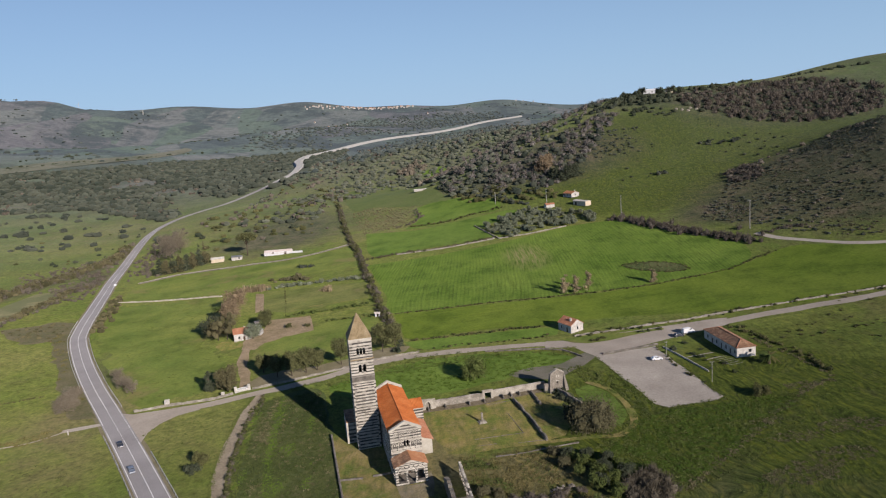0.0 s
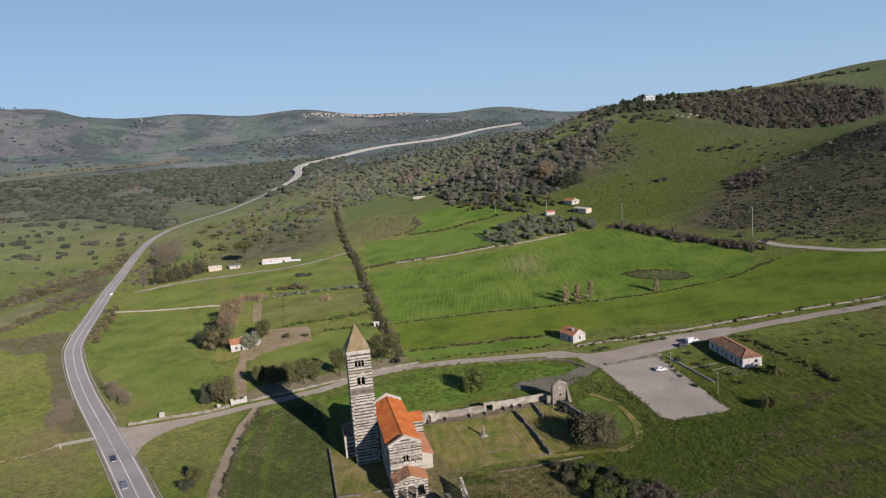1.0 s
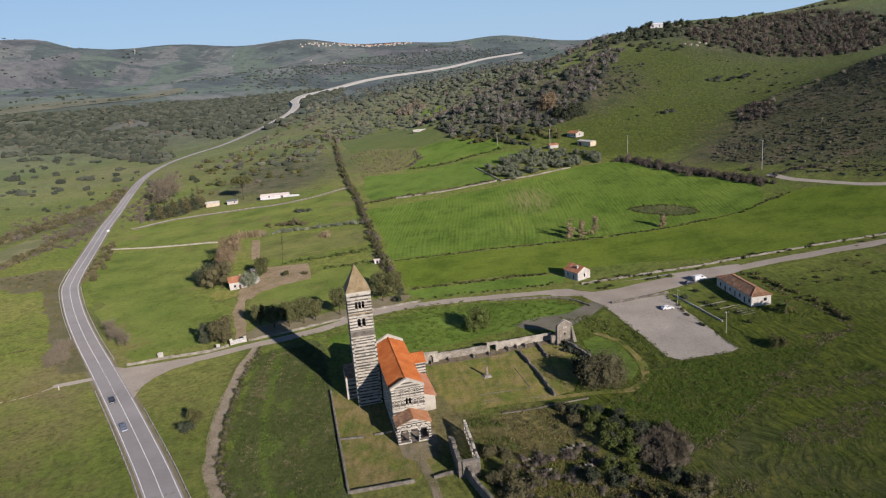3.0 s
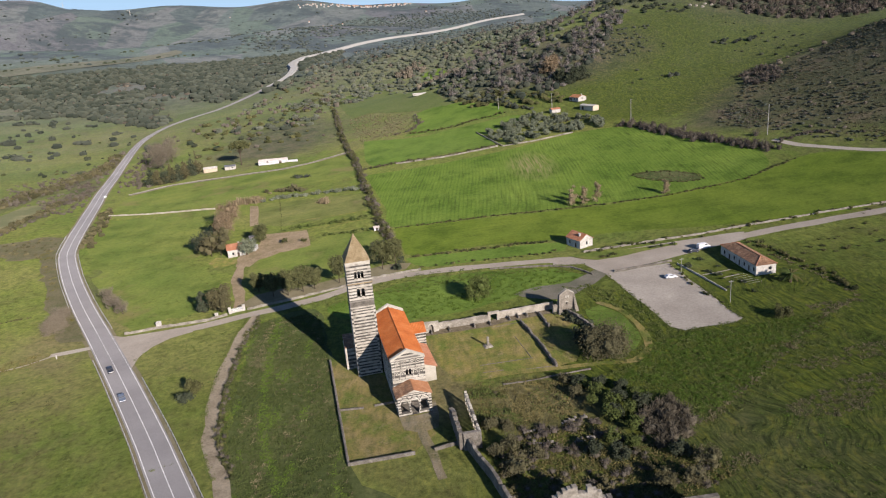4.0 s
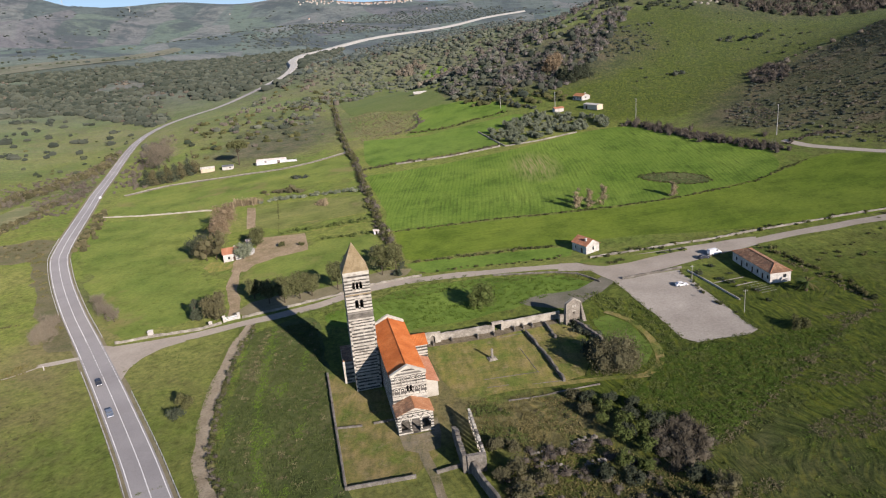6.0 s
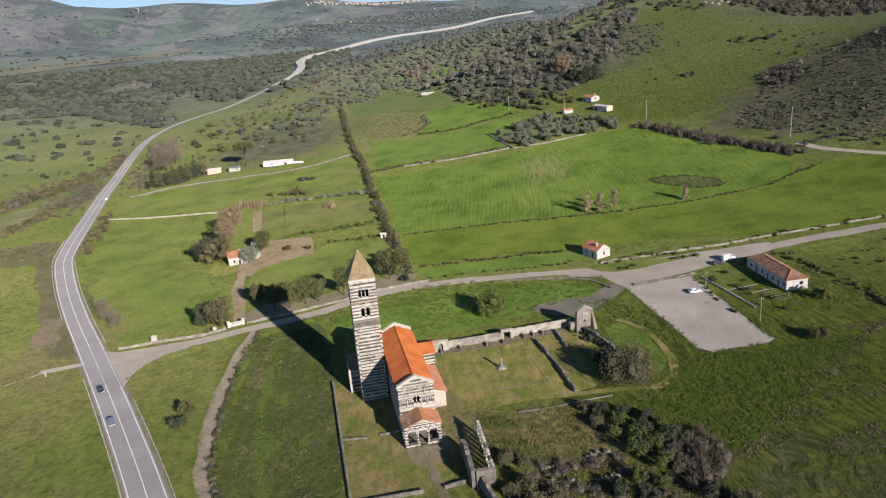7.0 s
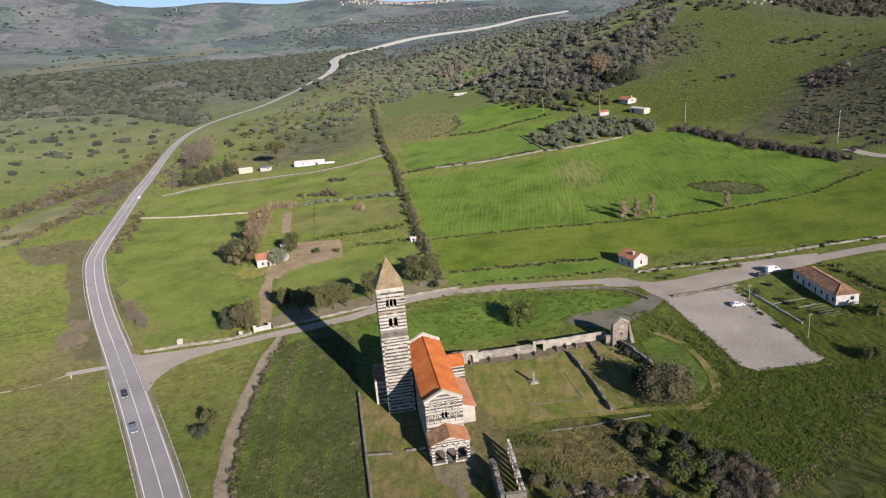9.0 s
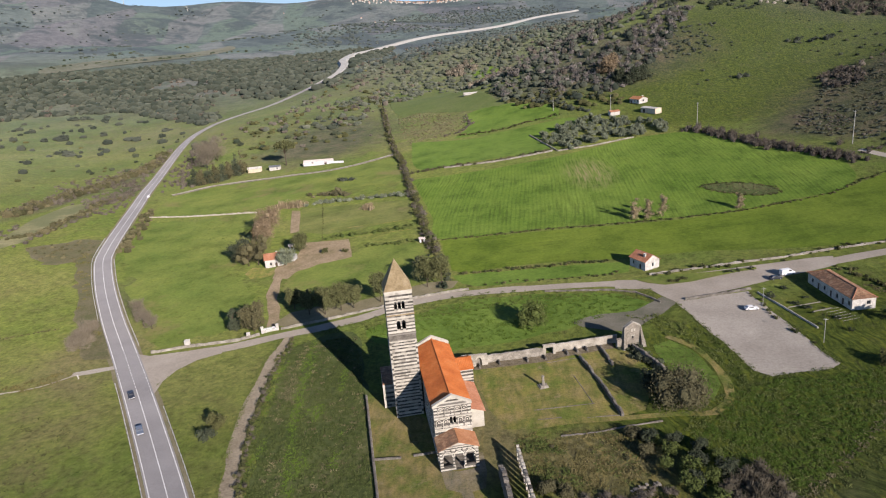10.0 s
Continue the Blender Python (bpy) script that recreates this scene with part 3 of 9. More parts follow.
BARN = [(133.1, 66.4), (135.2, 41.6), (144.2, 43.4)]
CAR_PARK = [(108.9, 48.4)]
VAN = [(130.7, 73.6)]
MONUMENT = [(38.9, 10.5)]
FAR_CAR = [(-205.3, 329.7)]
HEDGE_UP2 = [(19.4, 400.3), (45.9, 389.6), (68.3, 393.8), (95.0, 395.0)]
DRIVING = [(-82.1, 24.6), (-70.3, 3.4)]
WOOD_LEFT = [(-853.7, 1151.9), (-757.4, 1200.8), (-644.6, 1299.8), (-546.7, 1525.2), (-395.1, 1744.5), (-248.3, 1893.3), (-152.0, 1902.2), (-156.2, 881.3), (-252.0, 854.3), (-369.2, 964.0), (-259.0, 683.4), (-466.9, 878.0), (-584.7, 871.2), (-640.9, 804.2)]
WOOD_VALLEY = [(-150.5, 1003.0), (-118.9, 1894.1), (122.5, 2156.2), (343.4, 2623.5), (472.4, 2738.9), (166.1, 574.3), (118.6, 508.7), (105.9, 425.2), (58.4, 475.2), (36.8, 770.5), (-17.4, 772.8), (-61.3, 590.8), (-77.0, 513.3), (-120.1, 500.4), (-173.1, 536.2), (-194.9, 777.1)]
WOOD_CREST = [(307.6, 570.7), (335.6, 579.1), (382.5, 600.1), (428.2, 614.5), (482.6, 606.3), (529.9, 552.0), (492.8, 495.4), (428.5, 470.4), (363.8, 495.2), (316.1, 530.6)]
WOOD_TOP = [(232.4, 575.2), (249.1, 585.6), (265.5, 594.1), (306.8, 585.7), (318.7, 567.7), (295.7, 555.0), (249.5, 562.1)]
HEATH_SPUR = [(266.9, 341.3), (287.2, 328.1), (343.4, 358.5), (480.3, 476.4), (270.0, 158.9), (243.9, 181.4), (226.5, 219.1), (208.6, 252.8), (245.2, 301.8)]
BUSHES_LEFT = [(-630.4, 787.6), (-560.3, 825.9), (-451.6, 842.4), (-233.2, 599.2), (-230.5, 451.4), (-349.6, 565.1), (-364.7, 466.2), (-400.8, 426.5)]
ROADSIDE = [(-259.9, 216.5), (-253.8, 265.2), (-256.9, 345.7), (-238.4, 383.5), (-237.6, 422.8), (-211.0, 343.8), (-202.3, 270.8), (-219.7, 276.3), (-221.5, 206.8), (-233.3, 173.7)]
RANK_RIGHT = [(68.1, -13.8), (90.9, 8.1), (115.0, 5.7), (142.5, 9.8), (130.6, -16.1), (106.5, -33.5), (79.3, -46.9), (74.5, -26.6)]
SCRUB_MID = [(-235.2, 586.7), (-197.4, 680.1), (-171.2, 836.9), (-145.1, 944.0), (-85.6, 962.3), (-41.3, 745.9), (-56.9, 603.6), (-53.5, 510.8), (-49.5, 451.7), (-94.8, 454.2), (-129.4, 452.4), (-166.5, 423.7)]
SCRUB_FAR = [(-150.4, 1019.0), (-207.8, 1749.0), (-13.2, 2086.8), (308.1, 2513.9), (495.4, 2785.7), (172.8, 526.6), (115.7, 513.5), (88.7, 517.2), (50.4, 526.1), (2.1, 726.1), (-41.3, 745.9), (-109.7, 851.4)]
FLANK_WIDE = [(82.0, 457.8), (102.3, 495.5), (147.0, 506.7), (204.6, 544.4), (227.2, 555.6), (239.4, 545.6), (211.3, 498.7), (174.5, 445.9), (149.6, 422.3), (114.0, 408.7)]
VALLEY_POPLARS = [(-6.1, 823.7), (18.4, 878.3), (43.2, 882.7), (45.6, 848.9), (17.2, 825.0)]
LEFT_BROWN = [(-320.5, 413.0), (-301.1, 427.3), (-274.5, 465.2), (-257.5, 494.2), (-238.0, 433.5), (-242.7, 389.9), (-255.8, 360.8), (-290.4, 356.6)]
LEFT_BROWN2 = [(-219.0, 199.0), (-204.0, 206.0), (-191.5, 215.5), (-178.0, 206.0), (-167.2, 175.8), (-157.7, 152.2), (-174.8, 171.1), (-191.2, 171.4)]
JUNCTION = [(-94.2, 56.7), (-89.0, 54.2), (-76.4, 55.3), (-64.7, 56.6), (-63.0, 50.7), (-69.8, 47.2), (-74.4, 40.9), (-76.1, 33.9), (-75.4, 25.0), (-80.7, 32.7), (-87.8, 44.8)]
APRON = [(73.2, 82.4), (87.2, 80.3), (101.2, 82.6), (125.6, 84.8), (152.4, 86.4), (149.8, 78.4), (128.3, 71.9), (115.8, 67.4), (92.5, 60.2), (88.9, 58.5), (85.4, 64.8), (82.8, 71.6), (71.6, 74.7)]
ROAD_BRUSH = [(-195.9, 357.7), (-213.6, 428.9), (-223.9, 484.6), (-231.8, 548.1)]
ROAD_BRUSH2 = [(-270.3, 317.9), (-277.6, 379.3), (-266.7, 413.7), (-249.3, 440.0), (-254.0, 485.1), (-267.9, 552.1)]
BARE_BUSH = [(-116.9, 71.2), (-119.1, 79.7), (-116.1, 65.9)]
SIDE_TRACK = [(-97.0, 47.4), (-100.5, 46.6), (-105.8, 45.5), (-111.2, 44.8)]
TOWN_LINE = [(-497.0, 3664.2), (-396.6, 3683.6), (-283.3, 3746.1), (-159.9, 3676.4), (-40.1, 3650.5), (64.4, 3683.4)]
FAR_LINES = [(-798.5, 1279.1), (-745.0, 1396.8), (-679.1, 1532.8), (-622.5, 1764.6), (-500.1, 1874.7)]
FAR_LINES2 = [(-836.7, 1437.7), (-798.5, 1660.7), (-745.4, 1950.5), (-698.3, 2176.9), (-574.0, 2188.5)]
FAR_LINES3 = [(-701.8, 3116.8), (-398.6, 2484.4), (-290.7, 3088.6), (-33.1, 2847.0), (211.6, 2972.5), (418.0, 3036.6)]
FAR_WOOD = [(-506.8, 2216.8), (-375.6, 2332.2), (-250.1, 3232.9), (125.3, 3309.7), (447.6, 3266.4), (455.1, 2941.5), (143.6, 2590.6), (-128.8, 2073.8), (-253.9, 1941.3), (-421.9, 1878.4)]
PALE_STRIP = [(-806.6, 1294.6), (-744.2, 1534.1), (-650.7, 1854.5), (-631.3, 1948.3), (-598.4, 1834.3), (-684.6, 1394.5), (-770.0, 1224.8)]
HILL_SCATTER = [(210.7, 490.0), (297.1, 527.0), (336.4, 484.6), (368.2, 449.4), (331.5, 370.4), (258.7, 364.4), (199.3, 397.8)]
OAK_HILL = [(241.4, 555.5), (264.7, 552.7), (284.9, 541.7), (299.1, 532.2), (286.7, 522.4), (252.5, 533.4)]
FLANK_LOW = [(58.3, 473.2), (95.3, 462.6), (134.0, 412.9), (152.0, 404.5), (138.3, 385.8), (102.3, 401.4), (71.3, 436.8)]


# ---- terrain ----
LAND_BASE = 81
LAND_SKYLINE = [
    10.2, -36, -24.3, 21.6, -54.1, 31.7, 28.2, -18.1, 85.2, -44.6, 54, -49.4, 67.4, -27, 17, 8.1,
]
LAND_NEAR = [
    -1.2, -5.1, -9.6, -1.9, -12.3, 2.1, -0.6,
    -16.4, -2.5, -1.2, -11.8, 4.1, 5.7, -2.9,
    9.1, -16.7, -9.9, -3.9, -15.4, -17.7, 1.8,
    -16, -7.9, -2.1, -9.7, -2.2, 70.8, 32,
    -15, -11.9, -24.2, -3.9, -35.1, -40.2, -36.3,
    -23.7, 25.2, -30.9, 34.1, 39, 17.9, 33.4,
    -3.9, -19, -16.2, -53.4, 4.7, -30.5, 16.3,
]
LAND_MID = [
    -1, -2.2, -11.8, -61, -109.5, -59.7, -11.4, 1.2, 3.3,
    -8, -13.4, -23.2, -15, 22.4, -1.1, -8.8, 5.6, 7.4,
    -16, -24.5, -27.1, -25.6, -21, -21.9, -16.6, 14.1, 12.6,
    -8.3, -13.8, 3.6, 12.6, -7.3, -1.6, -18.8, 23.3, 14.1,
    -1.7, -7.8, -23.4, -73.3, 20.3, 36.1, 12.9, 50.8, 8.3,
    -0.8, 1.7, 38.6, -1.5, -1.3, -26, -12.5, 26.8, -4,
    4.1, 10.7, -0.3, -15.9, -13.7, -7.7, -1.3, -2.1, -9.2,
    12.3, 42.4, 38.5, 14.9, 3.7, -4.6, -0.2, -1.8, -4.5,
    -11.3, -77.4, 10.3, 73.8, 9.8, -1.3, 7.8, 2.2, -1.6,
]
LAND_FAR = [
    7.2, 26.7, 29.3, -0.5, -17.6, 2.6, -4.9, 25.5, 112.4, 132.2, 31,
    -6.4, -68.4, -8.9, 105.2, -150.8, -1.4, -80.2, 30.3, -62.9, -59.4, -7.8,
    -4.2, 11.2, 168.7, 165, -37.9, 121.4, 11.6, 15.4, 85.7, -45, -9.6,
    -27, 20.6, 76.5, -121.1, 147.7, -83.9, 51.8, -134.1, 77.4, -20.4, 10.4,
]
LAND = [(260, -2600, 3800, 16, LAND_SKYLINE), (150, -300, -150, 7, LAND_NEAR), (420, -1680, -840, 9, LAND_MID), (900, -4500, 1800, 11, LAND_FAR)]


def height(x, y):
    """The land's height at x, y (numbers or arrays): broad swells of four sizes on regular grids."""
    x, y = np.asarray(x, float), np.asarray(y, float)
    z = np.full(x.shape, LAND_BASE)
    for step, x0, y0, cols, amounts in LAND:
        for i, a in enumerate(amounts):
            z = z + a * np.exp(-((x - x0 - step * (i % cols)) ** 2 + (y - y0 - step * (i // cols)) ** 2) / (2 * (0.85 * step) ** 2))
    return z


def zat(x, y):
    return float(height(x, y))


def mesh_from(name, verts, faces, material, attributes=()):
    me = bpy.data.meshes.new(name)
    me.from_pydata([tuple(v) for v in verts], [], [tuple(f) for f in faces])
    me.materials.append(material)
    for key, values in attributes:
        if np.ndim(values) == 2:
            me.attributes.new(key, "FLOAT_COLOR", "POINT").data.foreach_set("color", np.asarray(values, np.float32).ravel())
        else:
            me.attributes.new(key, "FLOAT", "POINT").data.foreach_set("value", np.asarray(values, np.float32))
    me.update()
    return me


def quads_from(name, verts, quads, material, tone=None):
    """A mesh of quads straight from arrays."""
    me = bpy.data.meshes.new(name)
    nv, nq = len(verts), len(quads)
    me.vertices.add(nv)
    me.vertices.foreach_set("co", np.asarray(verts, np.float32).ravel())
    me.loops.add(nq * 4)
    me.loops.foreach_set("vertex_index", np.asarray(quads, np.int32).ravel())
    me.polygons.add(nq)
    me.polygons.foreach_set("loop_start", np.arange(0, nq * 4, 4, dtype=np.int32))
    me.materials.append(material)
    if tone is not None:
        me.attributes.new("tone", "FLOAT", "POINT").data.foreach_set("value", np.asarray(tone, np.float32))
    me.update(calc_edges=True)
    me.validate()
    return me


def part(name, bm, material, parent=None, label=""):
    """A bmesh as one mesh object, under a thing or a part."""
    me = bpy.data.meshes.new(name)
    bm.to_mesh(me)
    bm.free()
    me.materials.append(material)
    ob = new(name, me)
    ob.parent = parent
    if label:
        ob["label"] = label
    return ob


def thing(name, m, label, category, group="", kind=""):
    ob = new(name)
    ob.matrix_basis = m
    return tagged(ob, label, category, group, kind)


def box(bm, x0, y0, z0, x1, y1, z1):
    v = [bm.verts.new(p) for p in ((x0, y0, z0), (x1, y0, z0), (x1, y1, z0), (x0, y1, z0), (x0, y0, z1), (x1, y0, z1), (x1, y1, z1), (x0, y1, z1))]
    for f in ((3, 2, 1, 0), (4, 5, 6, 7), (0, 1, 5, 4), (1, 2, 6, 5), (2, 3, 7, 6), (3, 0, 4, 7)):
        bm.faces.new([v[i] for i in f])
    return v


def boxes(*dims):
    bm = bmesh.new()
    for d in dims:
        box(bm, *d)
    return bm


def prism(bm, outline, z0, z1, taper=1.0):
    """An upright prism over a plan outline."""
    cx, cy = sum(p[0] for p in outline) / len(outline), sum(p[1] for p in outline) / len(outline)
    lo = [bm.verts.new((x, y, z0)) for x, y in outline]
    hi = [bm.verts.new((cx + (x - cx) * taper, cy + (y - cy) * taper, z1)) for x, y in outline]
    n = len(outline)
    for i in range(n):
        bm.faces.new((lo[i], lo[(i + 1) % n], hi[(i + 1) % n], hi[i]))
    bm.faces.new(hi)
    bm.faces.new(lo[::-1])


def tube(bm, a, b, r0, r1, sides=8):
    a, b = Vector(a), Vector(b)
    q = (b - a).to_track_quat("Z", "Y")
    rings = [[bm.verts.new(c + q @ Vector((r * math.cos(2 * math.pi * i / sides), r * math.sin(2 * math.pi * i / sides), 0))) for i in range(sides)] for c, r in ((a, r0), (b, r1))]
    for i in range(sides):
        bm.faces.new((rings[0][i], rings[0][(i + 1) % sides], rings[1][(i + 1) % sides], rings[1][i]))
    bm.faces.new(rings[1])
    bm.faces.new(rings[0][::-1])


def smooth_line(points, step):
    """Points along a smooth curve through the given ones."""
    p = [Vector(q) for q in points]
    p = [p[0] * 2 - p[1]] + p + [p[-1] * 2 - p[-2]]
    out = []
    for i in range(1, len(p) - 2):
        n = max(1, int((p[i + 1] - p[i]).length / step))
        for k in range(n):
            t = k / n
            out.append(0.5 * ((2 * p[i]) + (p[i + 1] - p[i - 1]) * t + (2 * p[i - 1] - 5 * p[i] + 4 * p[i + 1] - p[i + 2]) * t * t + (3 * p[i] - p[i - 1] - 3 * p[i + 1] + p[i + 2]) * t ** 3))
    return out + [p[-2]]


def sides_of(line):
    return [Vector((-(d := (line[min(i + 1, len(line) - 1)] - line[max(i - 1, 0)]).normalized()).y, d.x)) for i in range(len(line))]


def ribbon(name, points, width, material, lift=0.08, step=4.0, shift=0.0, across=4, wobble=0.0, dash=None, kind="structure", label="", category="", parent=None):
    """A strip laid on the land along a smooth line; dash: painted and bare lengths."""
    line = smooth_line(points, step)
    side = sides_of(line)
    v, f = [], []
    run, prev = 0.0, None
    for i, (c, s) in enumerate(zip(line, side)):
        run += (c - prev).length if prev is not None else 0
        prev = c
        wl = width / 2 + wobble * noise.noise((c.x * 0.08, c.y * 0.08, 3.0))
        wr = width / 2 + wobble * noise.noise((c.x * 0.08, c.y * 0.08, 9.0))
        for k in range(across + 1):
            q = c + s * (shift - wl + (wl + wr) * k / across)
            v.append((q.x, q.y, zat(q.x, q.y) + lift + 0.0005 * max(0, q.y - 250)))
        if i and not (dash and (run % (dash[0] + dash[1])) > dash[0]):
            a = (i - 1) * (across + 1)
            f += [(a + k + 1, a + k, a + k + across + 1, a + k + across + 2) for k in range(across)]
    ob = new(name, mesh_from(name, v, f, material))
    if parent is None:
        tagged(ob, label, category, kind=kind)
    else:
        ob.parent = parent
    return ob


def patch(name, outline, material, lift=0.05, cell=9.0, label="", category="field", wobble=0.8, sharp=False):
    """A field or yard laid on the land inside an outline."""
    if sharp:
        ring = [Vector(p) for p in outline]
        edge = [p.lerp(q, k / 4) for p, q in zip(ring, ring[1:] + ring[:1]) for k in range(4)]
    else:
        edge = smooth_line(list(outline) + [outline[0]], 5.0)[:-1]
    edge = [p + Vector((noise.noise((p.x * 0.15, p.y * 0.15, 1.0)), noise.noise((p.x * 0.15, p.y * 0.15, 7.0)))) * wobble for p in edge]
    n = len(edge)
    xs, ys = [p.x for p in edge], [p.y for p in edge]
    inner = []
    for gx in np.arange(min(xs) + cell / 2, max(xs), cell):
        for gy in np.arange(min(ys) + cell / 2, max(ys), cell):
            if inside(gx, gy, edge):
                inner.append(Vector((gx, gy)))
    pts, _, faces, *_ = geometry.delaunay_2d_cdt(edge + inner, [(i, (i + 1) % n) for i in range(n)], [], 1, 0.01)
    px, py = np.array([p.x for p in pts]), np.array([p.y for p in pts])
    z = height(px, py) + lift + 0.0004 * np.maximum(0, py - 250)
    ob = new(name, mesh_from(name, np.stack([px, py, z], -1), faces, material))
    if ob.data.polygons[0].normal.z < 0:
        ob.data.flip_normals()
    return tagged(ob, label, category, kind="structure")


def inside(x, y, outline):
    odd, n = False, len(outline)
    for i in range(n):
        (x0, y0), (x1, y1) = outline[i][:2], outline[(i + 1) % n][:2]
        if (y0 > y) != (y1 > y) and x < (x1 - x0) * (y - y0) / (y1 - y0) + x0:
            odd = not odd
    return odd


def spread(outline, spacing, seed, jitter=0.8, density=1.0, gap_scale=0.0, gap=0.0):
    """Jittered points on a grid inside an outline, thinned by noise."""
    rng = np.random.RandomState(seed)
    xs, ys = [p[0] for p in outline], [p[1] for p in outline]
    out = []
    y = min(ys)
    while y < max(ys):
        x = min(xs)
        while x < max(xs):
            q = (x + rng.uniform(-.5, .5) * spacing * jitter * 2, y + rng.uniform(-.5, .5) * spacing * jitter * 2)
            ok = rng.rand() < density
            if ok and (not gap_scale or noise.noise((q[0] * gap_scale, q[1] * gap_scale, seed * 1.7)) > gap) and inside(q[0], q[1], outline):
                out.append(q)
            x += spacing
        y += spacing
    return out


def axis(lo, hi, step, a, b, grow=1.09):
    """Coordinates at an even step from lo to hi, growing coarser out to a and b."""
    mid = list(np.arange(lo, hi + 0.1, step))
    for end, sign in ((a, -1), (b, 1)):
        s, q = step, (mid[0] if sign < 0 else mid[-1])
        while (q - end) * sign < 0:
            s = min(s * grow, 70)
            q += s * sign
            mid = [q] + mid if sign < 0 else mid + [q]
    return np.array(mid)


# land cover: centre, radii, channel (0 heath, 1 dry grass, 2 lush), amount
COVER = []
COVER += [(*spot, 0, amount) for *spot, amount in (   # heath
    (430, 545, 130, 70, 0.9), (290, 575, 60, 25, 0.6), (150, 480, 90, 60, 0.9), (60, 600, 160, 130, 0.12),
    (150, 800, 250, 250, 0.15), (-330, 1000, 350, 300, 0.5), (300, 480, 220, 130, 0.08), (90, 560, 120, 110, 0.1),
    (20, 700, 130, 160, 0.08), (300, 260, 90, 70, 0.5), (370, 310, 110, 70, 0.5), (260, 470, 190, 150, 0.08), (310, 205, 100, 60, 0.7),
    (450, 750, 400, 200, 0.35), (-20, 460, 120, 90, 0.25), (-95, 470, 60, 80, 0.45),
)]
COVER += [(*spot, 0, amount) for *spot, amount in (   # heath
    (-140, 560, 120, 130, 0.4), (330, 290, 130, 75, 0.8), (420, 260, 160, 90, 0.8), (230, 260, 45, 35, 0.6),
    (90, -60, 45, 40, 0.45), (330, 800, 260, 120, 0.35), (-420, 1250, 420, 380, 0.5), (60, 1100, 420, 380, 0.15),
    (-600, 1900, 900, 400, 0.4), (-120, 150, 22, 75, 0.6), (-272, 330, 12, 70, 0.9), (-258, 430, 14, 70, 0.9), (-235, 360, 16, 50, 0.8), (-228, 265, 7, 50, 0.8), (-115, 420, 60, 60, 0.35),
    (400, 1900, 700, 700, 0.4),
)]
COVER += [(*spot, 1, amount) for *spot, amount in (   # dry grass
    (22, -5, 11, 30, 0.8), (46, -22, 20, 15, 0.75), (56, -45, 26, 24, 0.35), (300, 480, 200, 160, 0.04),
    (-130, 20, 60, 90, 0.3), (-300, 520, 160, 160, 0.2), (-90, -40, 40, 60, 0.22), (-900, 1500, 500, 300, 0.5),
    (-1500, 2600, 1200, 700, 0.35), (30, 470, 60, 50, 0.4), (-140, 400, 60, 80, 0.45), (-110, 60, 20, 40, 0.4),
    (-20, 420, 50, 60, 0.45), (-330, 700, 180, 140, 0.35),
)]
COVER += [(*spot, 1, amount) for *spot, amount in (   # dry grass
    (220, 60, 40, 80, 0.35), (190, -60, 30, 60, 0.4), (240, 380, 60, 50, 0.1),
)]
COVER += [(*spot, 2, amount) for *spot, amount in (   # lush grass
    (220, 330, 90, 60, 0.5), (120, -50, 110, 80, 0.75), (170, 10, 60, 60, 0.5), (70, 20, 40, 40, 0.2),
    (200, 120, 90, 70, 0.4), (170, -70, 90, 80, 0.35), (-400, 560, 200, 120, 0.15), (100, -15, 45, 60, 0.7),
    (135, 20, 30, 45, 0.6), (150, -40, 60, 60, 0.45), (55, 62, 45, 14, 0.6), (-20, 20, 25, 60, 0.35),
    (-70, -60, 40, 50, 0.15), (240, 470, 130, 90, 0.2),
)]
COVER += [(*spot, 2, amount) for *spot, amount in (   # lush grass
    (-330, 400, 110, 110, 0.3), (60, 35, 60, 40, 0.25), (300, 430, 220, 130, 1), (430, 480, 150, 110, 0.7),
)]


def ground():
    gx, gy = axis(-320, 480, 5, -5200, 5200), axis(-260, 520, 5, -4200, 4900)
    X, Y = np.meshgrid(gx, gy)
    Z = height(X, Y)
    far = np.clip((np.hypot(X, Y) - 900) / 1500, 0, 1)
    far = far * np.clip((np.abs(X - 100) - 700) / 500, 0, 1)
    Z = Z + far * 14 * np.sin(X * 0.013 + 2 * np.sin(Y * 0.007)) * np.sin(Y * 0.011 + 1.3 * np.sin(X * 0.006)) * (Y < 3600)
    cover = np.zeros((*X.shape, 4))
    for cx, cy, rx, ry, ch, amount in COVER:
        cover[..., ch] += amount * np.clip(1.6 - 1.3 * np.hypot((X - cx) / rx, (Y - cy) / ry), 0, 1)
    # alpha rises with distance: share of the haze-tinted far colours
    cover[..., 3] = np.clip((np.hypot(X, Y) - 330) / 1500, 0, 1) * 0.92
    n, m = len(gx), len(gy)
    idx = np.arange(n * m).reshape(m, n)
    quads = np.stack([idx[:-1, :-1], idx[:-1, 1:], idx[1:, 1:], idx[1:, :-1]], -1).reshape(-1, 4)
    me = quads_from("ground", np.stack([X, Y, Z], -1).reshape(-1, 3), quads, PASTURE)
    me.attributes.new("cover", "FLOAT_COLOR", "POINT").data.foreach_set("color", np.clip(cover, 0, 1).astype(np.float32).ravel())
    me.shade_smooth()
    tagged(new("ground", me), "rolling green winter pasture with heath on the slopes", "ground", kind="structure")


ground()

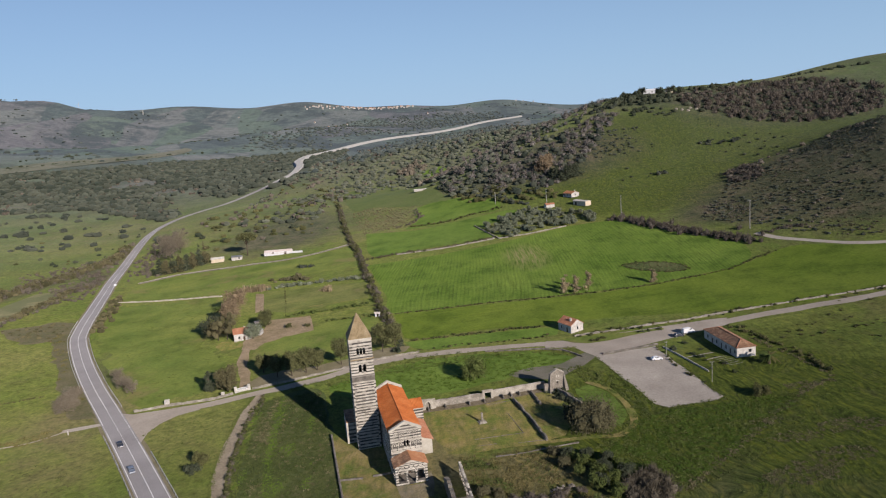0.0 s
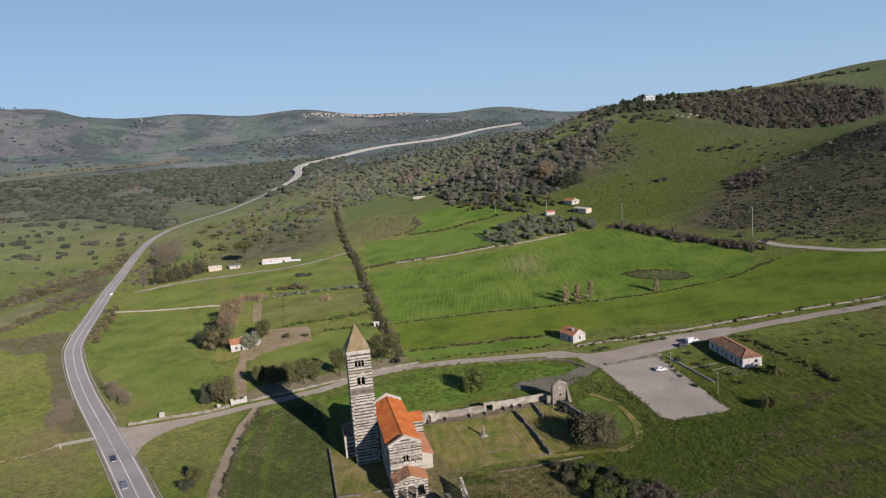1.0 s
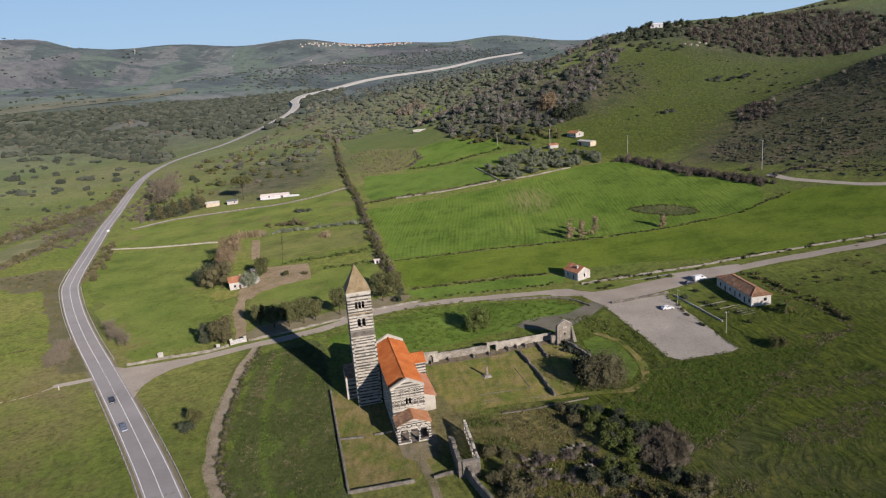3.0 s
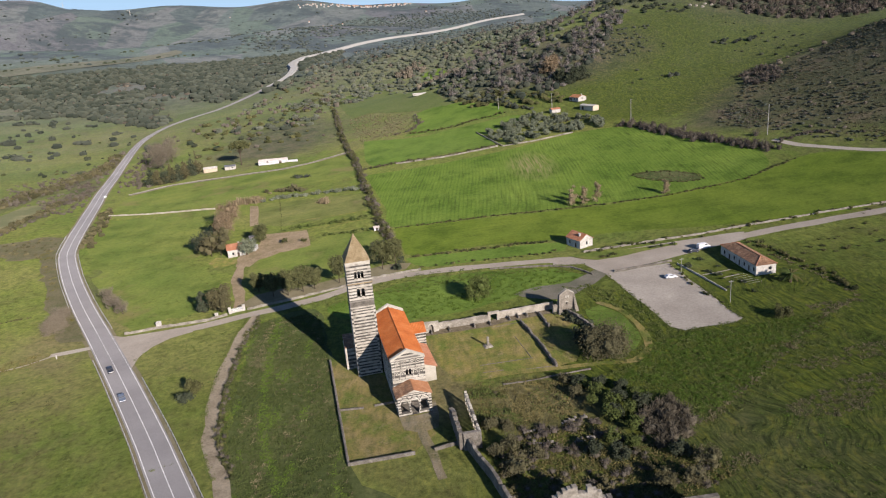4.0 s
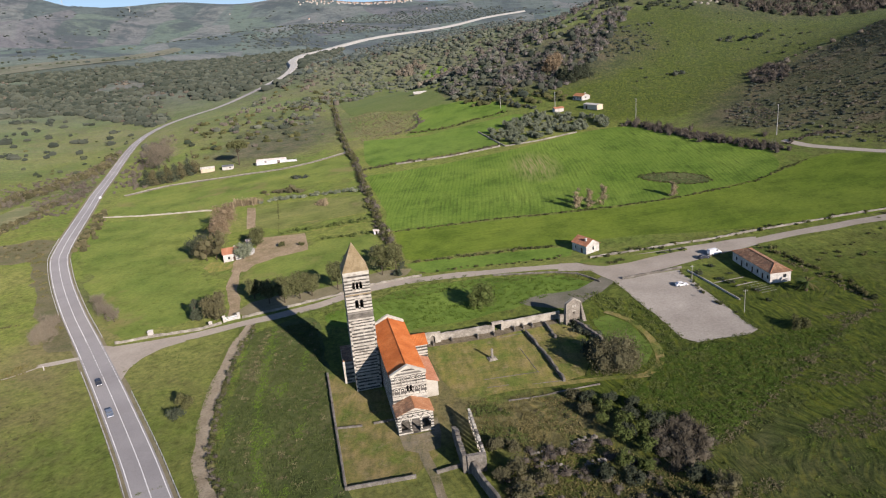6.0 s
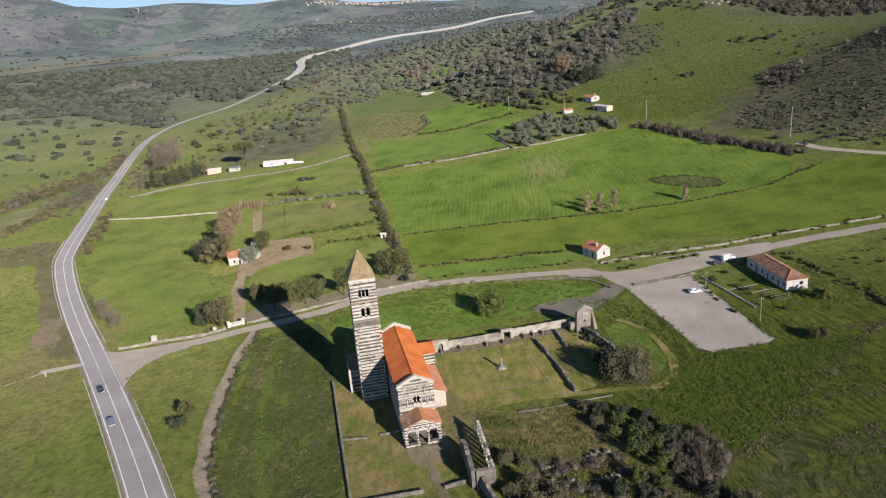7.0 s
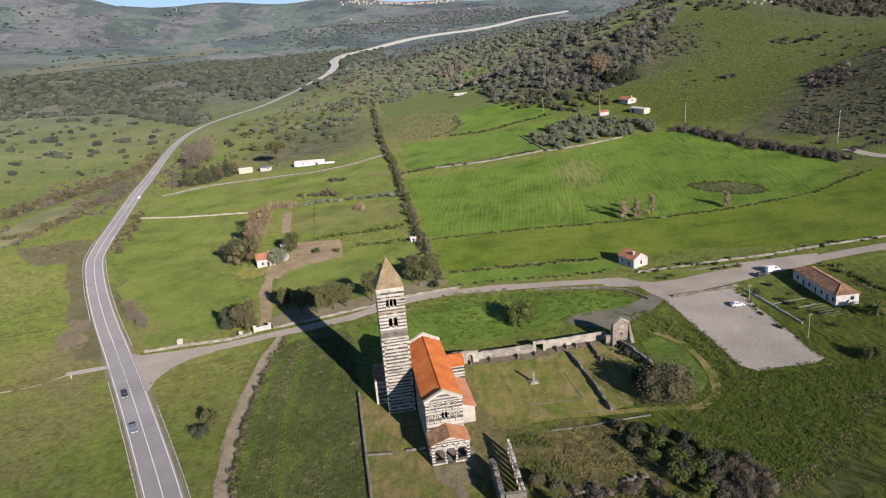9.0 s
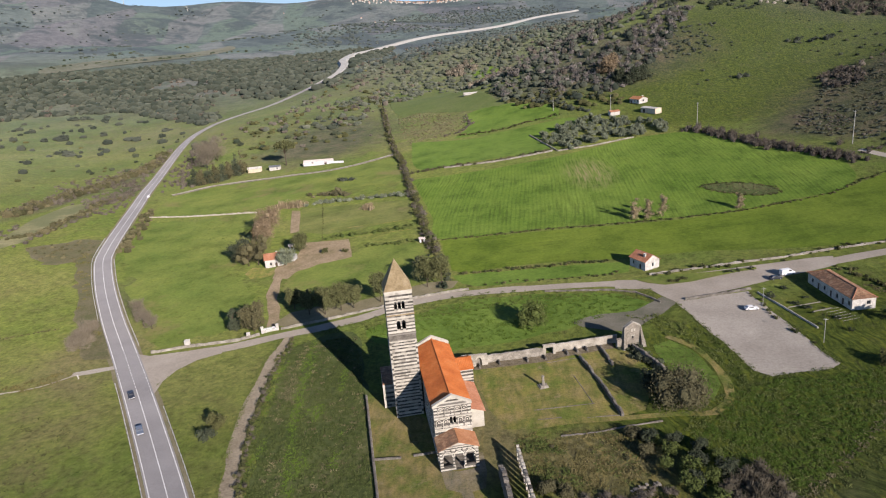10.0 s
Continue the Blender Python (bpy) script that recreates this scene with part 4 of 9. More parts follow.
# ---- roads, tracks and fields ----
back = Vector(MAIN_ROAD[0]) - Vector(MAIN_ROAD[1])
ROAD_LINE = [tuple(Vector(MAIN_ROAD[0]) + back * k) for k in (9, 6, 3)] + MAIN_ROAD
ribbon("road", ROAD_LINE, 8.6, ASPHALT, 0.10, 5.0, label="grey asphalt country road with white edge lines", category="road")
NEAR_ROAD = ROAD_LINE[:20]
ROAD_STEPS = [tuple(p) for p in smooth_line(NEAR_ROAD, 3.0)]
for shift, gaps in ((-3.75, (27.0, 58.0)), (3.75, (40.0, 50.0)), (0.0, (30.0, 62.0))):
    name, kind_of = ("centre_line", "centre") if shift == 0 else ("edge_line", "edge")
    for lo, hi, dash in ((-1e4, gaps[0], None), (gaps[0], gaps[1], (1.2, 1.2)), (gaps[1], 1e4, None)):
        ribbon(name, [p for p in ROAD_STEPS if lo - 3 <= p[1] <= hi], 0.24, PAINT, 0.13, 0.6 if dash else 3.0, shift, 1, dash=dash, label=f"white painted {'broken ' if dash else ''}{kind_of} line on the road", category="road marking")
for shift in (-4.9, 4.9):
    ribbon("road_shoulder", [p for p in ROAD_STEPS if p[1] < (24 if shift < 0 else 36) or p[1] > 60], 1.3, TRODDEN, 0.05, 4.0, shift, 1, wobble=0.4, label="narrow gritty shoulder of the road", category="verge")
ribbon("lane", LANE, 5.6, LANE_TAR, 0.07, 4.0, wobble=0.9, label="pale worn tarmac lane between stone walls", category="lane")
ribbon("farm_lane", FARM_LANE, 5.6, GRAVEL, 0.07, 4.0, wobble=0.8, label="pale gravel farm lane beside cypresses", category="lane")
ribbon("dirt_track", [(-42.3, 61.5)] + TRACK + [(-26.5, -55), (-24, -75)], 4.0, DIRT, 0.06, 3.0, wobble=1.3, label="bare earth track along a field edge", category="track")
ribbon("footpath", RING_PATH, 2.2, DRYGRASS, 0.05, 3.0, wobble=0.9, label="worn grass path round the ruins", category="path")
ribbon("wall_foot", [(20, 24.3), (27, 25.6), (41, 27), (45, 28.6), (62, 31.6)], 4.2, BANK_EARTH, 0.10, 2.0, wobble=1.2, label="bare trodden earth along the precinct wall", category="ground patch")
ribbon("gravel_path", GRAVEL_PATH, 2.0, WORN_EARTH, 0.09, 3.0, wobble=0.8, label="worn stony path to the church porch", category="path")
ribbon("hill_track", RIGHT_TRACK, 4.0, GRAVEL, 0.07, 4.0, wobble=1.0, label="pale dirt track below the hill", category="track")
patch("car_park", PARKING, GRAVEL, 0.05, label="pale gravel car park", category="car park", wobble=0.9, sharp=True)
patch("junction", JUNCTION, LANE_TAR, 0.085, label="pale tarmac mouth of the lane at the road", category="junction", wobble=0.3)
patch("apron", APRON, LANE_TAR, 0.09, 3.0, label="wide worn tarmac where the lane meets the car park", category="lane", wobble=0.4)
patch("grass_island", [(79.9, 81), (87.4, 82.4), (97.3, 82), (113.6, 82.6), (123.5, 82.2), (122.9, 80.4), (112, 78.6), (97.8, 74.5), (89, 74), (83.8, 76.5)], MEADOW, 0.3, 3.0, label="small grass island in the lane", category="grass")
ribbon("field_wall_path", [(-104, 46.5), (-110, 43.8), (-118, 37.5), (-129.5, 35), (-150, 33)], 0.9, GRAVEL, 0.1, 3.0, wobble=0.4, label="pale stony path along the ditch", category="path")
ribbon("field_track", SIDE_TRACK, 3.0, GRAVEL, 0.09, 2.0, wobble=0.8, label="pale concrete field entrance beside the road", category="track")
patch("pale_pasture", PALE_STRIP, FAR_GRASS, 0.3, 40, label="pale dry pasture on the plateau", category="field", wobble=6)
patch("forecourt", FORECOURT, WORN, 0.06, label="worn grey forecourt before the ruined gate", category="forecourt")
patch("crop_field", FIELD_BIG, CROP, label="bright green sown field with drill lines")
patch("crop_strip", FIELD_STRIP, CROP_B, label="long bright green field strip beside the lane")
patch("upper_field", FIELD_UP, CROP_C, label="bright green field behind a hedge")
patch("rough_island", LENS, TALLGRASS, 0.14, label="island of rough grass in the crop", category="rough ground", wobble=0.8)
patch("upper_strip", FIELD_UP2, CROP_C, label="bright green field near the olive grove")
patch("valley_field", [(-68.8, 770), (-2.3, 765), (47, 514), (63, 466), (26, 482), (-18, 528), (-43, 540), (-65, 700)], GLADE_GRASS, 0.05, 14, label="rough pale green field up the valley", wobble=3.0)
patch("stream_glade", [(36, 832), (62, 846), (74, 800), (52, 786)], CROP_C, 0.2, 14, label="small green glade among the valley woods", wobble=4.0)
patch("near_meadow", LEFT_MEADOW, MEADOW, 0.045, label="bright green meadow between road and farm", wobble=8.0)
patch("farm_meadow", [(-50, 88), (-56, 106), (-57, 126), (-52, 137), (-40, 141), (-30, 146), (-28, 153), (-5, 152), (2, 132), (4, 112), (0, 99), (-20, 90), (-38, 88)], MEADOW, 0.045, label="bright green meadow between the farm drive and the hedge", wobble=2.0)
patch("bank", [(46, 76), (72, 70), (81, 59), (76, 56), (64, 52), (50, 46), (38, 41), (20, 38), (4, 36), (-6, 44), (-16, 58), (4, 70), (22, 77)], CROP_C, 0.04, label="lush bright grass bank below the lane", category="grass", wobble=2.0)
patch("left_field", LEFT_FIELD, MEADOW, label="green field below the farm lane")
patch("vineyard", VINEYARD, VINES, label="small plot with rows of vines", sharp=True)
ribbon("farm_path", FARM_PATH, 4.4, SOIL, 0.06, 3.0, wobble=1.2, label="bare earth drive to the farmhouse", category="track")
patch("farmyard", [(-60, 172), (-37.3, 169.1), (-31.9, 141.5), (-45.4, 136.1), (-54, 130.5), (-58, 121.5), (-64, 123.3), (-66, 138), (-59.4, 156.3)], SOIL, 0.08, label="bare earth yard of the farmhouse", category="yard", wobble=1.6, sharp=True)
PALE_FIELD = [(-242, 216), (-254.7, 270.4), (-257.4, 315.8), (-245.4, 325.2), (-231, 288), (-228.3, 245.9), (-227.2, 209.7), (-231.4, 198.7)]
patch("stubble_field", PALE_FIELD, STUBBLE, 0.08, label="pale stubble field beyond the road", sharp=True)
patch("cloister_garth", CLOISTER, DRYGRASS, 0.045, label="dry olive grass inside the ruined cloister", category="lawn", sharp=True)
patch("church_yard", [YARD_W[0], YARD_W[1], YARD_W[2], YARD_W[3], (21, -34), (14, -20), (12, -8), (2, 6)], YARDGRASS, 0.045, label="worn brown grass of the church yard", category="yard", sharp=True)
patch("porch_ground", [(11.6, -24.6), (13.2, -31.0), (17.5, -33.5), (21.5, -31.5), (22.5, -25.5), (22.0, -18.5), (20.0, -18.0), (20.0, -24.0), (16, -25.0)], WORN_EARTH, 0.07, label="bare trodden earth before the church porch", category="yard", wobble=0.8)
patch("rank_field", [(-40, 50), (-20, 58), (-9.8, 13), (0, -44), (14, -62), (-6, -75), (-24, -62), (-28, -44), (-32, -26), (-36.5, 6)], TALLGRASS, 0.04, label="rank tall grass beside the church yard", wobble=1.5)

BRUSH_STRIP = [(-188, 194), (-178, 192), (-150, 147), (-122, 96), (-104.5, 57), (-111.5, 55), (-129, 81), (-146, 116), (-165, 151)]
patch("brush_strip", BRUSH_STRIP, BRUSH, 0.05, label="dead brown herbage in the ditch beside the road", category="rough ground", wobble=5.0)
patch("brush_bank", LEFT_BROWN2, BRUSH, 0.055, label="brown winter herbage beside the road bend", category="rough ground", wobble=5.0)
patch("soil_strip", [(-81.5, 240.1), (-75.7, 237.4), (-67.3, 193.9), (-71.5, 191.9)], SOIL, 0.08, label="narrow strip of tilled brown soil", category="field", sharp=True)
for row in ([(-50.4, 190), (-34, 189.6), (-19, 189.6), (-7.3, 190)], [(-50, 171), (-32, 171.5), (-18, 172.5), (-6.5, 173)]):
    ribbon("garden_path", row, 0.9, DRYGRASS, 0.1, 3.0, wobble=0.5, label="narrow dry path between the garden plots", category="path")
for row in ([(120, 47.7), (131, 49.7)], [(125.6, 43.2), (132, 44.8)]):
    ribbon("garden_edging", row, 0.6, GRAVEL, 0.08, 1.5, label="pale stone edging in the garden of the long house", category="path")
patch("pine_floor", [(-52, 72), (-46, 82), (-38, 85), (-24, 86), (-12, 90), (4, 99), (16, 97), (14, 90), (2, 86), (-12, 80), (-30, 73), (-45, 68.5)], TRODDEN, 0.06, label="bare needle-strewn earth under the pines", category="ground patch", wobble=1.5)
patch("lane_verge", [(13, 103), (40, 102.5), (74, 101), (82, 99), (80, 90), (50, 89.5), (22, 90)], CROP_C, 0.045, label="bright green strip of grass between crop and lane", category="grass", wobble=1.0)
patch("ring_lawn", [(73, 30), (79, 32), (83.5, 24), (85, 14), (84, 4), (80, -3), (75, 4), (74, 14)], CROP_C, 0.045, label="bright green lawn inside the worn path", category="grass", wobble=1.0)
FARM_WEAR = [(-66, 128), (-74, 126), (-79, 134), (-78, 142), (-70, 140), (-62, 138)]
patch("farm_front", FARM_WEAR, DRYGRASS, 0.055, label="worn grass before the farmhouse", category="yard", wobble=1.2)


def causeway(points, width, tall):
    """The far road on its low bank: a paved top with sloping sides."""
    line = smooth_line(points, 12.0)
    side = sides_of(line)
    bm = bmesh.new()
    rows = []
    for i, (c, s) in enumerate(zip(line, side)):
        z, rise = zat(c.x, c.y), 0.3 + (tall - 0.3) * min(1.0, i / 25)
        w = 8.6 + (width - 8.6) * min(1.0, i / 40)
        rows.append([bm.verts.new((c.x + s.x * o, c.y + s.y * o, z + h)) for o, h in ((-w * 0.5 - rise, -1), (-w / 2, rise), (w / 2, rise), (w * 0.5 + rise, -1))])
    for a, b in zip(rows, rows[1:]):
        for k in range(3):
            bm.faces.new((a[k], a[k + 1], b[k + 1], b[k]))
    bmesh.ops.recalc_face_normals(bm, faces=bm.faces[:])
    tagged(part("far_road", bm, CONCRETE), "pale distant road on a low embankment", "road", kind="structure")


causeway(MAIN_ROAD[21:], 14.5, 4.5)


# ---- church ----
TURN = 10.0
CHURCH = pose(15.2, -18.2, 0, 0, 0, TURN)      # local x along the front, y back along the nave


def spans(length, z0, z1, holes):
    """The lengths of a course that the openings leave standing."""
    cuts = sorted((a, b) for a, b, lo, hi in holes if lo < (z0 + z1) / 2 < hi)
    out, at = [], 0.0
    for a, b in cuts:
        if a > at:
            out.append((at, a))
        at = max(at, b)
    if at < length:
        out.append((at, length))
    return out


def courses(z0, z1, seed, step=0.55, lean=1.2):
    """Heights of stone courses, uneven, alternately pale and dark."""
    rng = random.Random(seed)
    out, z, pale = [], z0, True
    while z < z1 - 0.05:
        h = min(step * rng.uniform(0.75, 1.25) * (lean if pale else 2 - lean), z1 - z)
        if z1 - z - h < 0.2:
            h = z1 - z
        out.append((z, z + h, pale))
        z, pale = z + h, not pale
    return out


def striped_box(parent, x0, y0, x1, y1, z0, z1, seed, thick=0.9, holes=None, step=0.55, tone=None, faces="FRBL", belt=None, low_belt=0.0, high_belt=0.0, stones_from=0.0, lean=0.96):
    """Four walls in courses; holes: by wall F R B L, rows of (from, to, low, high) along the wall."""
    holes, belts, cut = holes or {}, set(), random.Random(seed + 100)
    joined, singles = collections.defaultdict(bmesh.new), 0
    for k, (lo, hi, pale) in enumerate(courses(z0, z1, seed, step, lean)):
        if tone:
            pale = tone(lo, pale)
        out = 0.02 if pale else 0.0
        if low_belt < lo < high_belt:
            belts.add(lo)
        w, d = x1 - x0, y1 - y0
        for side in faces:
            for a, b in spans(w if side in "FB" else d, lo, hi, holes.get(side, ())):
                mat = WHITE_STONE if pale else belt if lo in belts else DARK_STONE
                at = a
                while at < b - 0.01:
                    end = at + cut.uniform(0.6, 1.3)
                    end = b if b - end < 0.4 else end
                    o, e = out + cut.uniform(0, 0.035), 0.02 if at == a and a == 0 else 0
                    q0, q1 = y0 + max(at, thick), y0 + min(end, d - thick)
                    block = {"F": (x0 + at - e, y0 - o, lo, x0 + end, y0 + thick, hi), "B": (x0 + at, y1 - thick, lo, x0 + end, y1 + o, hi),
                             "L": (x0 - o, q0, lo, x0 + thick, q1, hi), "R": (x1 - thick, q0, lo, x1 + o, q1, hi)}[side]
                    if side == "F" and lo >= stones_from and singles < 300:
                        part("stone", boxes(block), mat, parent)
                        singles += 1
                    elif side in "FB" or q0 < q1:
                        box(joined[mat.name], *block)
                    at = end
    for name, bm in joined.items():
        tagged(part("masonry", bm, bpy.data.materials[name], parent), kind="stuff")


def tile_slope(bm, p, u, v, nu, thick=0.12, amp=0.07):
    """A slope of tile rows from corner p, along u (eaves) and up v: ridges run up the slope."""
    p, u, v = Vector(p), Vector(u), Vector(v)
    n = u.cross(v).normalized()
    if n.z < 0:
        n = -n
    top = []
    for i in range(nu * 2 + 1):
        lift = amp if i % 2 else 0.0
        top.append([bm.verts.new(p + u * (i / (nu * 2)) + v * t + n * (thick + lift)) for t in (0, 0.5, 1)])
    low = [[bm.verts.new(p + u * s + v * t) for t in (0, 1)] for s in (0, 1)]
    for a, b in zip(top, top[1:]):
        for k in range(2):
            bm.faces.new((a[k], b[k], b[k + 1], a[k + 1]))
    bm.faces.new((low[0][0], low[0][1], low[1][1], low[1][0]))
    bm.faces.new([low[0][0], low[1][0]] + [r[0] for r in top[::-1]])
    bm.faces.new([low[1][1], low[0][1]] + [r[2] for r in top])
    bm.faces.new([low[0][1], low[0][0]] + top[0])
    bm.faces.new([low[1][0], low[1][1]] + top[-1][::-1])


def gable_tri(bm, x0, x1, z0, z1, y0, y1):
    """A triangular gable wall."""
    xm = (x0 + x1) / 2
    a = [bm.verts.new(q) for q in ((x0, y0, z0), (x1, y0, z0), (xm, y0, z1))]
    b = [bm.verts.new(q) for q in ((x0, y1, z0), (x1, y1, z0), (xm, y1, z1))]
    bm.faces.new(a)
    bm.faces.new(b[::-1])
    for i in range(3):
        j = (i + 1) % 3
        bm.faces.new((a[j], a[i], b[i], b[j]))


def half_ring(bm, cx, y0, y1, cz, r0, r1, seg=12, full=False):
    """An arch ring standing in a front, from y0 to y1."""
    total = 2 * math.pi if full else math.pi
    n = seg * (2 if full else 1)
    rows = []
    for i in range(n + 1):
        a = total * i / n
        c, s = math.cos(a), math.sin(a)
        rows.append([bm.verts.new((cx + r * c, y, cz + r * s)) for r, y in ((r0, y0), (r1, y0), (r1, y1), (r0, y1))])
    for a, b in zip(rows, rows[1:]):
        for k in range(4):
            bm.faces.new((a[k], a[(k + 1) % 4], b[(k + 1) % 4], b[k]))
    if not full:
        bm.faces.new(rows[0])
        bm.faces.new(rows[-1][::-1])


def disc(bm, cx, y0, y1, cz, r, seg=16):
    a = [bm.verts.new((cx + r * math.cos(2 * math.pi * i / seg), y0, cz + r * math.sin(2 * math.pi * i / seg))) for i in range(seg)]
    b = [bm.verts.new((v.co.x, y1, v.co.z)) for v in a]
    bm.faces.new(a)
    for i in range(seg):
        bm.faces.new((a[(i + 1) % seg], a[i], b[i], b[(i + 1) % seg]))


def bell_tower():
    t = thing("bell_tower", pose(0, 0, 0, 0, 0, TURN), "tall square bell tower banded in pale limestone and dark basalt", "bell tower")
    s, top = 6.85, 34.2
    triple = [(2.1, 2.85, 29.5, 31.9), (3.05, 3.8, 29.5, 31.9), (4.0, 4.75, 29.5, 31.9)]
    double = [(2.3, 3.25, 23.8, 26.8), (3.6, 4.55, 23.8, 26.8)]
    holes = {k: triple + double for k in "FRBL"}

    def tone(z, pale):
        if 21.0 < z < 23.2:
            return False
        return pale
    striped_box(t, 0, 0, s, s, -0.5, top, 5, 0.9, holes, 0.46, tone, belt=RUBBLE, low_belt=20.9, high_belt=23.2, stones_from=14.0, lean=1.1)
    # slim corner strips
    for x, y in ((-0.1, -0.1), (s - 0.42, -0.1), (-0.1, s - 0.42), (s - 0.42, s - 0.42)):
        for k, (lo, hi, pale) in enumerate(courses(-0.4, 21.0, int(x * 7 + y * 3 + 40), 0.75)):
            part("corner_strip", boxes((x, y, lo, x + 0.52, y + 0.52, hi)), WHITE_STONE if pale else DARK_STONE, t)
    for z, h, o, mt in ((top, 0.51, 0.1, WHITE_STONE), (28.15, 0.3, 0.15, SPIRE), (22.9, 0.28, 0.12, DARK_STONE)):
        part("cornice", boxes((-o, -o, z - 0.06, s + o, s + o, z + h) if h > 0.5 else (-o, -o, z, s + o, 0.2, z + h), *(() if h > 0.5 else ((-o, s - 0.2, z, s + o, s + o, z + h), (-o, 0.2, z, 0.2, s - 0.2, z + h), (s - 0.2, 0.2, z, s + o, s - 0.2, z + h)))), mt, t)
    bm = bmesh.new()
    o = 0.12
    base = [bm.verts.new(q) for q in ((-o, -o, top + 0.5), (s + o, -o, top + 0.5), (s + o, s + o, top + 0.5), (-o, s + o, top + 0.5))]
    tip = bm.verts.new((s / 2, s / 2, 42.0))
    for i in range(4):
        bm.faces.new((base[i], base[(i + 1) % 4], tip))
    bm.faces.new(base[::-1])
    bmesh.ops.subdivide_edges(bm, edges=bm.edges[:], cuts=5, use_grid_fill=True)
    for v in bm.verts:
        if v.co.z > top + 0.6:
            v.co += Vector((noise.noise(v.co * 1.3), noise.noise(v.co * 1.3 + Vector((5, 0, 0))), 0)) * 0.08
    part("spire", bm, SPIRE, t, "weathered ochre stone pyramid spire")
    # tower floors, coloured near-black for the shade inside
    for z in (21.5, 28.4):
        part("floor_slab", boxes((0.9, 0.9, z, s - 0.9, s - 0.9, z + 0.3)), OPENING_SHADE, t)
    # window columns and arches on the four fronts
    for k in range(4):
        m = Matrix.Translation((s / 2, s / 2, 0)) @ Matrix.Rotation(k * math.pi / 2, 4, "Z") @ Matrix.Translation((-s / 2, -s / 2, 0))
        for group in (triple, double):
            for a, b, lo, hi in group:
                bm = bmesh.new()
                half_ring(bm, (a + b) / 2, -0.06, 0.5, hi - (b - a) / 2, (b - a) / 2 - 0.05, (b - a) / 2 + 0.3, 8)
                bm.transform(m)
                part("window_arch", bm, WHITE_STONE, t)
            for (a, b, lo, hi), (c, d, _, _) in zip(group, group[1:]):
                bm = bmesh.new()
                tube(bm, ((b + c) / 2, 0.25, lo), ((b + c) / 2, 0.25, hi - 0.5), 0.14, 0.14)
                bm.transform(m)
                part("window_column", bm, WHITE_STONE, t)
    return t


bell_tower()


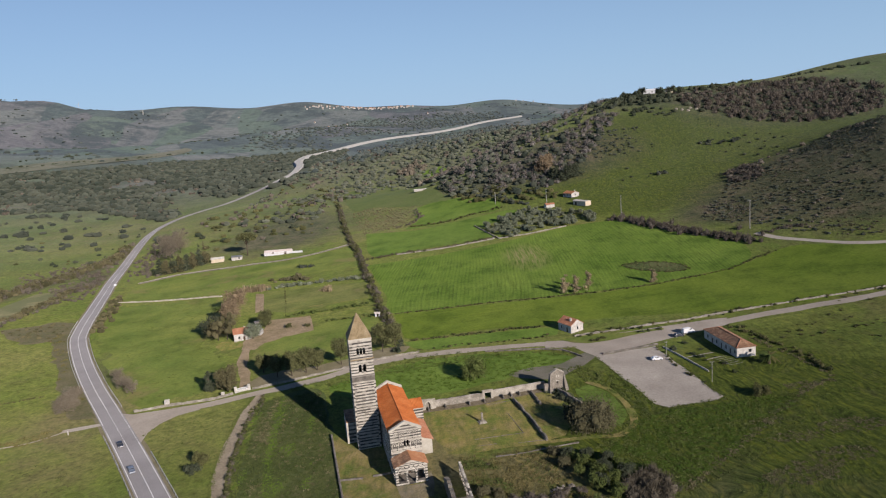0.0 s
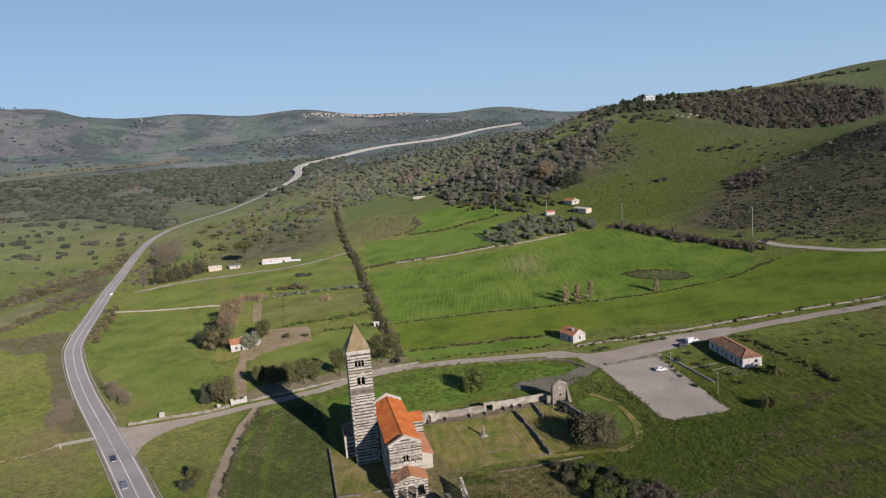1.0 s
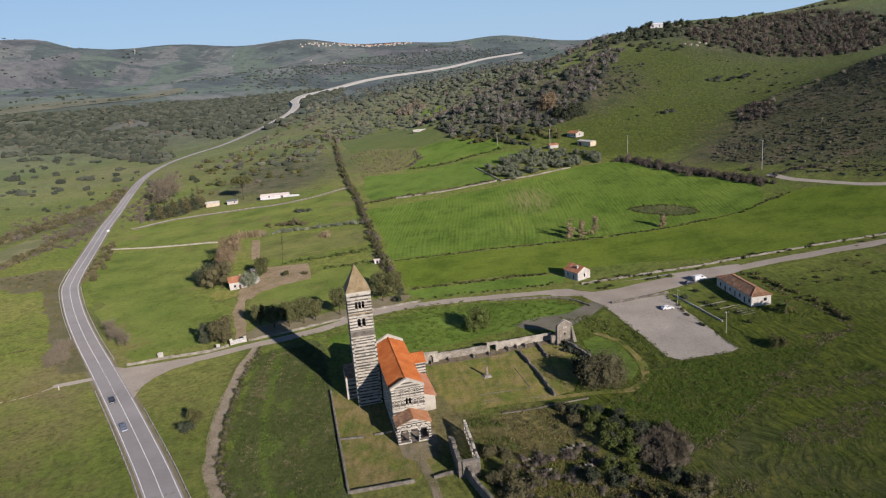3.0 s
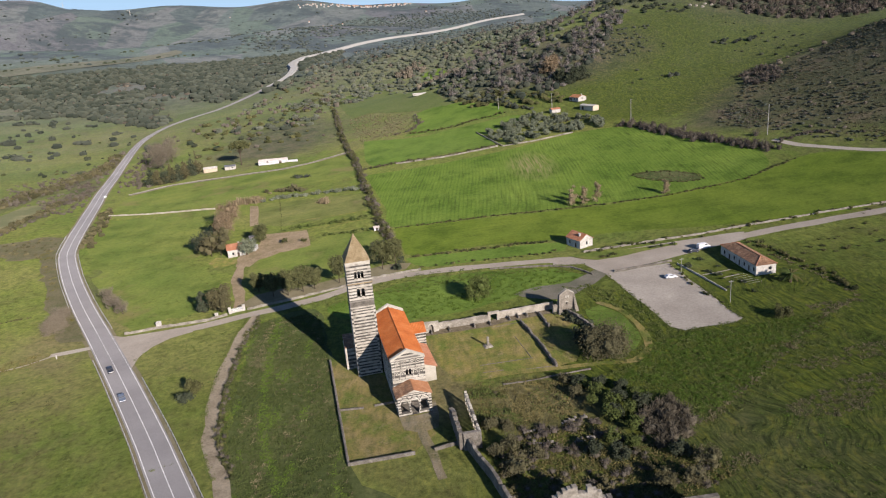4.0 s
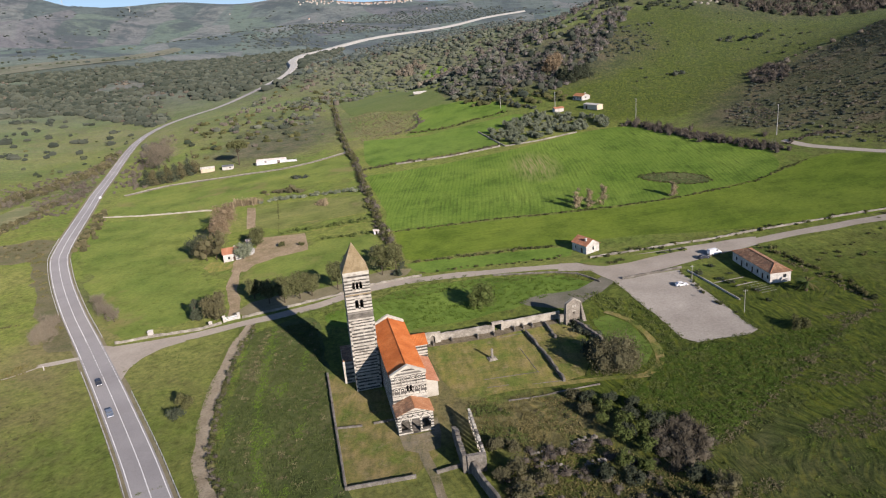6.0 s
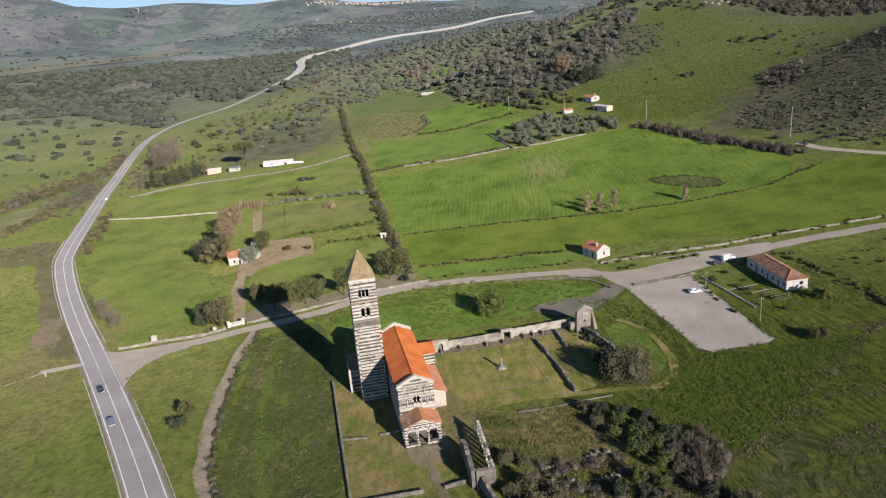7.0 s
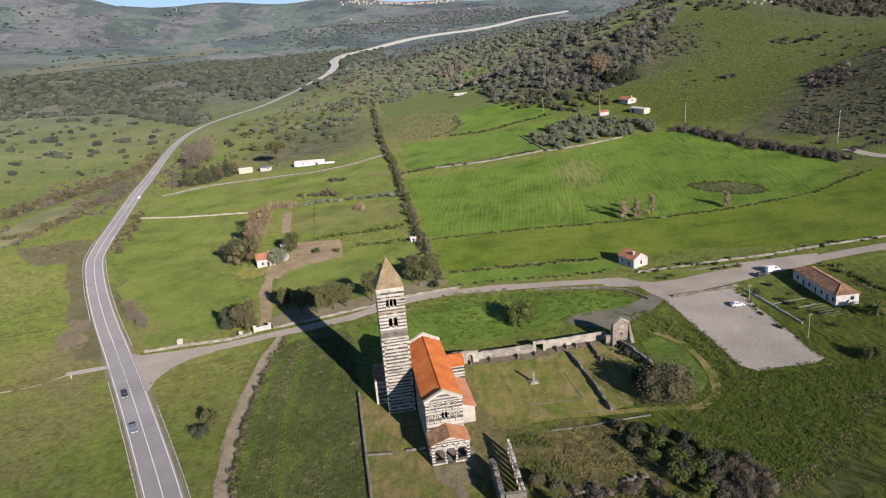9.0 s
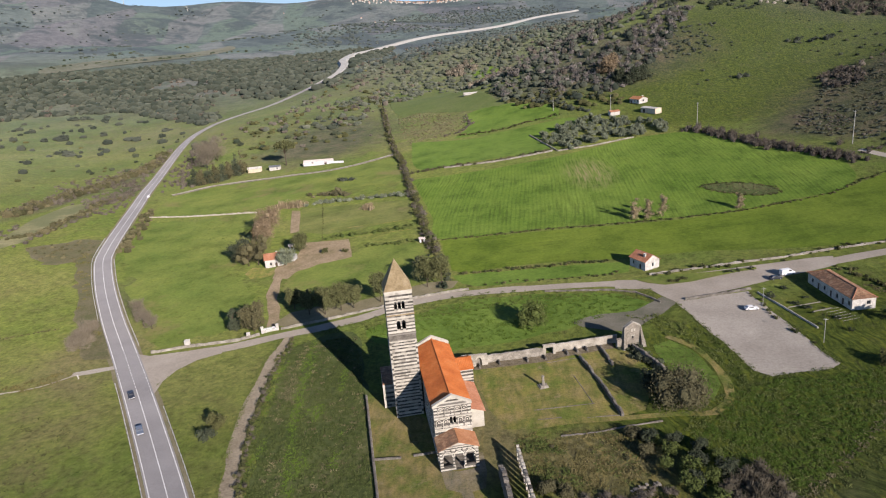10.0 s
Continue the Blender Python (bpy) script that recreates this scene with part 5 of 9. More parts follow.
def basilica():
    c = thing("church", CHURCH, "banded stone basilica with an orange tiled roof and arched porch", "church")
    w, length, eave, ridge = 8.75, 33.6, 12.9, 15.0
    h = w / 2
    slit = [(3.0 + 5.4 * i, 3.5 + 5.4 * i, 8.2, 10.0) for i in range(6)]
    striped_box(c, -h, 0, h, length, -0.5, eave, 11, 0.8, {"F": [(h - 0.75, h + 0.75, 0, 3.6), (h - 0.72, h - 0.08, 8.2, 10.2), (h + 0.08, h + 0.72, 8.2, 10.2)], "L": slit, "R": slit}, 0.5)
    for k, (lo, hi, pale) in enumerate(courses(eave, ridge + 0.1, 21, 0.42, 0.9)):
        for y0, y1 in ((-0.02 * pale, 0.8), (length - 0.8, length)):
            bm = bmesh.new()
            x0, x1 = h * (1 - (lo - eave) / (ridge + 0.15 - eave)), h * (1 - (hi - eave) / (ridge + 0.15 - eave))
            v = [bm.verts.new(q) for q in ((-x0, y0, lo), (x0, y0, lo), (x1, y0, hi), (-x1, y0, hi), (-x0, y1, lo), (x0, y1, lo), (x1, y1, hi), (-x1, y1, hi))]
            for f in ((0, 1, 2, 3), (7, 6, 5, 4), (1, 5, 6, 2), (4, 0, 3, 7), (3, 2, 6, 7), (4, 5, 1, 0)):
                bm.faces.new([v[i] for i in f])
            part("gable_course", bm, WHITE_STONE if pale else DARK_STONE, c)
    # coping on both gables
    for y in (-0.15, length - 0.75):
        for s in (-1, 1):
            bm = bmesh.new()
            q = [(s * (h + 0.25), y, eave - 0.1), (s * (h + 0.25), y, eave + 0.5), (0, y, ridge + 0.75), (0, y, ridge + 0.15)]
            a, b = [bm.verts.new(p) for p in q], [bm.verts.new((p[0], y + 0.95, p[2])) for p in q]
            bm.faces.new(a)
            bm.faces.new(b[::-1])
            for i in range(4):
                bm.faces.new((a[i], b[i], b[(i + 1) % 4], a[(i + 1) % 4]))
            bmesh.ops.recalc_face_normals(bm, faces=bm.faces[:])
            part("coping", bm, WHITE_STONE, c, "pale stone gable coping")
    for s in (-1, 1):
        bm = bmesh.new()
        tile_slope(bm, (s * (h + 0.35), 0.8, eave - 0.3), (0, length - 1.6, 0), (-s * (h + 0.35), 0, ridge - eave + 0.1), 70)
        bmesh.ops.recalc_face_normals(bm, faces=bm.faces[:])
        part("roof", bm, TILE, c, "bright orange clay tile roof slope")
    bm = bmesh.new()
    tube(bm, (0, 0.8, ridge - 0.1), (0, length - 0.8, ridge - 0.1), 0.2, 0.2, 8)
    part("ridge_tile", bm, TILE, c)
    # front: two tiers of blind arches with roundels, twin window
    for tier, z, xs in ((0, 8.0, (-3.35, -1.75, 1.75, 3.35)), (1, 11.1, (-2.75, -1.15, 1.15, 2.75))):
        for x in xs:
            bm = bmesh.new()
            half_ring(bm, x, -0.16, 0.1, z + 1.1, 0.46, 0.62, 10)
            part("blind_arch", bm, WHITE_STONE, c)
            bm = bmesh.new()
            half_ring(bm, x, -0.11, 0.1, z + 1.1, 0.62, 0.8, 10)
            part("arch_moulding", bm, RUBBLE, c)
            for side in (-1, 1):
                for k in range(4):
                    part("pier_stone", boxes((x + side * 0.7 - 0.1, -0.1, z - 0.6 + 0.42 * k, x + side * 0.7 + 0.1, 0.1, z - 0.4 + 0.42 * k)), DARK_STONE, c)
            bm = bmesh.new()
            tube(bm, (x - 0.62, -0.12, z - 0.6), (x - 0.62, -0.12, z + 1.1), 0.07, 0.07, 6)
            part("front_column", bm, WHITE_STONE, c)
            bm = bmesh.new()
            disc(bm, x, -0.1, 0.05, z + 1.0, 0.42)
            bmesh.ops.recalc_face_normals(bm, faces=bm.faces[:])
            part("roundel", bm, DARK_STONE, c)
            bm = bmesh.new()
            disc(bm, x, -0.13, -0.05, z + 1.0, 0.2)
            bmesh.ops.recalc_face_normals(bm, faces=bm.faces[:])
            part("roundel_boss", bm, WHITE_STONE, c)
        part("string_course", boxes((-h - 0.1, -0.2, z - 0.85, h + 0.1, 0.1, z - 0.70)), WHITE_STONE, c)
    for x in (-0.4, 0.4):
        bm = bmesh.new()
        half_ring(bm, x, -0.1, 0.5, 9.85, 0.3, 0.5, 8)
        part("window_arch", bm, WHITE_STONE, c)
    bm = bmesh.new()
    tube(bm, (0, 0.2, 8.2), (0, 0.2, 9.9), 0.1, 0.1)
    part("window_column", bm, WHITE_STONE, c)
    # added near-black sheet behind the front, for the shade inside the windows
    part("inner_wall", boxes((-h + 0.9, 1.6, 0, h - 0.9, 1.8, eave)), OPENING_SHADE, c)
    part("church_door", boxes((-0.8, 0.35, 0, 0.8, 0.5, 3.6)), WOOD, c)
    # corbel frieze under the eaves
    for s in (-1, 1):
        corbel = None
        for i in range(40):
            if corbel is None:
                corbel = part("corbel", boxes((0, 0, 0, 0.18, 0.4, 0.45)), WHITE_STONE, c)
            else:
                twin = new("corbel", corbel.data)
                twin.parent = c
                corbel = twin
            corbel.location = (h if s > 0 else -h - 0.18, 0.6 + 0.8 * i, eave - 0.75)
    # porch
    pw, pd, pe, pr = 4.45, 6.0, 5.4, 7.1
    arches = [(0.75, 2.95, 0.9, 3.9), (3.35, 5.55, 0, 3.9), (5.95, 8.15, 0.9, 3.9)]
    side = [(0.9, 2.9, 0.9, 3.9), (3.3, 5.3, 0.9, 3.9)]
    porch = new("porch")
    porch.parent = c
    porch["label"] = "banded stone porch with round arches on columns"
    striped_box(porch, -pw, -pd, pw, -0.1, -0.5, pe, 31, 0.6, {"F": arches, "L": side, "R": side}, 0.42, faces="FRL")
    for a, b, lo, hi in arches:
        bm = bmesh.new()
        half_ring(bm, -pw + (a + b) / 2, -pd - 0.06, -pd + 0.62, hi - 0.15, 1.0, 1.22, 12)
        part("porch_arch", bm, WHITE_STONE, porch)
        bm = bmesh.new()
        half_ring(bm, -pw + (a + b) / 2, -pd - 0.04, -pd + 0.5, hi - 0.15, 1.22, 1.38, 12)
        part("arch_moulding", bm, DARK_STONE, porch)
    for x in (3.15, 5.75):
        bm = bmesh.new()
        tube(bm, (-pw + x, -pd + 0.3, 0.0), (-pw + x, -pd + 0.3, 3.9), 0.24, 0.2, 10)
        box(bm, -pw + x - 0.35, -pd - 0.02, 3.5, -pw + x + 0.35, -pd + 0.64, 3.9)
        box(bm, -pw + x - 0.35, -pd, 0, -pw + x + 0.35, -pd + 0.6, 0.9)
        part("porch_column", bm, WHITE_STONE, porch)
    bm = bmesh.new()
    gable_tri(bm, -pw, pw, pe, pr - 0.1, -pd, -pd + 0.6)
    part("porch_gable", bm, WHITE_STONE, porch)
    for k, (z, half) in enumerate(((pe + 0.08, pw - 0.75), (pe + 0.62, pw - 2.1))):
        part("gable_course", boxes((-half, -pd - 0.05, z, half, -pd + 0.1, z + 0.26)), DARK_STONE, porch)
    for x in (-3.1, -1.9, -0.65, 0.65, 1.9, 3.1):
        part("frieze_block", boxes((x - 0.2, -pd - 0.07, pe - 0.5, x + 0.2, -pd + 0.1, pe - 0.1)), DARK_STONE, porch)
    for s, mt in ((-1, TILE_OLD), (1, TILE_MID)):
        bm = bmesh.new()
        tile_slope(bm, (s * (pw + 0.3), -pd - 0.25, pe - 0.1), (0, pd + 0.2, 0), (-s * (pw + 0.3), 0, pr - pe + 0.1), 13)
        bmesh.ops.recalc_face_normals(bm, faces=bm.faces[:])
        part("porch_roof", bm, mt, porch, "lichen-browned tile slope" if s < 0 else "faded orange tile slope")
    part("porch_floor", boxes((-pw + 0.6, -pd + 0.6, 0.0, pw - 0.6, -0.1, 0.12)), RUBBLE, porch)
    # lean-to sacristy along the south wall
    sac = new("side_chapel")
    sac.parent = c
    sac["label"] = "pale stone lean-to with a pink tile roof"
    part("wall", boxes((h, 10.0, -0.5, h + 4.7, 10.5, 4.4), (h + 4.2, 10.5, -0.5, h + 4.7, 24.6, 4.4), (h, 24.6, -0.5, h + 4.7, 25.0, 4.4)), WHITE_STONE, sac)
    bm = bmesh.new()
    v = [bm.verts.new(q) for q in ((h, 10.0, 4.4), (h + 4.7, 10.0, 4.4), (h, 10.0, 6.0), (h, 10.5, 4.4), (h + 4.7, 10.5, 4.4), (h, 10.5, 6.0))]
    for f in ((0, 1, 2), (5, 4, 3), (1, 4, 5, 2), (0, 3, 4, 1), (2, 5, 3, 0)):
        bm.faces.new([v[i] for i in f])
    part("wall", bm, WHITE_STONE, sac)
    bm = bmesh.new()
    tile_slope(bm, (h + 5.1, 9.7, 4.3), (0, 15.2, 0), (-5.1, 0, 1.85), 34)
    bmesh.ops.recalc_face_normals(bm, faces=bm.faces[:])
    part("roof", bm, TILE_PINK, sac)
    # transept arms
    for s in (-1, 1):
        arm = new("transept_arm")
        arm.parent = c
        x0, x1 = (h, h + 5.2) if s > 0 else (-h - 5.2, -h)
        striped_box(arm, x0, 25.0, x1, 32.6, -0.5, 8.4, 41 + s, 0.7, {}, 0.5)
        for y0, y1, up in ((24.8, 28.8, 1), (32.8, 28.8, -1)):
            bm = bmesh.new()
            tile_slope(bm, (x0 - 0.25 * (s < 0), y0, 8.35), (x1 - x0 + 0.25, 0, 0), (0, y1 - y0, 1.7), 12)
            bmesh.ops.recalc_face_normals(bm, faces=bm.faces[:])
            part("roof", bm, TILE, arm)
        bm = bmesh.new()
        gable_tri(bm, 25.0, 32.6, 8.4, 9.95, 0, 0.7)
        bm.transform(Matrix.Translation((x1 if s > 0 else x0 + 0.7, 0, 0)) @ Matrix.Rotation(math.pi / 2, 4, "Z"))
        part("arm_gable", bm, WHITE_STONE, arm)
    # three apses at the east end
    for x, r, z in ((0, 3.0, 9.0), (-6.6, 1.8, 6.2), (6.6, 1.8, 6.2)):
        bm = bmesh.new()
        y = length if x == 0 else 32.6
        outline = [(x + r * math.cos(a), y + r * math.sin(a)) for a in [math.pi * i / 14 for i in range(15)]]
        prism(bm, outline, -0.5, z)
        prism(bm, outline, z, z + 1.0, 0.25)
        part("apse", bm, WHITE_STONE, c)
    return c


basilica()


def north_annex():
    a = thing("annex", CHURCH, "low banded stone annex with pale corner quoins beside the tower", "annex")
    striped_box(a, -14.5, 26.6, -10.4, 36.6, -0.5, 6.6, 51, 0.7, {}, 0.6)
    for y0, y1 in ((26.4, 31.6), (36.8, 31.6)):
        bm = bmesh.new()
        tile_slope(bm, (-14.6, y0, 6.55), (4.3, 0, 0), (0, y1 - y0, 0.5), 12)
        bmesh.ops.recalc_face_normals(bm, faces=bm.faces[:])
        part("roof", bm, TILE_OLD, a)
    part("quoin", boxes((-14.65, 26.45, -0.4, -14.05, 27.05, 6.5)), WHITE_STONE, a)


north_annex()


# ---- ruins and walls ----
OLD_STONE = surface("old_wall_stone", (0.20, 0.18, 0.145), (0.32, 0.29, 0.24), (0.50, 0.46, 0.39), 0.4, 2.2, 0.95, 0.7, 0.2, fine_gain=0.5)


def stone_wall(name, points, tall, thick, material, label, seed=0, ragged=0.25, category="wall", sink=0.4):
    """A rough masonry wall along a line, with an uneven top and battered faces."""
    line, run = [], 0.0
    for a, b in zip(points, points[1:]):
        n = max(1, int((Vector(b) - Vector(a)).length / 0.9))
        line += [Vector(a).lerp(Vector(b), k / n) for k in range(n)]
    line.append(Vector(points[-1]))
    side = sides_of(line)
    bm = bmesh.new()
    rows = []
    for i, (c, s) in enumerate(zip(line, side)):
        z = zat(c.x, c.y)
        top = z + tall * (1 + ragged * noise.noise((c.x * 0.5, c.y * 0.5, seed + 0.3)) + 0.5 * ragged * noise.noise((c.x * 1.7, c.y * 1.7, seed + 5.3)))
        w = thick / 2 * (1 + 0.2 * noise.noise((c.x * 0.9, c.y * 0.9, seed)))
        prof = [(-w * 1.15, z - sink), (-w, (z + top) / 2), (-w * 0.92, top - 0.08), (-w * 0.5, top), (w * 0.5, top), (w * 0.92, top - 0.08), (w, (z + top) / 2), (w * 1.15, z - sink)]
        rows.append([bm.verts.new((c.x + s.x * o, c.y + s.y * o, q + 0.05 * noise.noise((c.x * 2, c.y * 2, k)))) for k, (o, q) in enumerate(prof)])
    for a, b in zip(rows, rows[1:]):
        for k in range(7):
            bm.faces.new((a[k], b[k], b[k + 1], a[k + 1]))
    bm.faces.new(rows[0])
    bm.faces.new(rows[-1][::-1])
    bmesh.ops.recalc_face_normals(bm, faces=bm.faces[:])
    return tagged(part(name, bm, material), label, category)


stone_wall("precinct_wall", BACK_WALL_A, 2.4, 0.8, OLD_STONE, "old grey stone precinct wall of the cloister", 1, 0.14)
stone_wall("precinct_wall", BACK_WALL_B, 2.5, 0.8, PALE_RUBBLE, "straight pale stone precinct wall beside the gate", 2, 0.06)
stone_wall("east_wall", EAST_WALL, 2.0, 0.8, RUBBLE, "overgrown grey stone wall by the gatehouse", 3, 0.35)
stone_wall("field_wall", [(x, y - 2.0) for x, y in HEDGE_UP[1:]], 0.9, 0.9, OLD_STONE, "low dry-stone wall under a scrubby hedge", 19, 0.45)
for k, (line, tall) in enumerate(((STUB_A, 1.1), (STUB_B, 0.9))):
    stone_wall("foundation_wall", line, tall, 0.7, RUBBLE, "low ruined foundation wall in the grass", 4 + k, 0.6)
for k, (line, tall) in enumerate(((YARD_W, 0.8), (YARD_W2, 0.45), (YARD_W3, 0.45), (YARD_W4, 0.8))):
    stone_wall("yard_wall", line, tall, 0.6, RUBBLE, "low grey stone wall of the church yard", 10 + k, 0.12)
stone_wall("ruin_wall", LONG_WALL + [(36, -68)], 2.6, 0.9, RUBBLE, "long broken grey wall below the ruins", 16, 0.3)
stone_wall("lane_wall", LANE_WALL, 0.9, 0.6, OLD_STONE, "pale dry stone wall along the lane", 17, 0.35)
stone_wall("lane_wall", LANE_WALL2, 0.8, 0.6, OLD_STONE, "low dry stone wall below the pines", 18, 0.4)
stone_wall("lane_wall", LANE_WALL3, 0.7, 0.6, OLD_STONE, "low stone wall between lane and field", 19, 0.5)
stone_wall("lane_kerb", [(47.1, 77.9), (58, 75.9), (69.5, 73.7), (77.5, 69.8), (81, 64.5), (83.5, 59.6)], 0.6, 0.6, RUBBLE, "low mossy stone wall between lane and grass bank", 24, 0.3)
stone_wall("park_wall", PARK_WALL, 0.8, 0.5, RUBBLE, "low stone wall beside the car park", 20, 0.2)
stone_wall("garden_wall", BARN_WALL, 0.6, 0.4, WHITE_STONE, "low pale wall between car park and garden", 21, 0.2)
stone_wall("field_wall", [(-175, 259.8), (-149, 253.2), (-127, 249.7), (-109, 246.9), (-104, 244.8)], 0.8, 0.7, PALE_RUBBLE, "pale dry stone wall across the meadow", 22, 0.4)
stone_wall("field_wall", [(x + 1.5, y - 2.5) for x, y in FARM_LANE], 0.7, 0.5, RUBBLE, "pale stone wall along the farm lane", 23, 0.3)


for k, line in enumerate(([(35.3, -1.3), (42.2, -0.8), (50.8, -0.1)], [(35.7, -5.9), (41.6, -5.6)], [(47.9, -6.5), (56, -6.5)], [(47.9, 14.9), (50.5, 0)], [(41.5, 23.8), (51.3, 25.7)])):
    stone_wall("foundation_kerb", line, 0.12, 0.26, RUBBLE, "grey kerb of an old foundation in the cloister grass", 30 + k, 0.9)
stone_wall("path_kerb", [(40.4, -13.9), (48.4, -13.4), (57.2, -11.5), (65.3, -10.5)], 0.28, 0.4, RUBBLE, "low broken stone edge below the cloister", 36, 0.7)
for k, (x, y) in enumerate(((22.2, 23.5), (28, 24.7), (36.2, 24.9), (41.4, 25.6), (48.1, 27.4), (51.1, 28.6), (54, 29.0))):
    stone_wall("wall_spur", [(x, y), (x - 0.3, y + 2.4)], 0.9, 0.5, RUBBLE, "short broken spur of an old partition wall", 40 + k, 0.5)
stone_wall("grove_wall", [(68.4, 352.9), (75, 322), (80.7, 295.1), (101.3, 295), (129.9, 300.4)], 0.8, 0.7, OLD_STONE, "old stone wall round the olive grove", 25, 0.3)
stone_wall("stable_wall", [(-80.5, 378), (-71.5, 374.5)], 1.5, 0.6, WHITEWASH, "low whitewashed wall beside the long farm building", 26, 0.05)


def arcade():
    """A stub of the cloister arcade with two round arches, against the church."""
    x, y = 20.6, 25.9
    g = thing("cloister_arcade", pose(x, y, zat(x, y) - 0.3, 0, 0, 10) @ Matrix.Scale(1.2, 4), "ruined wall with two round arches beside the church", "ruin")
    for x0, x1, z0, z1 in ((-3.2, -1.9, 0, 3.5), (-0.5, 0.3, 0, 3.4), (1.7, 3.2, 0, 3.2), (-1.9, -0.5, 2.7, 3.4), (0.3, 1.7, 2.7, 3.3)):
        part("block", boxes((x0, -0.75, z0, x1, -0.1, z1)), PALE_RUBBLE, g)
    for cx in (-1.2, 1.0):
        bm = bmesh.new()
        half_ring(bm, cx, -0.82, -0.05, 2.0, 0.6, 0.85, 10)
        part("arch", bm, WHITE_STONE, g)


arcade()


def cloister_range():
    """The roofless range: a solid inner wall, and an outer wall of banded piers and arches."""
    c = thing("cloister_ruin", pose(26.9, -42.4, 0, 0, 0, 6.0), "roofless ruined cloister range with banded stone piers", "ruin")
    for i in range(15):
        t = 4.6 + 0.7 * noise.noise((i * 0.7, 1.0, 2.0)) - (1.6 if i > 11 else 0) - (0.8 if i in (5, 6) else 0)
        part("wall_block", boxes((-0.5 - 0.04 * (i % 3), i, -0.4, 0.5, i + 0.997, t)), RUBBLE, c)
    for i in range(5):
        t = 4.6 + 0.5 * noise.noise((i * 0.9, 4.0, 2.0))
        part("wall_block", boxes((0.503 + i * 0.86, -0.5 - 0.04 * (i % 2), -0.4, 0.5 + (i + 1) * 0.86, 0.5, t)), RUBBLE, c)
    for i in range(8):
        pier = new("pier")
        pier.parent = c
        y = 0.2 + i * 2.7
        x = 4.1 + 0.02 * i
        for k, (lo, hi, pale) in enumerate(courses(-0.3, 4.4 - 0.15 * (i % 3), 60 + i, 0.5)):
            part("course", boxes((x + 0.15, y + 0.1, lo, x + 0.75, y + 0.8, hi)), WHITE_STONE if pale else DARK_STONE, pier)
        if i < 7:
            bm = bmesh.new()
            half_ring(bm, 0, -0.35, 0.35, 2.9, 0.85, 1.3, 10)
            bm.transform(Matrix.Translation((x + 0.45, y + 1.82, 0)) @ Matrix.Rotation(math.pi / 2, 4, "Z"))
            part("arch", bm, DARK_STONE if i % 2 else WHITE_STONE, c)
    part("floor", boxes((0.5, 0.5, -0.3, 4.1, 20, 0.06)), DIRT, c)


cloister_range()


GATE_STONE = surface("gate_stone", (0.20, 0.175, 0.14), (0.30, 0.265, 0.215), (0.40, 0.36, 0.30), 0.6, 3.0, 0.95, 0.7, 0.2, fine_gain=0.5)


def gatehouse():
    a, b = Vector(PORTAL[0]), Vector(PORTAL[1])
    mid, d = (a + b) / 2, (b - a)
    g = thing("gatehouse_ruin", pose(mid.x, mid.y, zat(mid.x, mid.y) - 0.2, 0, 0, math.degrees(math.atan2(d.y, d.x)) - 3) @ Matrix.Scale(1.14, 4), "tall ruined stone gable with two flared buttresses", "ruin")
    bm = bmesh.new()
    for x0, x1, z0, z1 in ((-2.0, -0.2, 0, 3.9), (0.2, 2.0, 0, 3.9), (-0.2, 0.2, 0, 2.4), (-0.2, 0.2, 3.2, 3.9)):
        box(bm, x0, -0.4, z0, x1, 0.4, z1)
    part("wall", bm, GATE_STONE, g)
    part("lintel", boxes((-0.5, -0.47, 3.2, 0.5, -0.41, 3.45)), WHITE_STONE, g)
    for x in (-0.45, 0.25):
        part("plaque", boxes((x, -0.47, 4.4, x + 0.4, -0.41, 5.1)), WHITE_STONE, g)

    def slab(outline, y0, y1, name, material, y0_of=None):
        bm = bmesh.new()
        f = [bm.verts.new((x, y0 if y0_of is None else y0_of(z), z)) for x, z in outline]
        k = [bm.verts.new((x, y1, z)) for x, z in outline]
        bm.faces.new(f)
        bm.faces.new(k[::-1])
        for i in range(len(outline)):
            j = (i + 1) % len(outline)
            bm.faces.new((f[j], f[i], k[i], k[j]))
        bmesh.ops.recalc_face_normals(bm, faces=bm.faces[:])
        part(name, bm, material, g)

    slab([(-2.0, 3.9), (2.0, 3.9), (2.0, 5.6), (1.2, 6.1), (0.2, 6.7), (-0.3, 6.6), (-1.3, 6.0), (-2.0, 5.5)], -0.4, 0.4, "gable", GATE_STONE)
    slab([(-2.15, 5.5), (-1.3, 6.05), (-0.3, 6.65), (0.2, 6.75), (1.2, 6.15), (2.15, 5.6), (2.15, 5.9), (1.2, 6.45), (0.2, 7.05), (-0.3, 6.95), (-1.3, 6.35), (-2.15, 5.8)], -0.55, 0.5, "coping", PALE_RUBBLE)
    for s in (-1, 1):
        slab([(2.0 * s, 0), (3.2 * s, 0), (2.45 * s, 4.6), (2.3 * s, 5.7), (2.0 * s, 5.7)], -1.9, 0.45, "buttress", GATE_STONE, lambda z: -1.9 + 0.27 * z)
    part("stump", boxes((-4.3, -0.5, 0, -3.0, 0.5, 2.7)), GATE_STONE, g)


gatehouse()


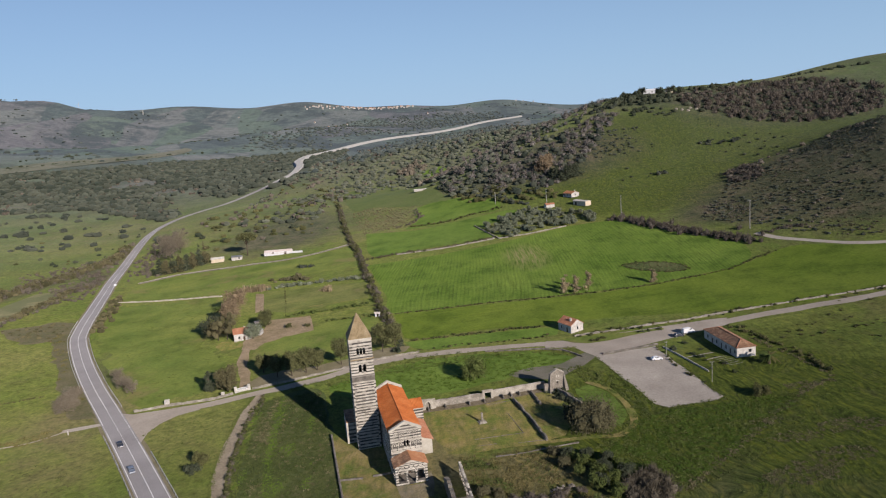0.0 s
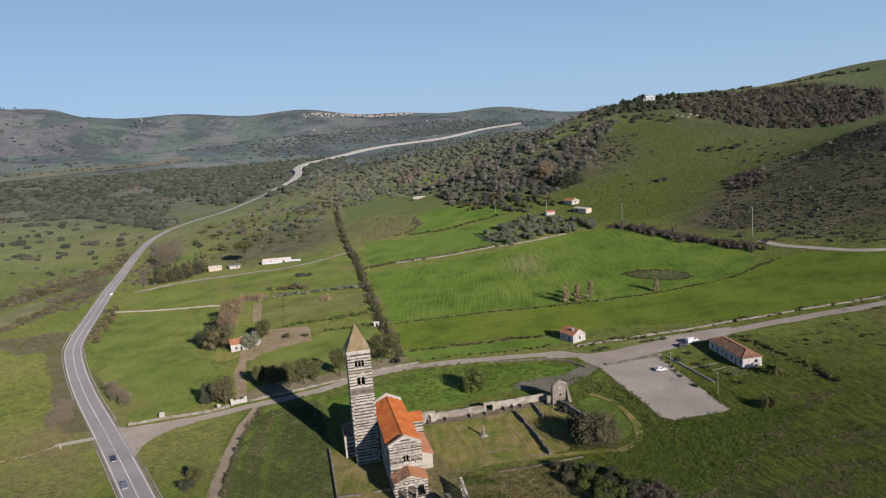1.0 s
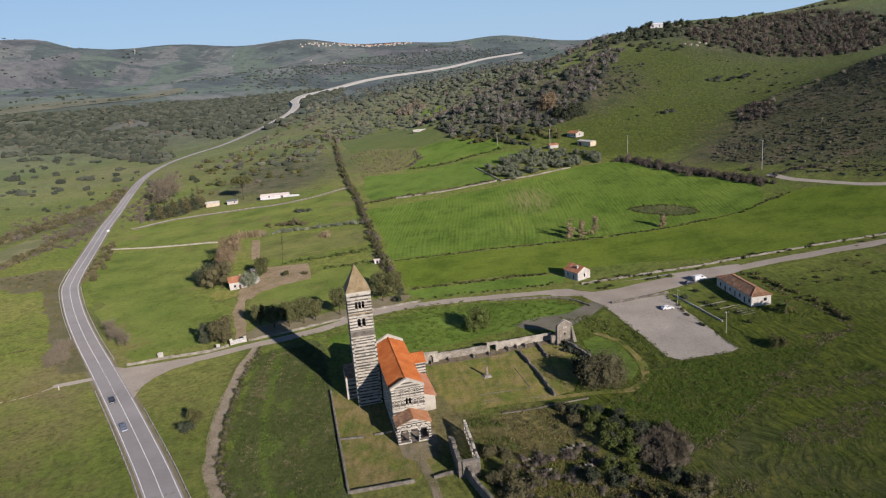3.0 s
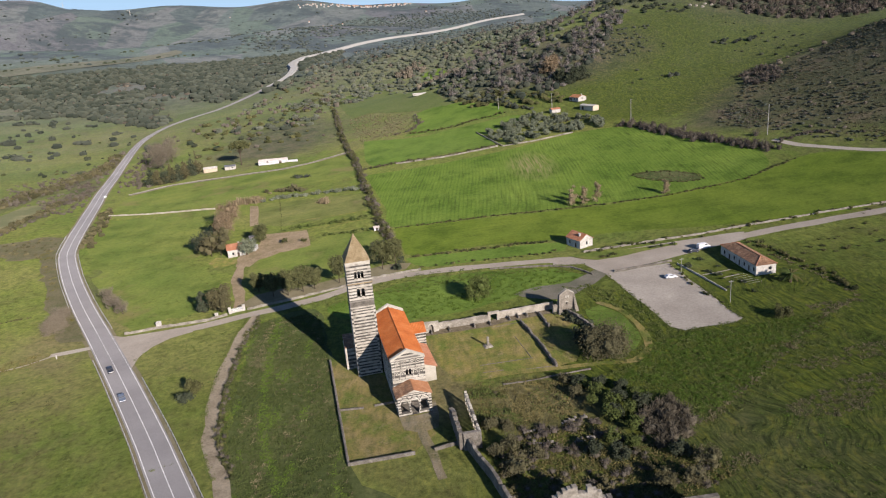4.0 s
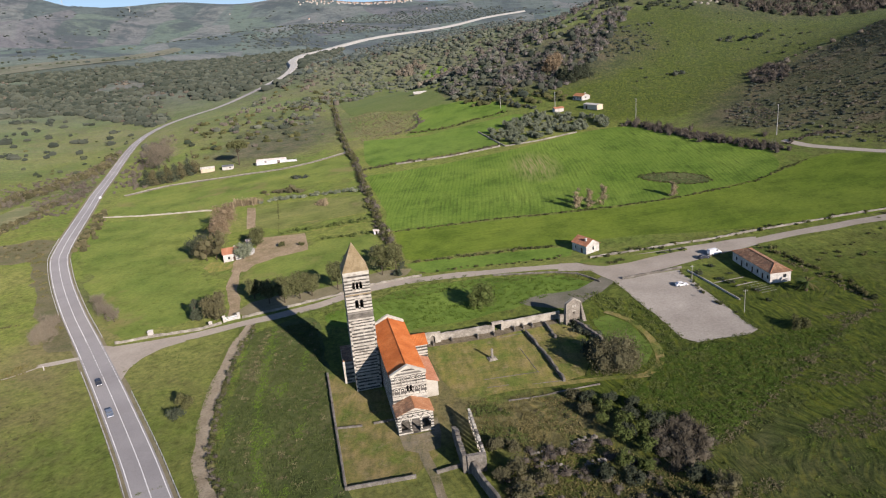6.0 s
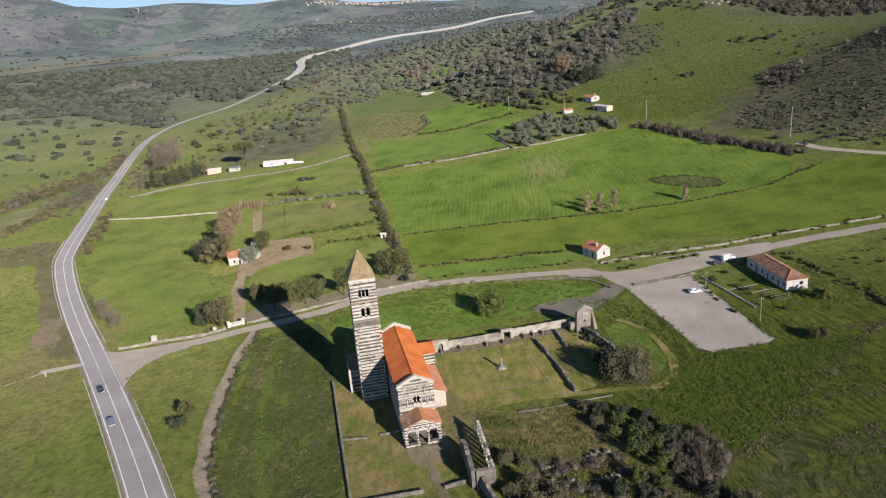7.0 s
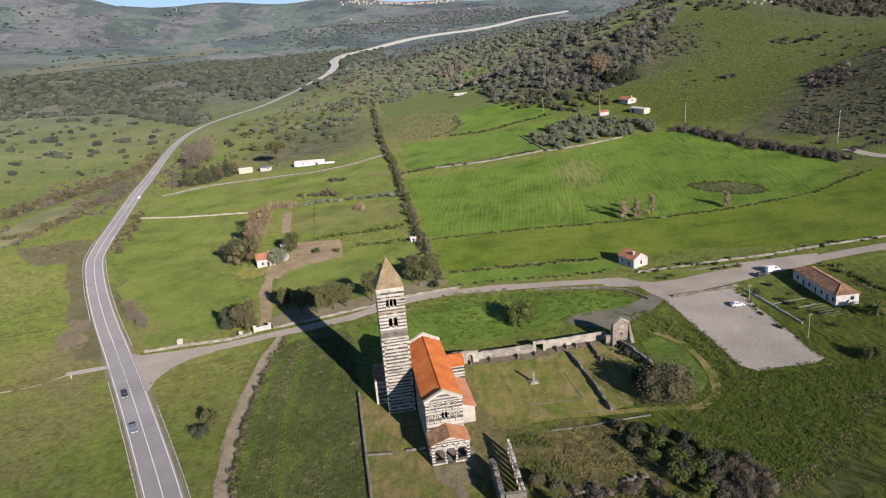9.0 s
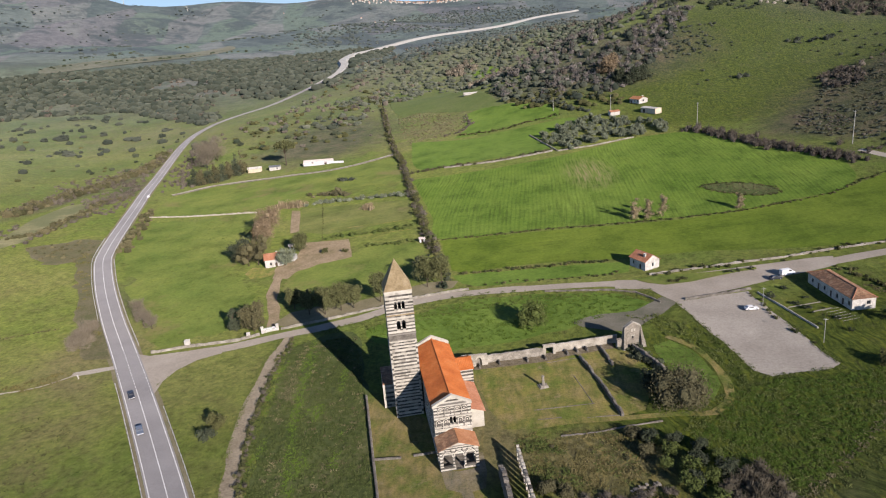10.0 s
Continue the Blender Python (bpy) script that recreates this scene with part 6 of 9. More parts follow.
def gate_arch():
    x, y = 42.8, 29.3
    g = thing("garden_gateway", pose(x, y, zat(x, y) - 0.2, 0, 0, 10), "small stone gateway in the precinct wall", "gateway")
    part("jamb", boxes((-1.9, -0.5, 0, -1.1, 0.5, 3.3)), PALE_RUBBLE, g)
    part("jamb", boxes((1.1, -0.5, 0, 1.9, 0.5, 3.3)), PALE_RUBBLE, g)
    part("lintel", boxes((-1.9, -0.45, 2.6, 1.9, 0.45, 3.4)), PALE_RUBBLE, g)


gate_arch()


def monument():
    x, y = MONUMENT[0]
    m = thing("monument", pose(x, y, zat(x, y), 0, 0, 12), "small weathered stone monument on a stepped plinth", "monument")
    part("plinth", boxes((-1.3, -1.3, -0.2, 1.3, 1.3, 0.2), (-0.9, -0.9, 0.2, 0.9, 0.9, 0.5)), OLD_STONE, m)
    bm = bmesh.new()
    prism(bm, [(0.45 * math.cos(i * math.pi / 4), 0.45 * math.sin(i * math.pi / 4)) for i in range(8)], 0.55, 3.0, 0.7)
    prism(bm, [(0.5 * math.cos(i * math.pi / 4), 0.5 * math.sin(i * math.pi / 4)) for i in range(8)], 3.0, 3.4, 0.4)
    part("shaft", bm, OLD_STONE, m)


monument()


# ---- houses ----
def house(name, x, y, turn, w, d, eave, ridge, wall, roof, label, doors=(), windows=(), chimney=None, category="house", over=0.35, side_windows=(), rows=None, hip=0.0):
    """A gabled house: front along local x, ridge along x; openings are (x, z, width, height) on the front."""
    h = thing(name, pose(x, y, zat(x, y) - 0.15, 0, 0, turn), label, category)
    t = 0.35
    holes = [(a - b / 2 + w / 2, a + b / 2 + w / 2, z, z + q) for a, z, b, q in list(doors) + list(windows)]
    zs = sorted({0.0, eave, *[v for q in holes for v in q[2:]]})
    bm = bmesh.new()
    for z0, z1 in zip(zs, zs[1:]):
        for a, b in spans(w, z0, z1, holes):
            box(bm, a - w / 2, -d / 2, z0, b - w / 2, -d / 2 + t, z1)
    part("wall", bm, wall, h)
    part("wall", boxes((-w / 2, d / 2 - t, 0, w / 2, d / 2, eave)), wall, h)
    for s in (-1, 1):
        sh = [(a - b / 2 + d / 2, a + b / 2 + d / 2, z, z + q) for a, z, b, q in side_windows] if s > 0 else []
        zs2 = sorted({0.0, eave, *[v for q in sh for v in q[2:]]})
        bm = bmesh.new()
        xa, xb = (w / 2 - t, w / 2) if s > 0 else (-w / 2, -w / 2 + t)
        for z0, z1 in zip(zs2, zs2[1:]):
            for a, b in spans(d, z0, z1, sh):
                box(bm, xa, max(a - d / 2, -d / 2 + t), z0, xb, min(b - d / 2, d / 2 - t), z1)
        if hip:
            part("wall", bm, wall, h)
            continue
        g = bmesh.new()
        gable_tri(g, -d / 2, d / 2, eave, ridge - 0.05, 0, t)
        g.transform(Matrix.Translation((xb, 0, 0)) @ Matrix.Rotation(math.pi / 2, 4, "Z"))
        tmp = bpy.data.meshes.new("gable")
        g.to_mesh(tmp)
        g.free()
        bm.from_mesh(tmp)
        bpy.data.meshes.remove(tmp)
        part("wall", bm, wall, h)
    for a, z, b, q in doors:
        part("door", boxes((a - b / 2, -d / 2 + 0.15, z, a + b / 2, -d / 2 + 0.22, z + q)), WOOD, h)
    for a, z, b, q in windows:
        wd = part("window", boxes((a - b / 2, -d / 2 + 0.18, z, a - b / 2 + 0.08, -d / 2 + 0.26, z + q), (a + b / 2 - 0.08, -d / 2 + 0.18, z, a + b / 2, -d / 2 + 0.26, z + q), (a - 0.04, -d / 2 + 0.18, z, a + 0.04, -d / 2 + 0.26, z + q)), WOOD, h)
        part("pane", boxes((a - b / 2, -d / 2 + 0.21, z, a + b / 2, -d / 2 + 0.23, z + q)), GLASS, wd)
        part("sill", boxes((a - b / 2 - 0.1, -d / 2 - 0.1, z - 0.1, a + b / 2 + 0.1, -d / 2 + 0.1, z - 0.004)), wall, h)
    for a, z, b, q in side_windows:
        part("window", boxes((w / 2 - 0.2, a - b / 2, z, w / 2 - 0.15, a + b / 2, z + q)), GLASS, h)
    if hip:
        x, y, z = w / 2 + over, d / 2 + over, eave - 0.1
        low = [(-x, -y, z), (x, -y, z), (x, y, z), (-x, y, z)]
        a, b = (-x + hip, 0, ridge), (x - hip, 0, ridge)
        for f in ((low[0], low[1], b, a), (low[2], low[3], a, b), (low[1], low[2], b), (low[3], low[0], a)):
            bm = bmesh.new()
            u = [bm.verts.new(q) for q in f]
            v = [bm.verts.new((q[0], q[1], q[2] - 0.12)) for q in f]
            bm.faces.new(u)
            bm.faces.new(v[::-1])
            for i in range(len(f)):
                j = (i + 1) % len(f)
                bm.faces.new((u[j], u[i], v[i], v[j]))
            bmesh.ops.recalc_face_normals(bm, faces=bm.faces[:])
            part("roof", bm, roof, h)
        for p, q in ((low[0], a), (low[3], a), (low[1], b), (low[2], b), (a, b)):
            bm = bmesh.new()
            tube(bm, p, q, 0.14, 0.14, 6)
            part("ridge_tile", bm, TILE_PINK, h)
    for s in () if hip else (-1, 1):
        bm = bmesh.new()
        tile_slope(bm, (-w / 2 - over, s * (d / 2 + over), eave - 0.12), (w + 2 * over, 0, 0), (0, -s * (d / 2 + over), ridge - eave + 0.12), rows or int(w * 2.4), 0.1, 0.05)
        bmesh.ops.recalc_face_normals(bm, faces=bm.faces[:])
        part("roof", bm, roof, h)
    if chimney:
        cx, cy, top = chimney
        part("chimney", boxes((cx - 0.35, cy - 0.35, eave, cx + 0.35, cy + 0.35, top), (cx - 0.45, cy - 0.45, top, cx + 0.45, cy + 0.45, top + 0.15)), wall, h)
    return h


house("cottage", 86.5, 94.0, -62, 8.4, 6.8, 3.5, 5.7, PLASTER, TILE_PINK, "small white roadside cottage with a pinkish tile roof", doors=[(1.5, 0.1, 1.0, 2.1)], windows=[(-2.2, 1.2, 0.9, 1.3)], chimney=(2.0, -1.6, 5.8), side_windows=[(0.3, 1.2, 0.9, 1.4)])
house("farmhouse", -68.0, 143.5, 15, 8.2, 7.0, 3.8, 5.8, PLASTER, TILE_PINK, "small white farmhouse with an orange tile roof under trees", doors=[(0.8, 0.1, 1.0, 2.1)], windows=[(-1.6, 1.2, 0.9, 1.2)], chimney=(1.5, 0.5, 6.0))
house("shed", -61.5, 147.5, -10, 5.0, 4.0, 2.4, 3.2, CONCRETE, METAL, "grey metal-roofed farm shed beside the farmhouse", doors=[(0, 0.1, 1.6, 2.0)], category="shed")
barn_turn = math.degrees(math.atan2(BARN[0][1] - BARN[1][1], BARN[0][0] - BARN[1][0]))
house("long_house", 139.0, 54.0, barn_turn - 180, 24.5, 7.4, 3.9, 5.6, PLASTER, TILE_OLD, "long low white house with a weathered brown tile roof",
      doors=[(-6.0, 0.1, 1.1, 2.2), (1.0, 0.1, 1.1, 2.2), (7.5, 0.1, 1.1, 2.2)], windows=[(-9.5, 1.0, 1.2, 1.5), (-2.6, 1.0, 1.2, 1.5), (4.4, 1.0, 1.2, 1.5), (10.6, 1.0, 1.2, 1.5)], side_windows=[(1.5, 1.6, 1.2, 1.2)], hip=4.2)
house("white_stable", -92.0, 382.0, 2, 22.0, 9.0, 1.9, 3.7, WHITEWASH, TILE_PALE, "long white farm building with a faded pink roof", doors=[(6, 0.1, 2.0, 2.4)], windows=[(-4, 1.4, 1.5, 1.2)], category="stable")
house("shed", -142.5, 383.5, 8, 10, 6, 3.0, 4.0, CREAM, PLASTER, "cream farm shed behind dark cypresses", category="shed")
house("shed", -126.3, 382.0, 5, 8, 5, 2.8, 3.6, PLASTER, METAL, "small white farm shed with a grey roof", windows=[(2, 1.2, 1.2, 1.0)], category="shed")
house("field_store", -0.8, 152.0, 10, 2.4, 2.4, 1.8, 2.2, WHITEWASH, TILE_PALE, "tiny white field store against the tall hedge", doors=[(0, 0.1, 0.9, 1.8)], category="hut")
house("well_house", -64.9, 165.0, 20, 2.4, 2.4, 1.9, 2.6, WHITEWASH, TILE_PALE, "small white well house behind the farmhouse", doors=[(0, 0.1, 0.9, 1.5)], category="hut")
house("red_roof_house", 153.0, 384.0, -60, 10.0, 8.4, 3.2, 4.8, PLASTER, TILE_MID, "white house with a red tile roof below the hill", doors=[(-3, 0.1, 1.2, 2.2)], windows=[(-4.2, 1.2, 1.0, 1.4), (0.5, 1.2, 1.1, 1.4), (3.4, 1.2, 1.1, 1.4)], side_windows=[(0, 1.4, 1.2, 1.3)], chimney=(3, 1, 5.4))
house("cream_shed", 155.0, 355.0, -60, 14.0, 6.0, 3.6, 4.2, CREAM, CONCRETE, "cream rendered farm building in front of a red-roofed house", doors=[(-4, 0.1, 2.2, 2.6)], category="shed")
house("white_shed", 131.0, 366.0, 10, 7.0, 5.0, 2.8, 3.6, PLASTER, TILE_PINK, "small white farm building at the olive grove", category="shed")
house("hay_barn", *FARHUT[0], 4, 13.0, 5.0, 1.7, 2.3, PLASTER, PLASTER, "long white barn in the valley fields", category="barn")
house("field_hut", *FARHUT[1], 8, 7.0, 5.0, 4.0, 5.0, PLASTER, CONCRETE, "pale hut beside the valley woods", category="hut")
house("hill_house", 293.0, 600.0, -20, 13.0, 7.5, 3.8, 5.2, WHITEWASH, WHITEWASH, "white house on the wooded hilltop", windows=[(-3.6, 1.2, 1.2, 1.3), (3, 1.2, 1.2, 1.3)])
house("hill_shed", 311.0, 590.0, -20, 9.0, 6.0, 3.6, 4.6, CREAM, TILE_OLD, "small cream shed beside the hilltop house", category="shed")


def gateway():
    (ax, ay), (bx, by) = GATE
    g = thing("entrance_gate", pose((ax + bx) / 2, (ay + by) / 2, zat(ax, ay) - 0.1, 0, 0, math.degrees(math.atan2(by - ay, bx - ax))), "white plastered entrance gateway to the farm", "gate")
    for x in (-2.6, 2.6):
        part("gate_pier", boxes((x - 0.45, -0.4, -0.2, x + 0.45, 0.4, 2.3), (x - 0.55, -0.5, 2.3, x + 0.55, 0.5, 2.5)), PLASTER, g)
    part("gate_wall", boxes((-2.15, -0.15, -0.2, 2.15, 0.1, 0.8)), PLASTER, g)
    leaf = part("gate_leaf", boxes(*[(-2.1 + 0.2 * i, -0.03, 0.8, -2.0 + 0.2 * i, 0.03, 1.9) for i in range(21)], (-2.15, -0.04, 0.85, 2.15, 0.04, 0.95), (-2.15, -0.04, 1.45, 2.15, 0.04, 1.55)), CAR_WHITE, g)
    return leaf


gateway()


def box_post(x, y, w, tall, material, label, name="gate_post"):
    p = thing(name, pose(x, y, zat(x, y) - 0.1), label, "post")
    part("shaft", boxes((-w / 2, -w / 2, 0, w / 2, w / 2, tall)), material, p)
    part("cap", boxes((-w / 2 - 0.1, -w / 2 - 0.1, tall, w / 2 + 0.1, w / 2 + 0.1, tall + 0.15)), material, p)


box_post(WALLPOST[0][0], WALLPOST[0][1] + 1, 1.5, 1.7, PLASTER, "white plastered meter cabinet in the lane wall", "meter_cabinet")
box_post(-57.2, 62.4, 1.0, 1.6, PLASTER, "white gate pier in the stone wall")
box_post(-107.0, 41.0, 0.25, 1.4, PLASTER, "white roadside marker post", "marker_post")


def pole(x, y, tall, r=0.14, material=None):
    p = thing("utility_pole", pose(x, y, zat(x, y) - 0.3), "slender grey concrete utility pole with insulators", "pole", "utility poles")
    bm = bmesh.new()
    tube(bm, (0, 0, 0), (0, 0, tall), r, r * 0.6, 8)
    part("shaft", bm, material or CONCRETE, p)
    bm = bmesh.new()
    tube(bm, (-0.7, 0, tall - 0.5), (0.7, 0, tall - 0.5), 0.05, 0.05, 6)
    for q in (-0.6, 0, 0.6):
        tube(bm, (q, 0, tall - 0.5), (q, 0, tall - 0.2), 0.05, 0.04, 6)
    part("crossarm", bm, METAL, p)
    return Vector((x, y, zat(x, y) - 0.3 + tall - 0.3))


POLE_TALL = (15.5, 17.5, 6.5, 8.0, 11.0, 13.0)
tops = [pole(x, y, h, 0.26 if h > 10 else 0.11) for (x, y), h in zip(POLES, POLE_TALL)]


def wire(a, b, sag=1.2):
    bm = bmesh.new()
    pts = [a.lerp(b, k / 16) - Vector((0, 0, sag * 4 * (k / 16) * (1 - k / 16))) for k in range(17)]
    for p, q in zip(pts, pts[1:]):
        tube(bm, p, q, 0.012, 0.012, 4)
    tagged(part("overhead_wire", bm, RUBBER), "thin dark overhead wire between poles", "wire")


wire(tops[2], tops[3])
wire(tops[5], tops[0], 2.0)
wire(tops[0], tops[1], 2.0)


# ---- vehicles ----
def car(x, y, turn, paint, label, length=4.2, wide=1.75, tall=1.45, van=False, lift=0.1):
    c = thing("van" if van else "car", pose(x, y, zat(x, y) + lift, 0, 0, turn), label, "van" if van else "car")
    L, w = length / 2, wide / 2
    if van:
        side = [(-L, 0.35), (-L, tall * 0.93), (-L + 0.25, tall), (L * 0.35, tall), (L * 0.72, tall * 0.6), (L * 0.97, tall * 0.5), (L, 0.35)]
    else:
        side = [(-L, 0.3), (-L, 0.85), (-L * 0.86, 0.95), (-L * 0.62, tall * 0.96), (-L * 0.3, tall), (L * 0.15, tall * 0.97), (L * 0.5, 0.92), (L * 0.93, 0.78), (L, 0.6), (L, 0.3)]
    bm = bmesh.new()
    a = [bm.verts.new((px, -w + (0.14 if pz > 1.0 else 0), pz)) for px, pz in side]
    b = [bm.verts.new((px, w - (0.14 if pz > 1.0 else 0), pz)) for px, pz in side]
    bm.faces.new(a)
    bm.faces.new(b[::-1])
    for i in range(len(side)):
        j = (i + 1) % len(side)
        bm.faces.new((a[j], a[i], b[i], b[j]))
    bmesh.ops.recalc_face_normals(bm, faces=bm.faces[:])
    bmesh.ops.bevel(bm, geom=bm.edges[:], offset=0.05, segments=1, affect="EDGES")
    part("body", bm, paint, c)
    part("windscreen", boxes((L * 0.3, -w * 0.7, tall * 0.74, L * 0.36, w * 0.7, tall * 0.9)), GLASS, c)
    for s in (-1, 1):
        part("side_window", boxes((-L * 0.55 if not van else L * 0.05, s * (w - 0.09) - 0.03, tall * 0.68, L * 0.18 if not van else L * 0.4, s * (w - 0.09) + 0.03, tall * 0.9)), GLASS, c)
        part("headlight", boxes((L - 0.05, s * w * 0.7 - 0.18, 0.58, L + 0.03, s * w * 0.7 + 0.18, 0.72)), PAINT, c)
        for q in (-0.62, 0.62):
            bm = bmesh.new()
            tube(bm, (q * L, s * w - 0.1 * s - 0.1, 0.32), (q * L, s * w - 0.1 * s + 0.1, 0.32), 0.32, 0.32, 14)
            wheel = part("wheel", bm, RUBBER, c)
            bm = bmesh.new()
            tube(bm, (q * L, s * (w + 0.01) - 0.02, 0.32), (q * L, s * (w + 0.01) + 0.02, 0.32), 0.19, 0.19, 10)
            part("rim", bm, METAL, wheel)
    return c


car(CAR_PARK[0][0], CAR_PARK[0][1], 3, CAR_WHITE, "white hatchback parked on the gravel", lift=0.06)
car(VAN[0][0], VAN[0][1], 12, CAR_WHITE, "white van parked beside the lane", 5.2, 1.95, 2.2, True, 0.08)
car(125.5, 70.6, 8, CAR_DARK_PAINT, "dark car parked beside the white van", lift=0.08)
road_dir = math.degrees(math.atan2(MAIN_ROAD[0][1] - MAIN_ROAD[2][1], MAIN_ROAD[0][0] - MAIN_ROAD[2][0]))
car(*DRIVING[0], road_dir, CAR_DARK_PAINT, "dark hatchback driving on the road")
car(*DRIVING[1], road_dir, CAR_BLUE, "grey-blue saloon driving on the road", 4.5)
car(*FAR_CAR[0], 108, CAR_WHITE, "pale car on the distant road")



def trellis(x, y, turn):
    """Rows of thin wires on short posts in the garden of the long house."""
    t = thing("trellis", pose(x, y, zat(x, y), 0, 0, turn), "low garden trellis of thin pale bars on posts", "trellis")
    for i in range(6):
        py = -4.2 + 1.7 * i
        part("bar", boxes((-2.9, py - 0.025, 1.1, 2.9, py + 0.025, 1.14)), CONCRETE, t)
        for px in (-2.8, 2.7):
            part("post", boxes((px, py - 0.03, -0.2, px + 0.06, py + 0.03, 1.1)), WOOD, t)


trellis(131.3, 37.8, 15)


def ruin_bits():
    rng = random.Random(31)
    for (x0, y0), (x1, y1) in (((52.1, -35.8), (58.6, -34.3)), ((41.7, -38.4), (47.2, -37.5)), ((53.1, -44.3), (58.5, -43.5)), ((43.5, -43.0), (48.5, -43.4))):
        w = thing("wall_stub", pose((x0 + x1) / 2, (y0 + y1) / 2, zat((x0 + x1) / 2, (y0 + y1) / 2) - 0.3, 0, 0, math.degrees(math.atan2(y1 - y0, x1 - x0))), "broken pale stone wall footing in the thicket", "ruin")
        size = math.hypot(x1 - x0, y1 - y0)
        n = int(size / 0.8)
        for k in range(n):
            for r in range(3):
                if r < 1 or rng.random() < 0.75 - 0.25 * r:
                    c = -size / 2 + 0.8 * k + 0.4 * (r % 2) + rng.uniform(-0.15, 0.15)
                    part("stone", boxes((c, -0.45 + rng.uniform(0, 0.3), 0.42 * r, c + rng.uniform(0.35, 0.78), rng.uniform(0.2, 0.5), 0.42 * r + rng.uniform(0.25, 0.5))), OLD_STONE if rng.random() < 0.5 else RUBBLE, w)


ruin_bits()


def chapel_ruin():
    """A tall broken wall with a rounded top, below the thicket."""
    x, y = 48.0, -69.8
    w = thing("ruined_wall", pose(x, y, zat(x, y) - 0.4, 0, 0, 4), "tall broken pale stone wall with a gap in its top", "ruin")
    rng = random.Random(77)
    for i in range(12):
        f = (i - 5.5) / 5.5
        top = 7.7 - 3.2 * abs(f) ** 2.5 - (1.6 if i in (6, 7) else 0)
        part("wall_stone", boxes((i - 6.0, -0.55, 0, i - 4.995, 0.55 + rng.uniform(0, 0.1), top + rng.uniform(-0.2, 0.2))), OLD_STONE, w)
    # unseen walls added only to cast shade over the thicket
    part("side_wall", boxes((6.02, -7.0, 0, 7.0, 0.4, 4.6)), RUBBLE, w)
    part("side_wall", boxes((7.02, -7.0, 0, 26.0, -6.0, 6.2)), RUBBLE, w)


chapel_ruin()


# ---- plants ----
def cube_ball():
    """A ball of 24 quads."""
    bm = bmesh.new()
    bmesh.ops.create_cube(bm, size=2.0)
    bmesh.ops.subdivide_edges(bm, edges=bm.edges[:], cuts=1, use_grid_fill=True)
    v = np.array([tuple(q.co.normalized()) for q in bm.verts])
    f = np.array([[q.index for q in p.verts] for p in bm.faces])
    bm.free()
    return v, f


BALL_V, BALL_F = cube_ball()
BOX_V = np.array(list(itertools.product((-0.7, 0.7), repeat=3)))
BOX_F = np.array([(0, 1, 3, 2), (4, 6, 7, 5), (0, 4, 5, 1), (2, 3, 7, 6), (0, 2, 6, 4), (1, 5, 7, 3)])


def tuft(seed, n, size=0.2, lumps=6, core=0.6, upright=0.8, low=-0.15, balls=3, loose=0.45):
    """A unit crown: lobes covered in small leaf clumps, round a few dark inner balls."""
    rng = np.random.RandomState(seed)
    cen = rng.normal(0, 0.42, (lumps, 3)) * (1, 1, 0.75 * upright)
    cen[:, 2] = cen[:, 2] * 0.8 + 0.45
    rad = rng.uniform(0.34, 0.56, lumps)
    v, f, k = [], [], 0
    if balls == 1:
        cen[0], rad[0] = (0, 0, 0.35), 1.0
    if balls == 0:
        v.append(BOX_V * 0.74 * (1, 1, upright) * rng.uniform(0.7, 1.2, BOX_V.shape) + (0, 0, 0.3))
        f.append(BOX_F)
        k = len(BOX_V)
    for c, r in zip(cen[:max(balls, 0)], rad[:max(balls, 0)]):
        v.append(BALL_V * r * core * (1, 1, upright) * rng.uniform(0.85, 1.15, BALL_V.shape) + c)
        f.append(BALL_F + k)
        k += len(BALL_V)
    pick = rng.randint(0, lumps, n)
    d = rng.normal(size=(n, 3))
    d /= np.linalg.norm(d, axis=1, keepdims=True)
    d[:, 2] = np.where(d[:, 2] < -0.4, -d[:, 2], d[:, 2])
    pos = cen[pick] + d * (rad[pick] * rng.uniform(0.75, 1.12, n))[:, None] * (1, 1, upright)
    nrm = d + rng.normal(0, loose, (n, 3))
    nrm /= np.linalg.norm(nrm, axis=1, keepdims=True)
    a = np.cross(nrm, rng.normal(size=(n, 3)))
    a /= np.linalg.norm(a, axis=1, keepdims=True)
    b = np.cross(nrm, a)
    s = size * rng.uniform(0.6, 1.4, (n, 1))
    s2 = s * rng.uniform(0.5, 1.0, (n, 1))
    quad = np.stack([pos - a * s, pos - b * s2 + nrm * s * 0.25, pos + a * s, pos + b * s2 - nrm * s * 0.1], 1).reshape(-1, 3)
    v.append(quad)
    f.append(np.arange(n * 4).reshape(n, 4) + k)
    v, f = np.concatenate(v), np.concatenate(f)
    v[:, 2] = np.maximum(v[:, 2], low)
    return v, f


FINE = [tuft(100 + i, 230, 0.11, 9) for i in range(5)]
COARSE = [tuft(200 + i, 56, 0.17, 7, 0.80, balls=1, loose=0.3) for i in range(8)]


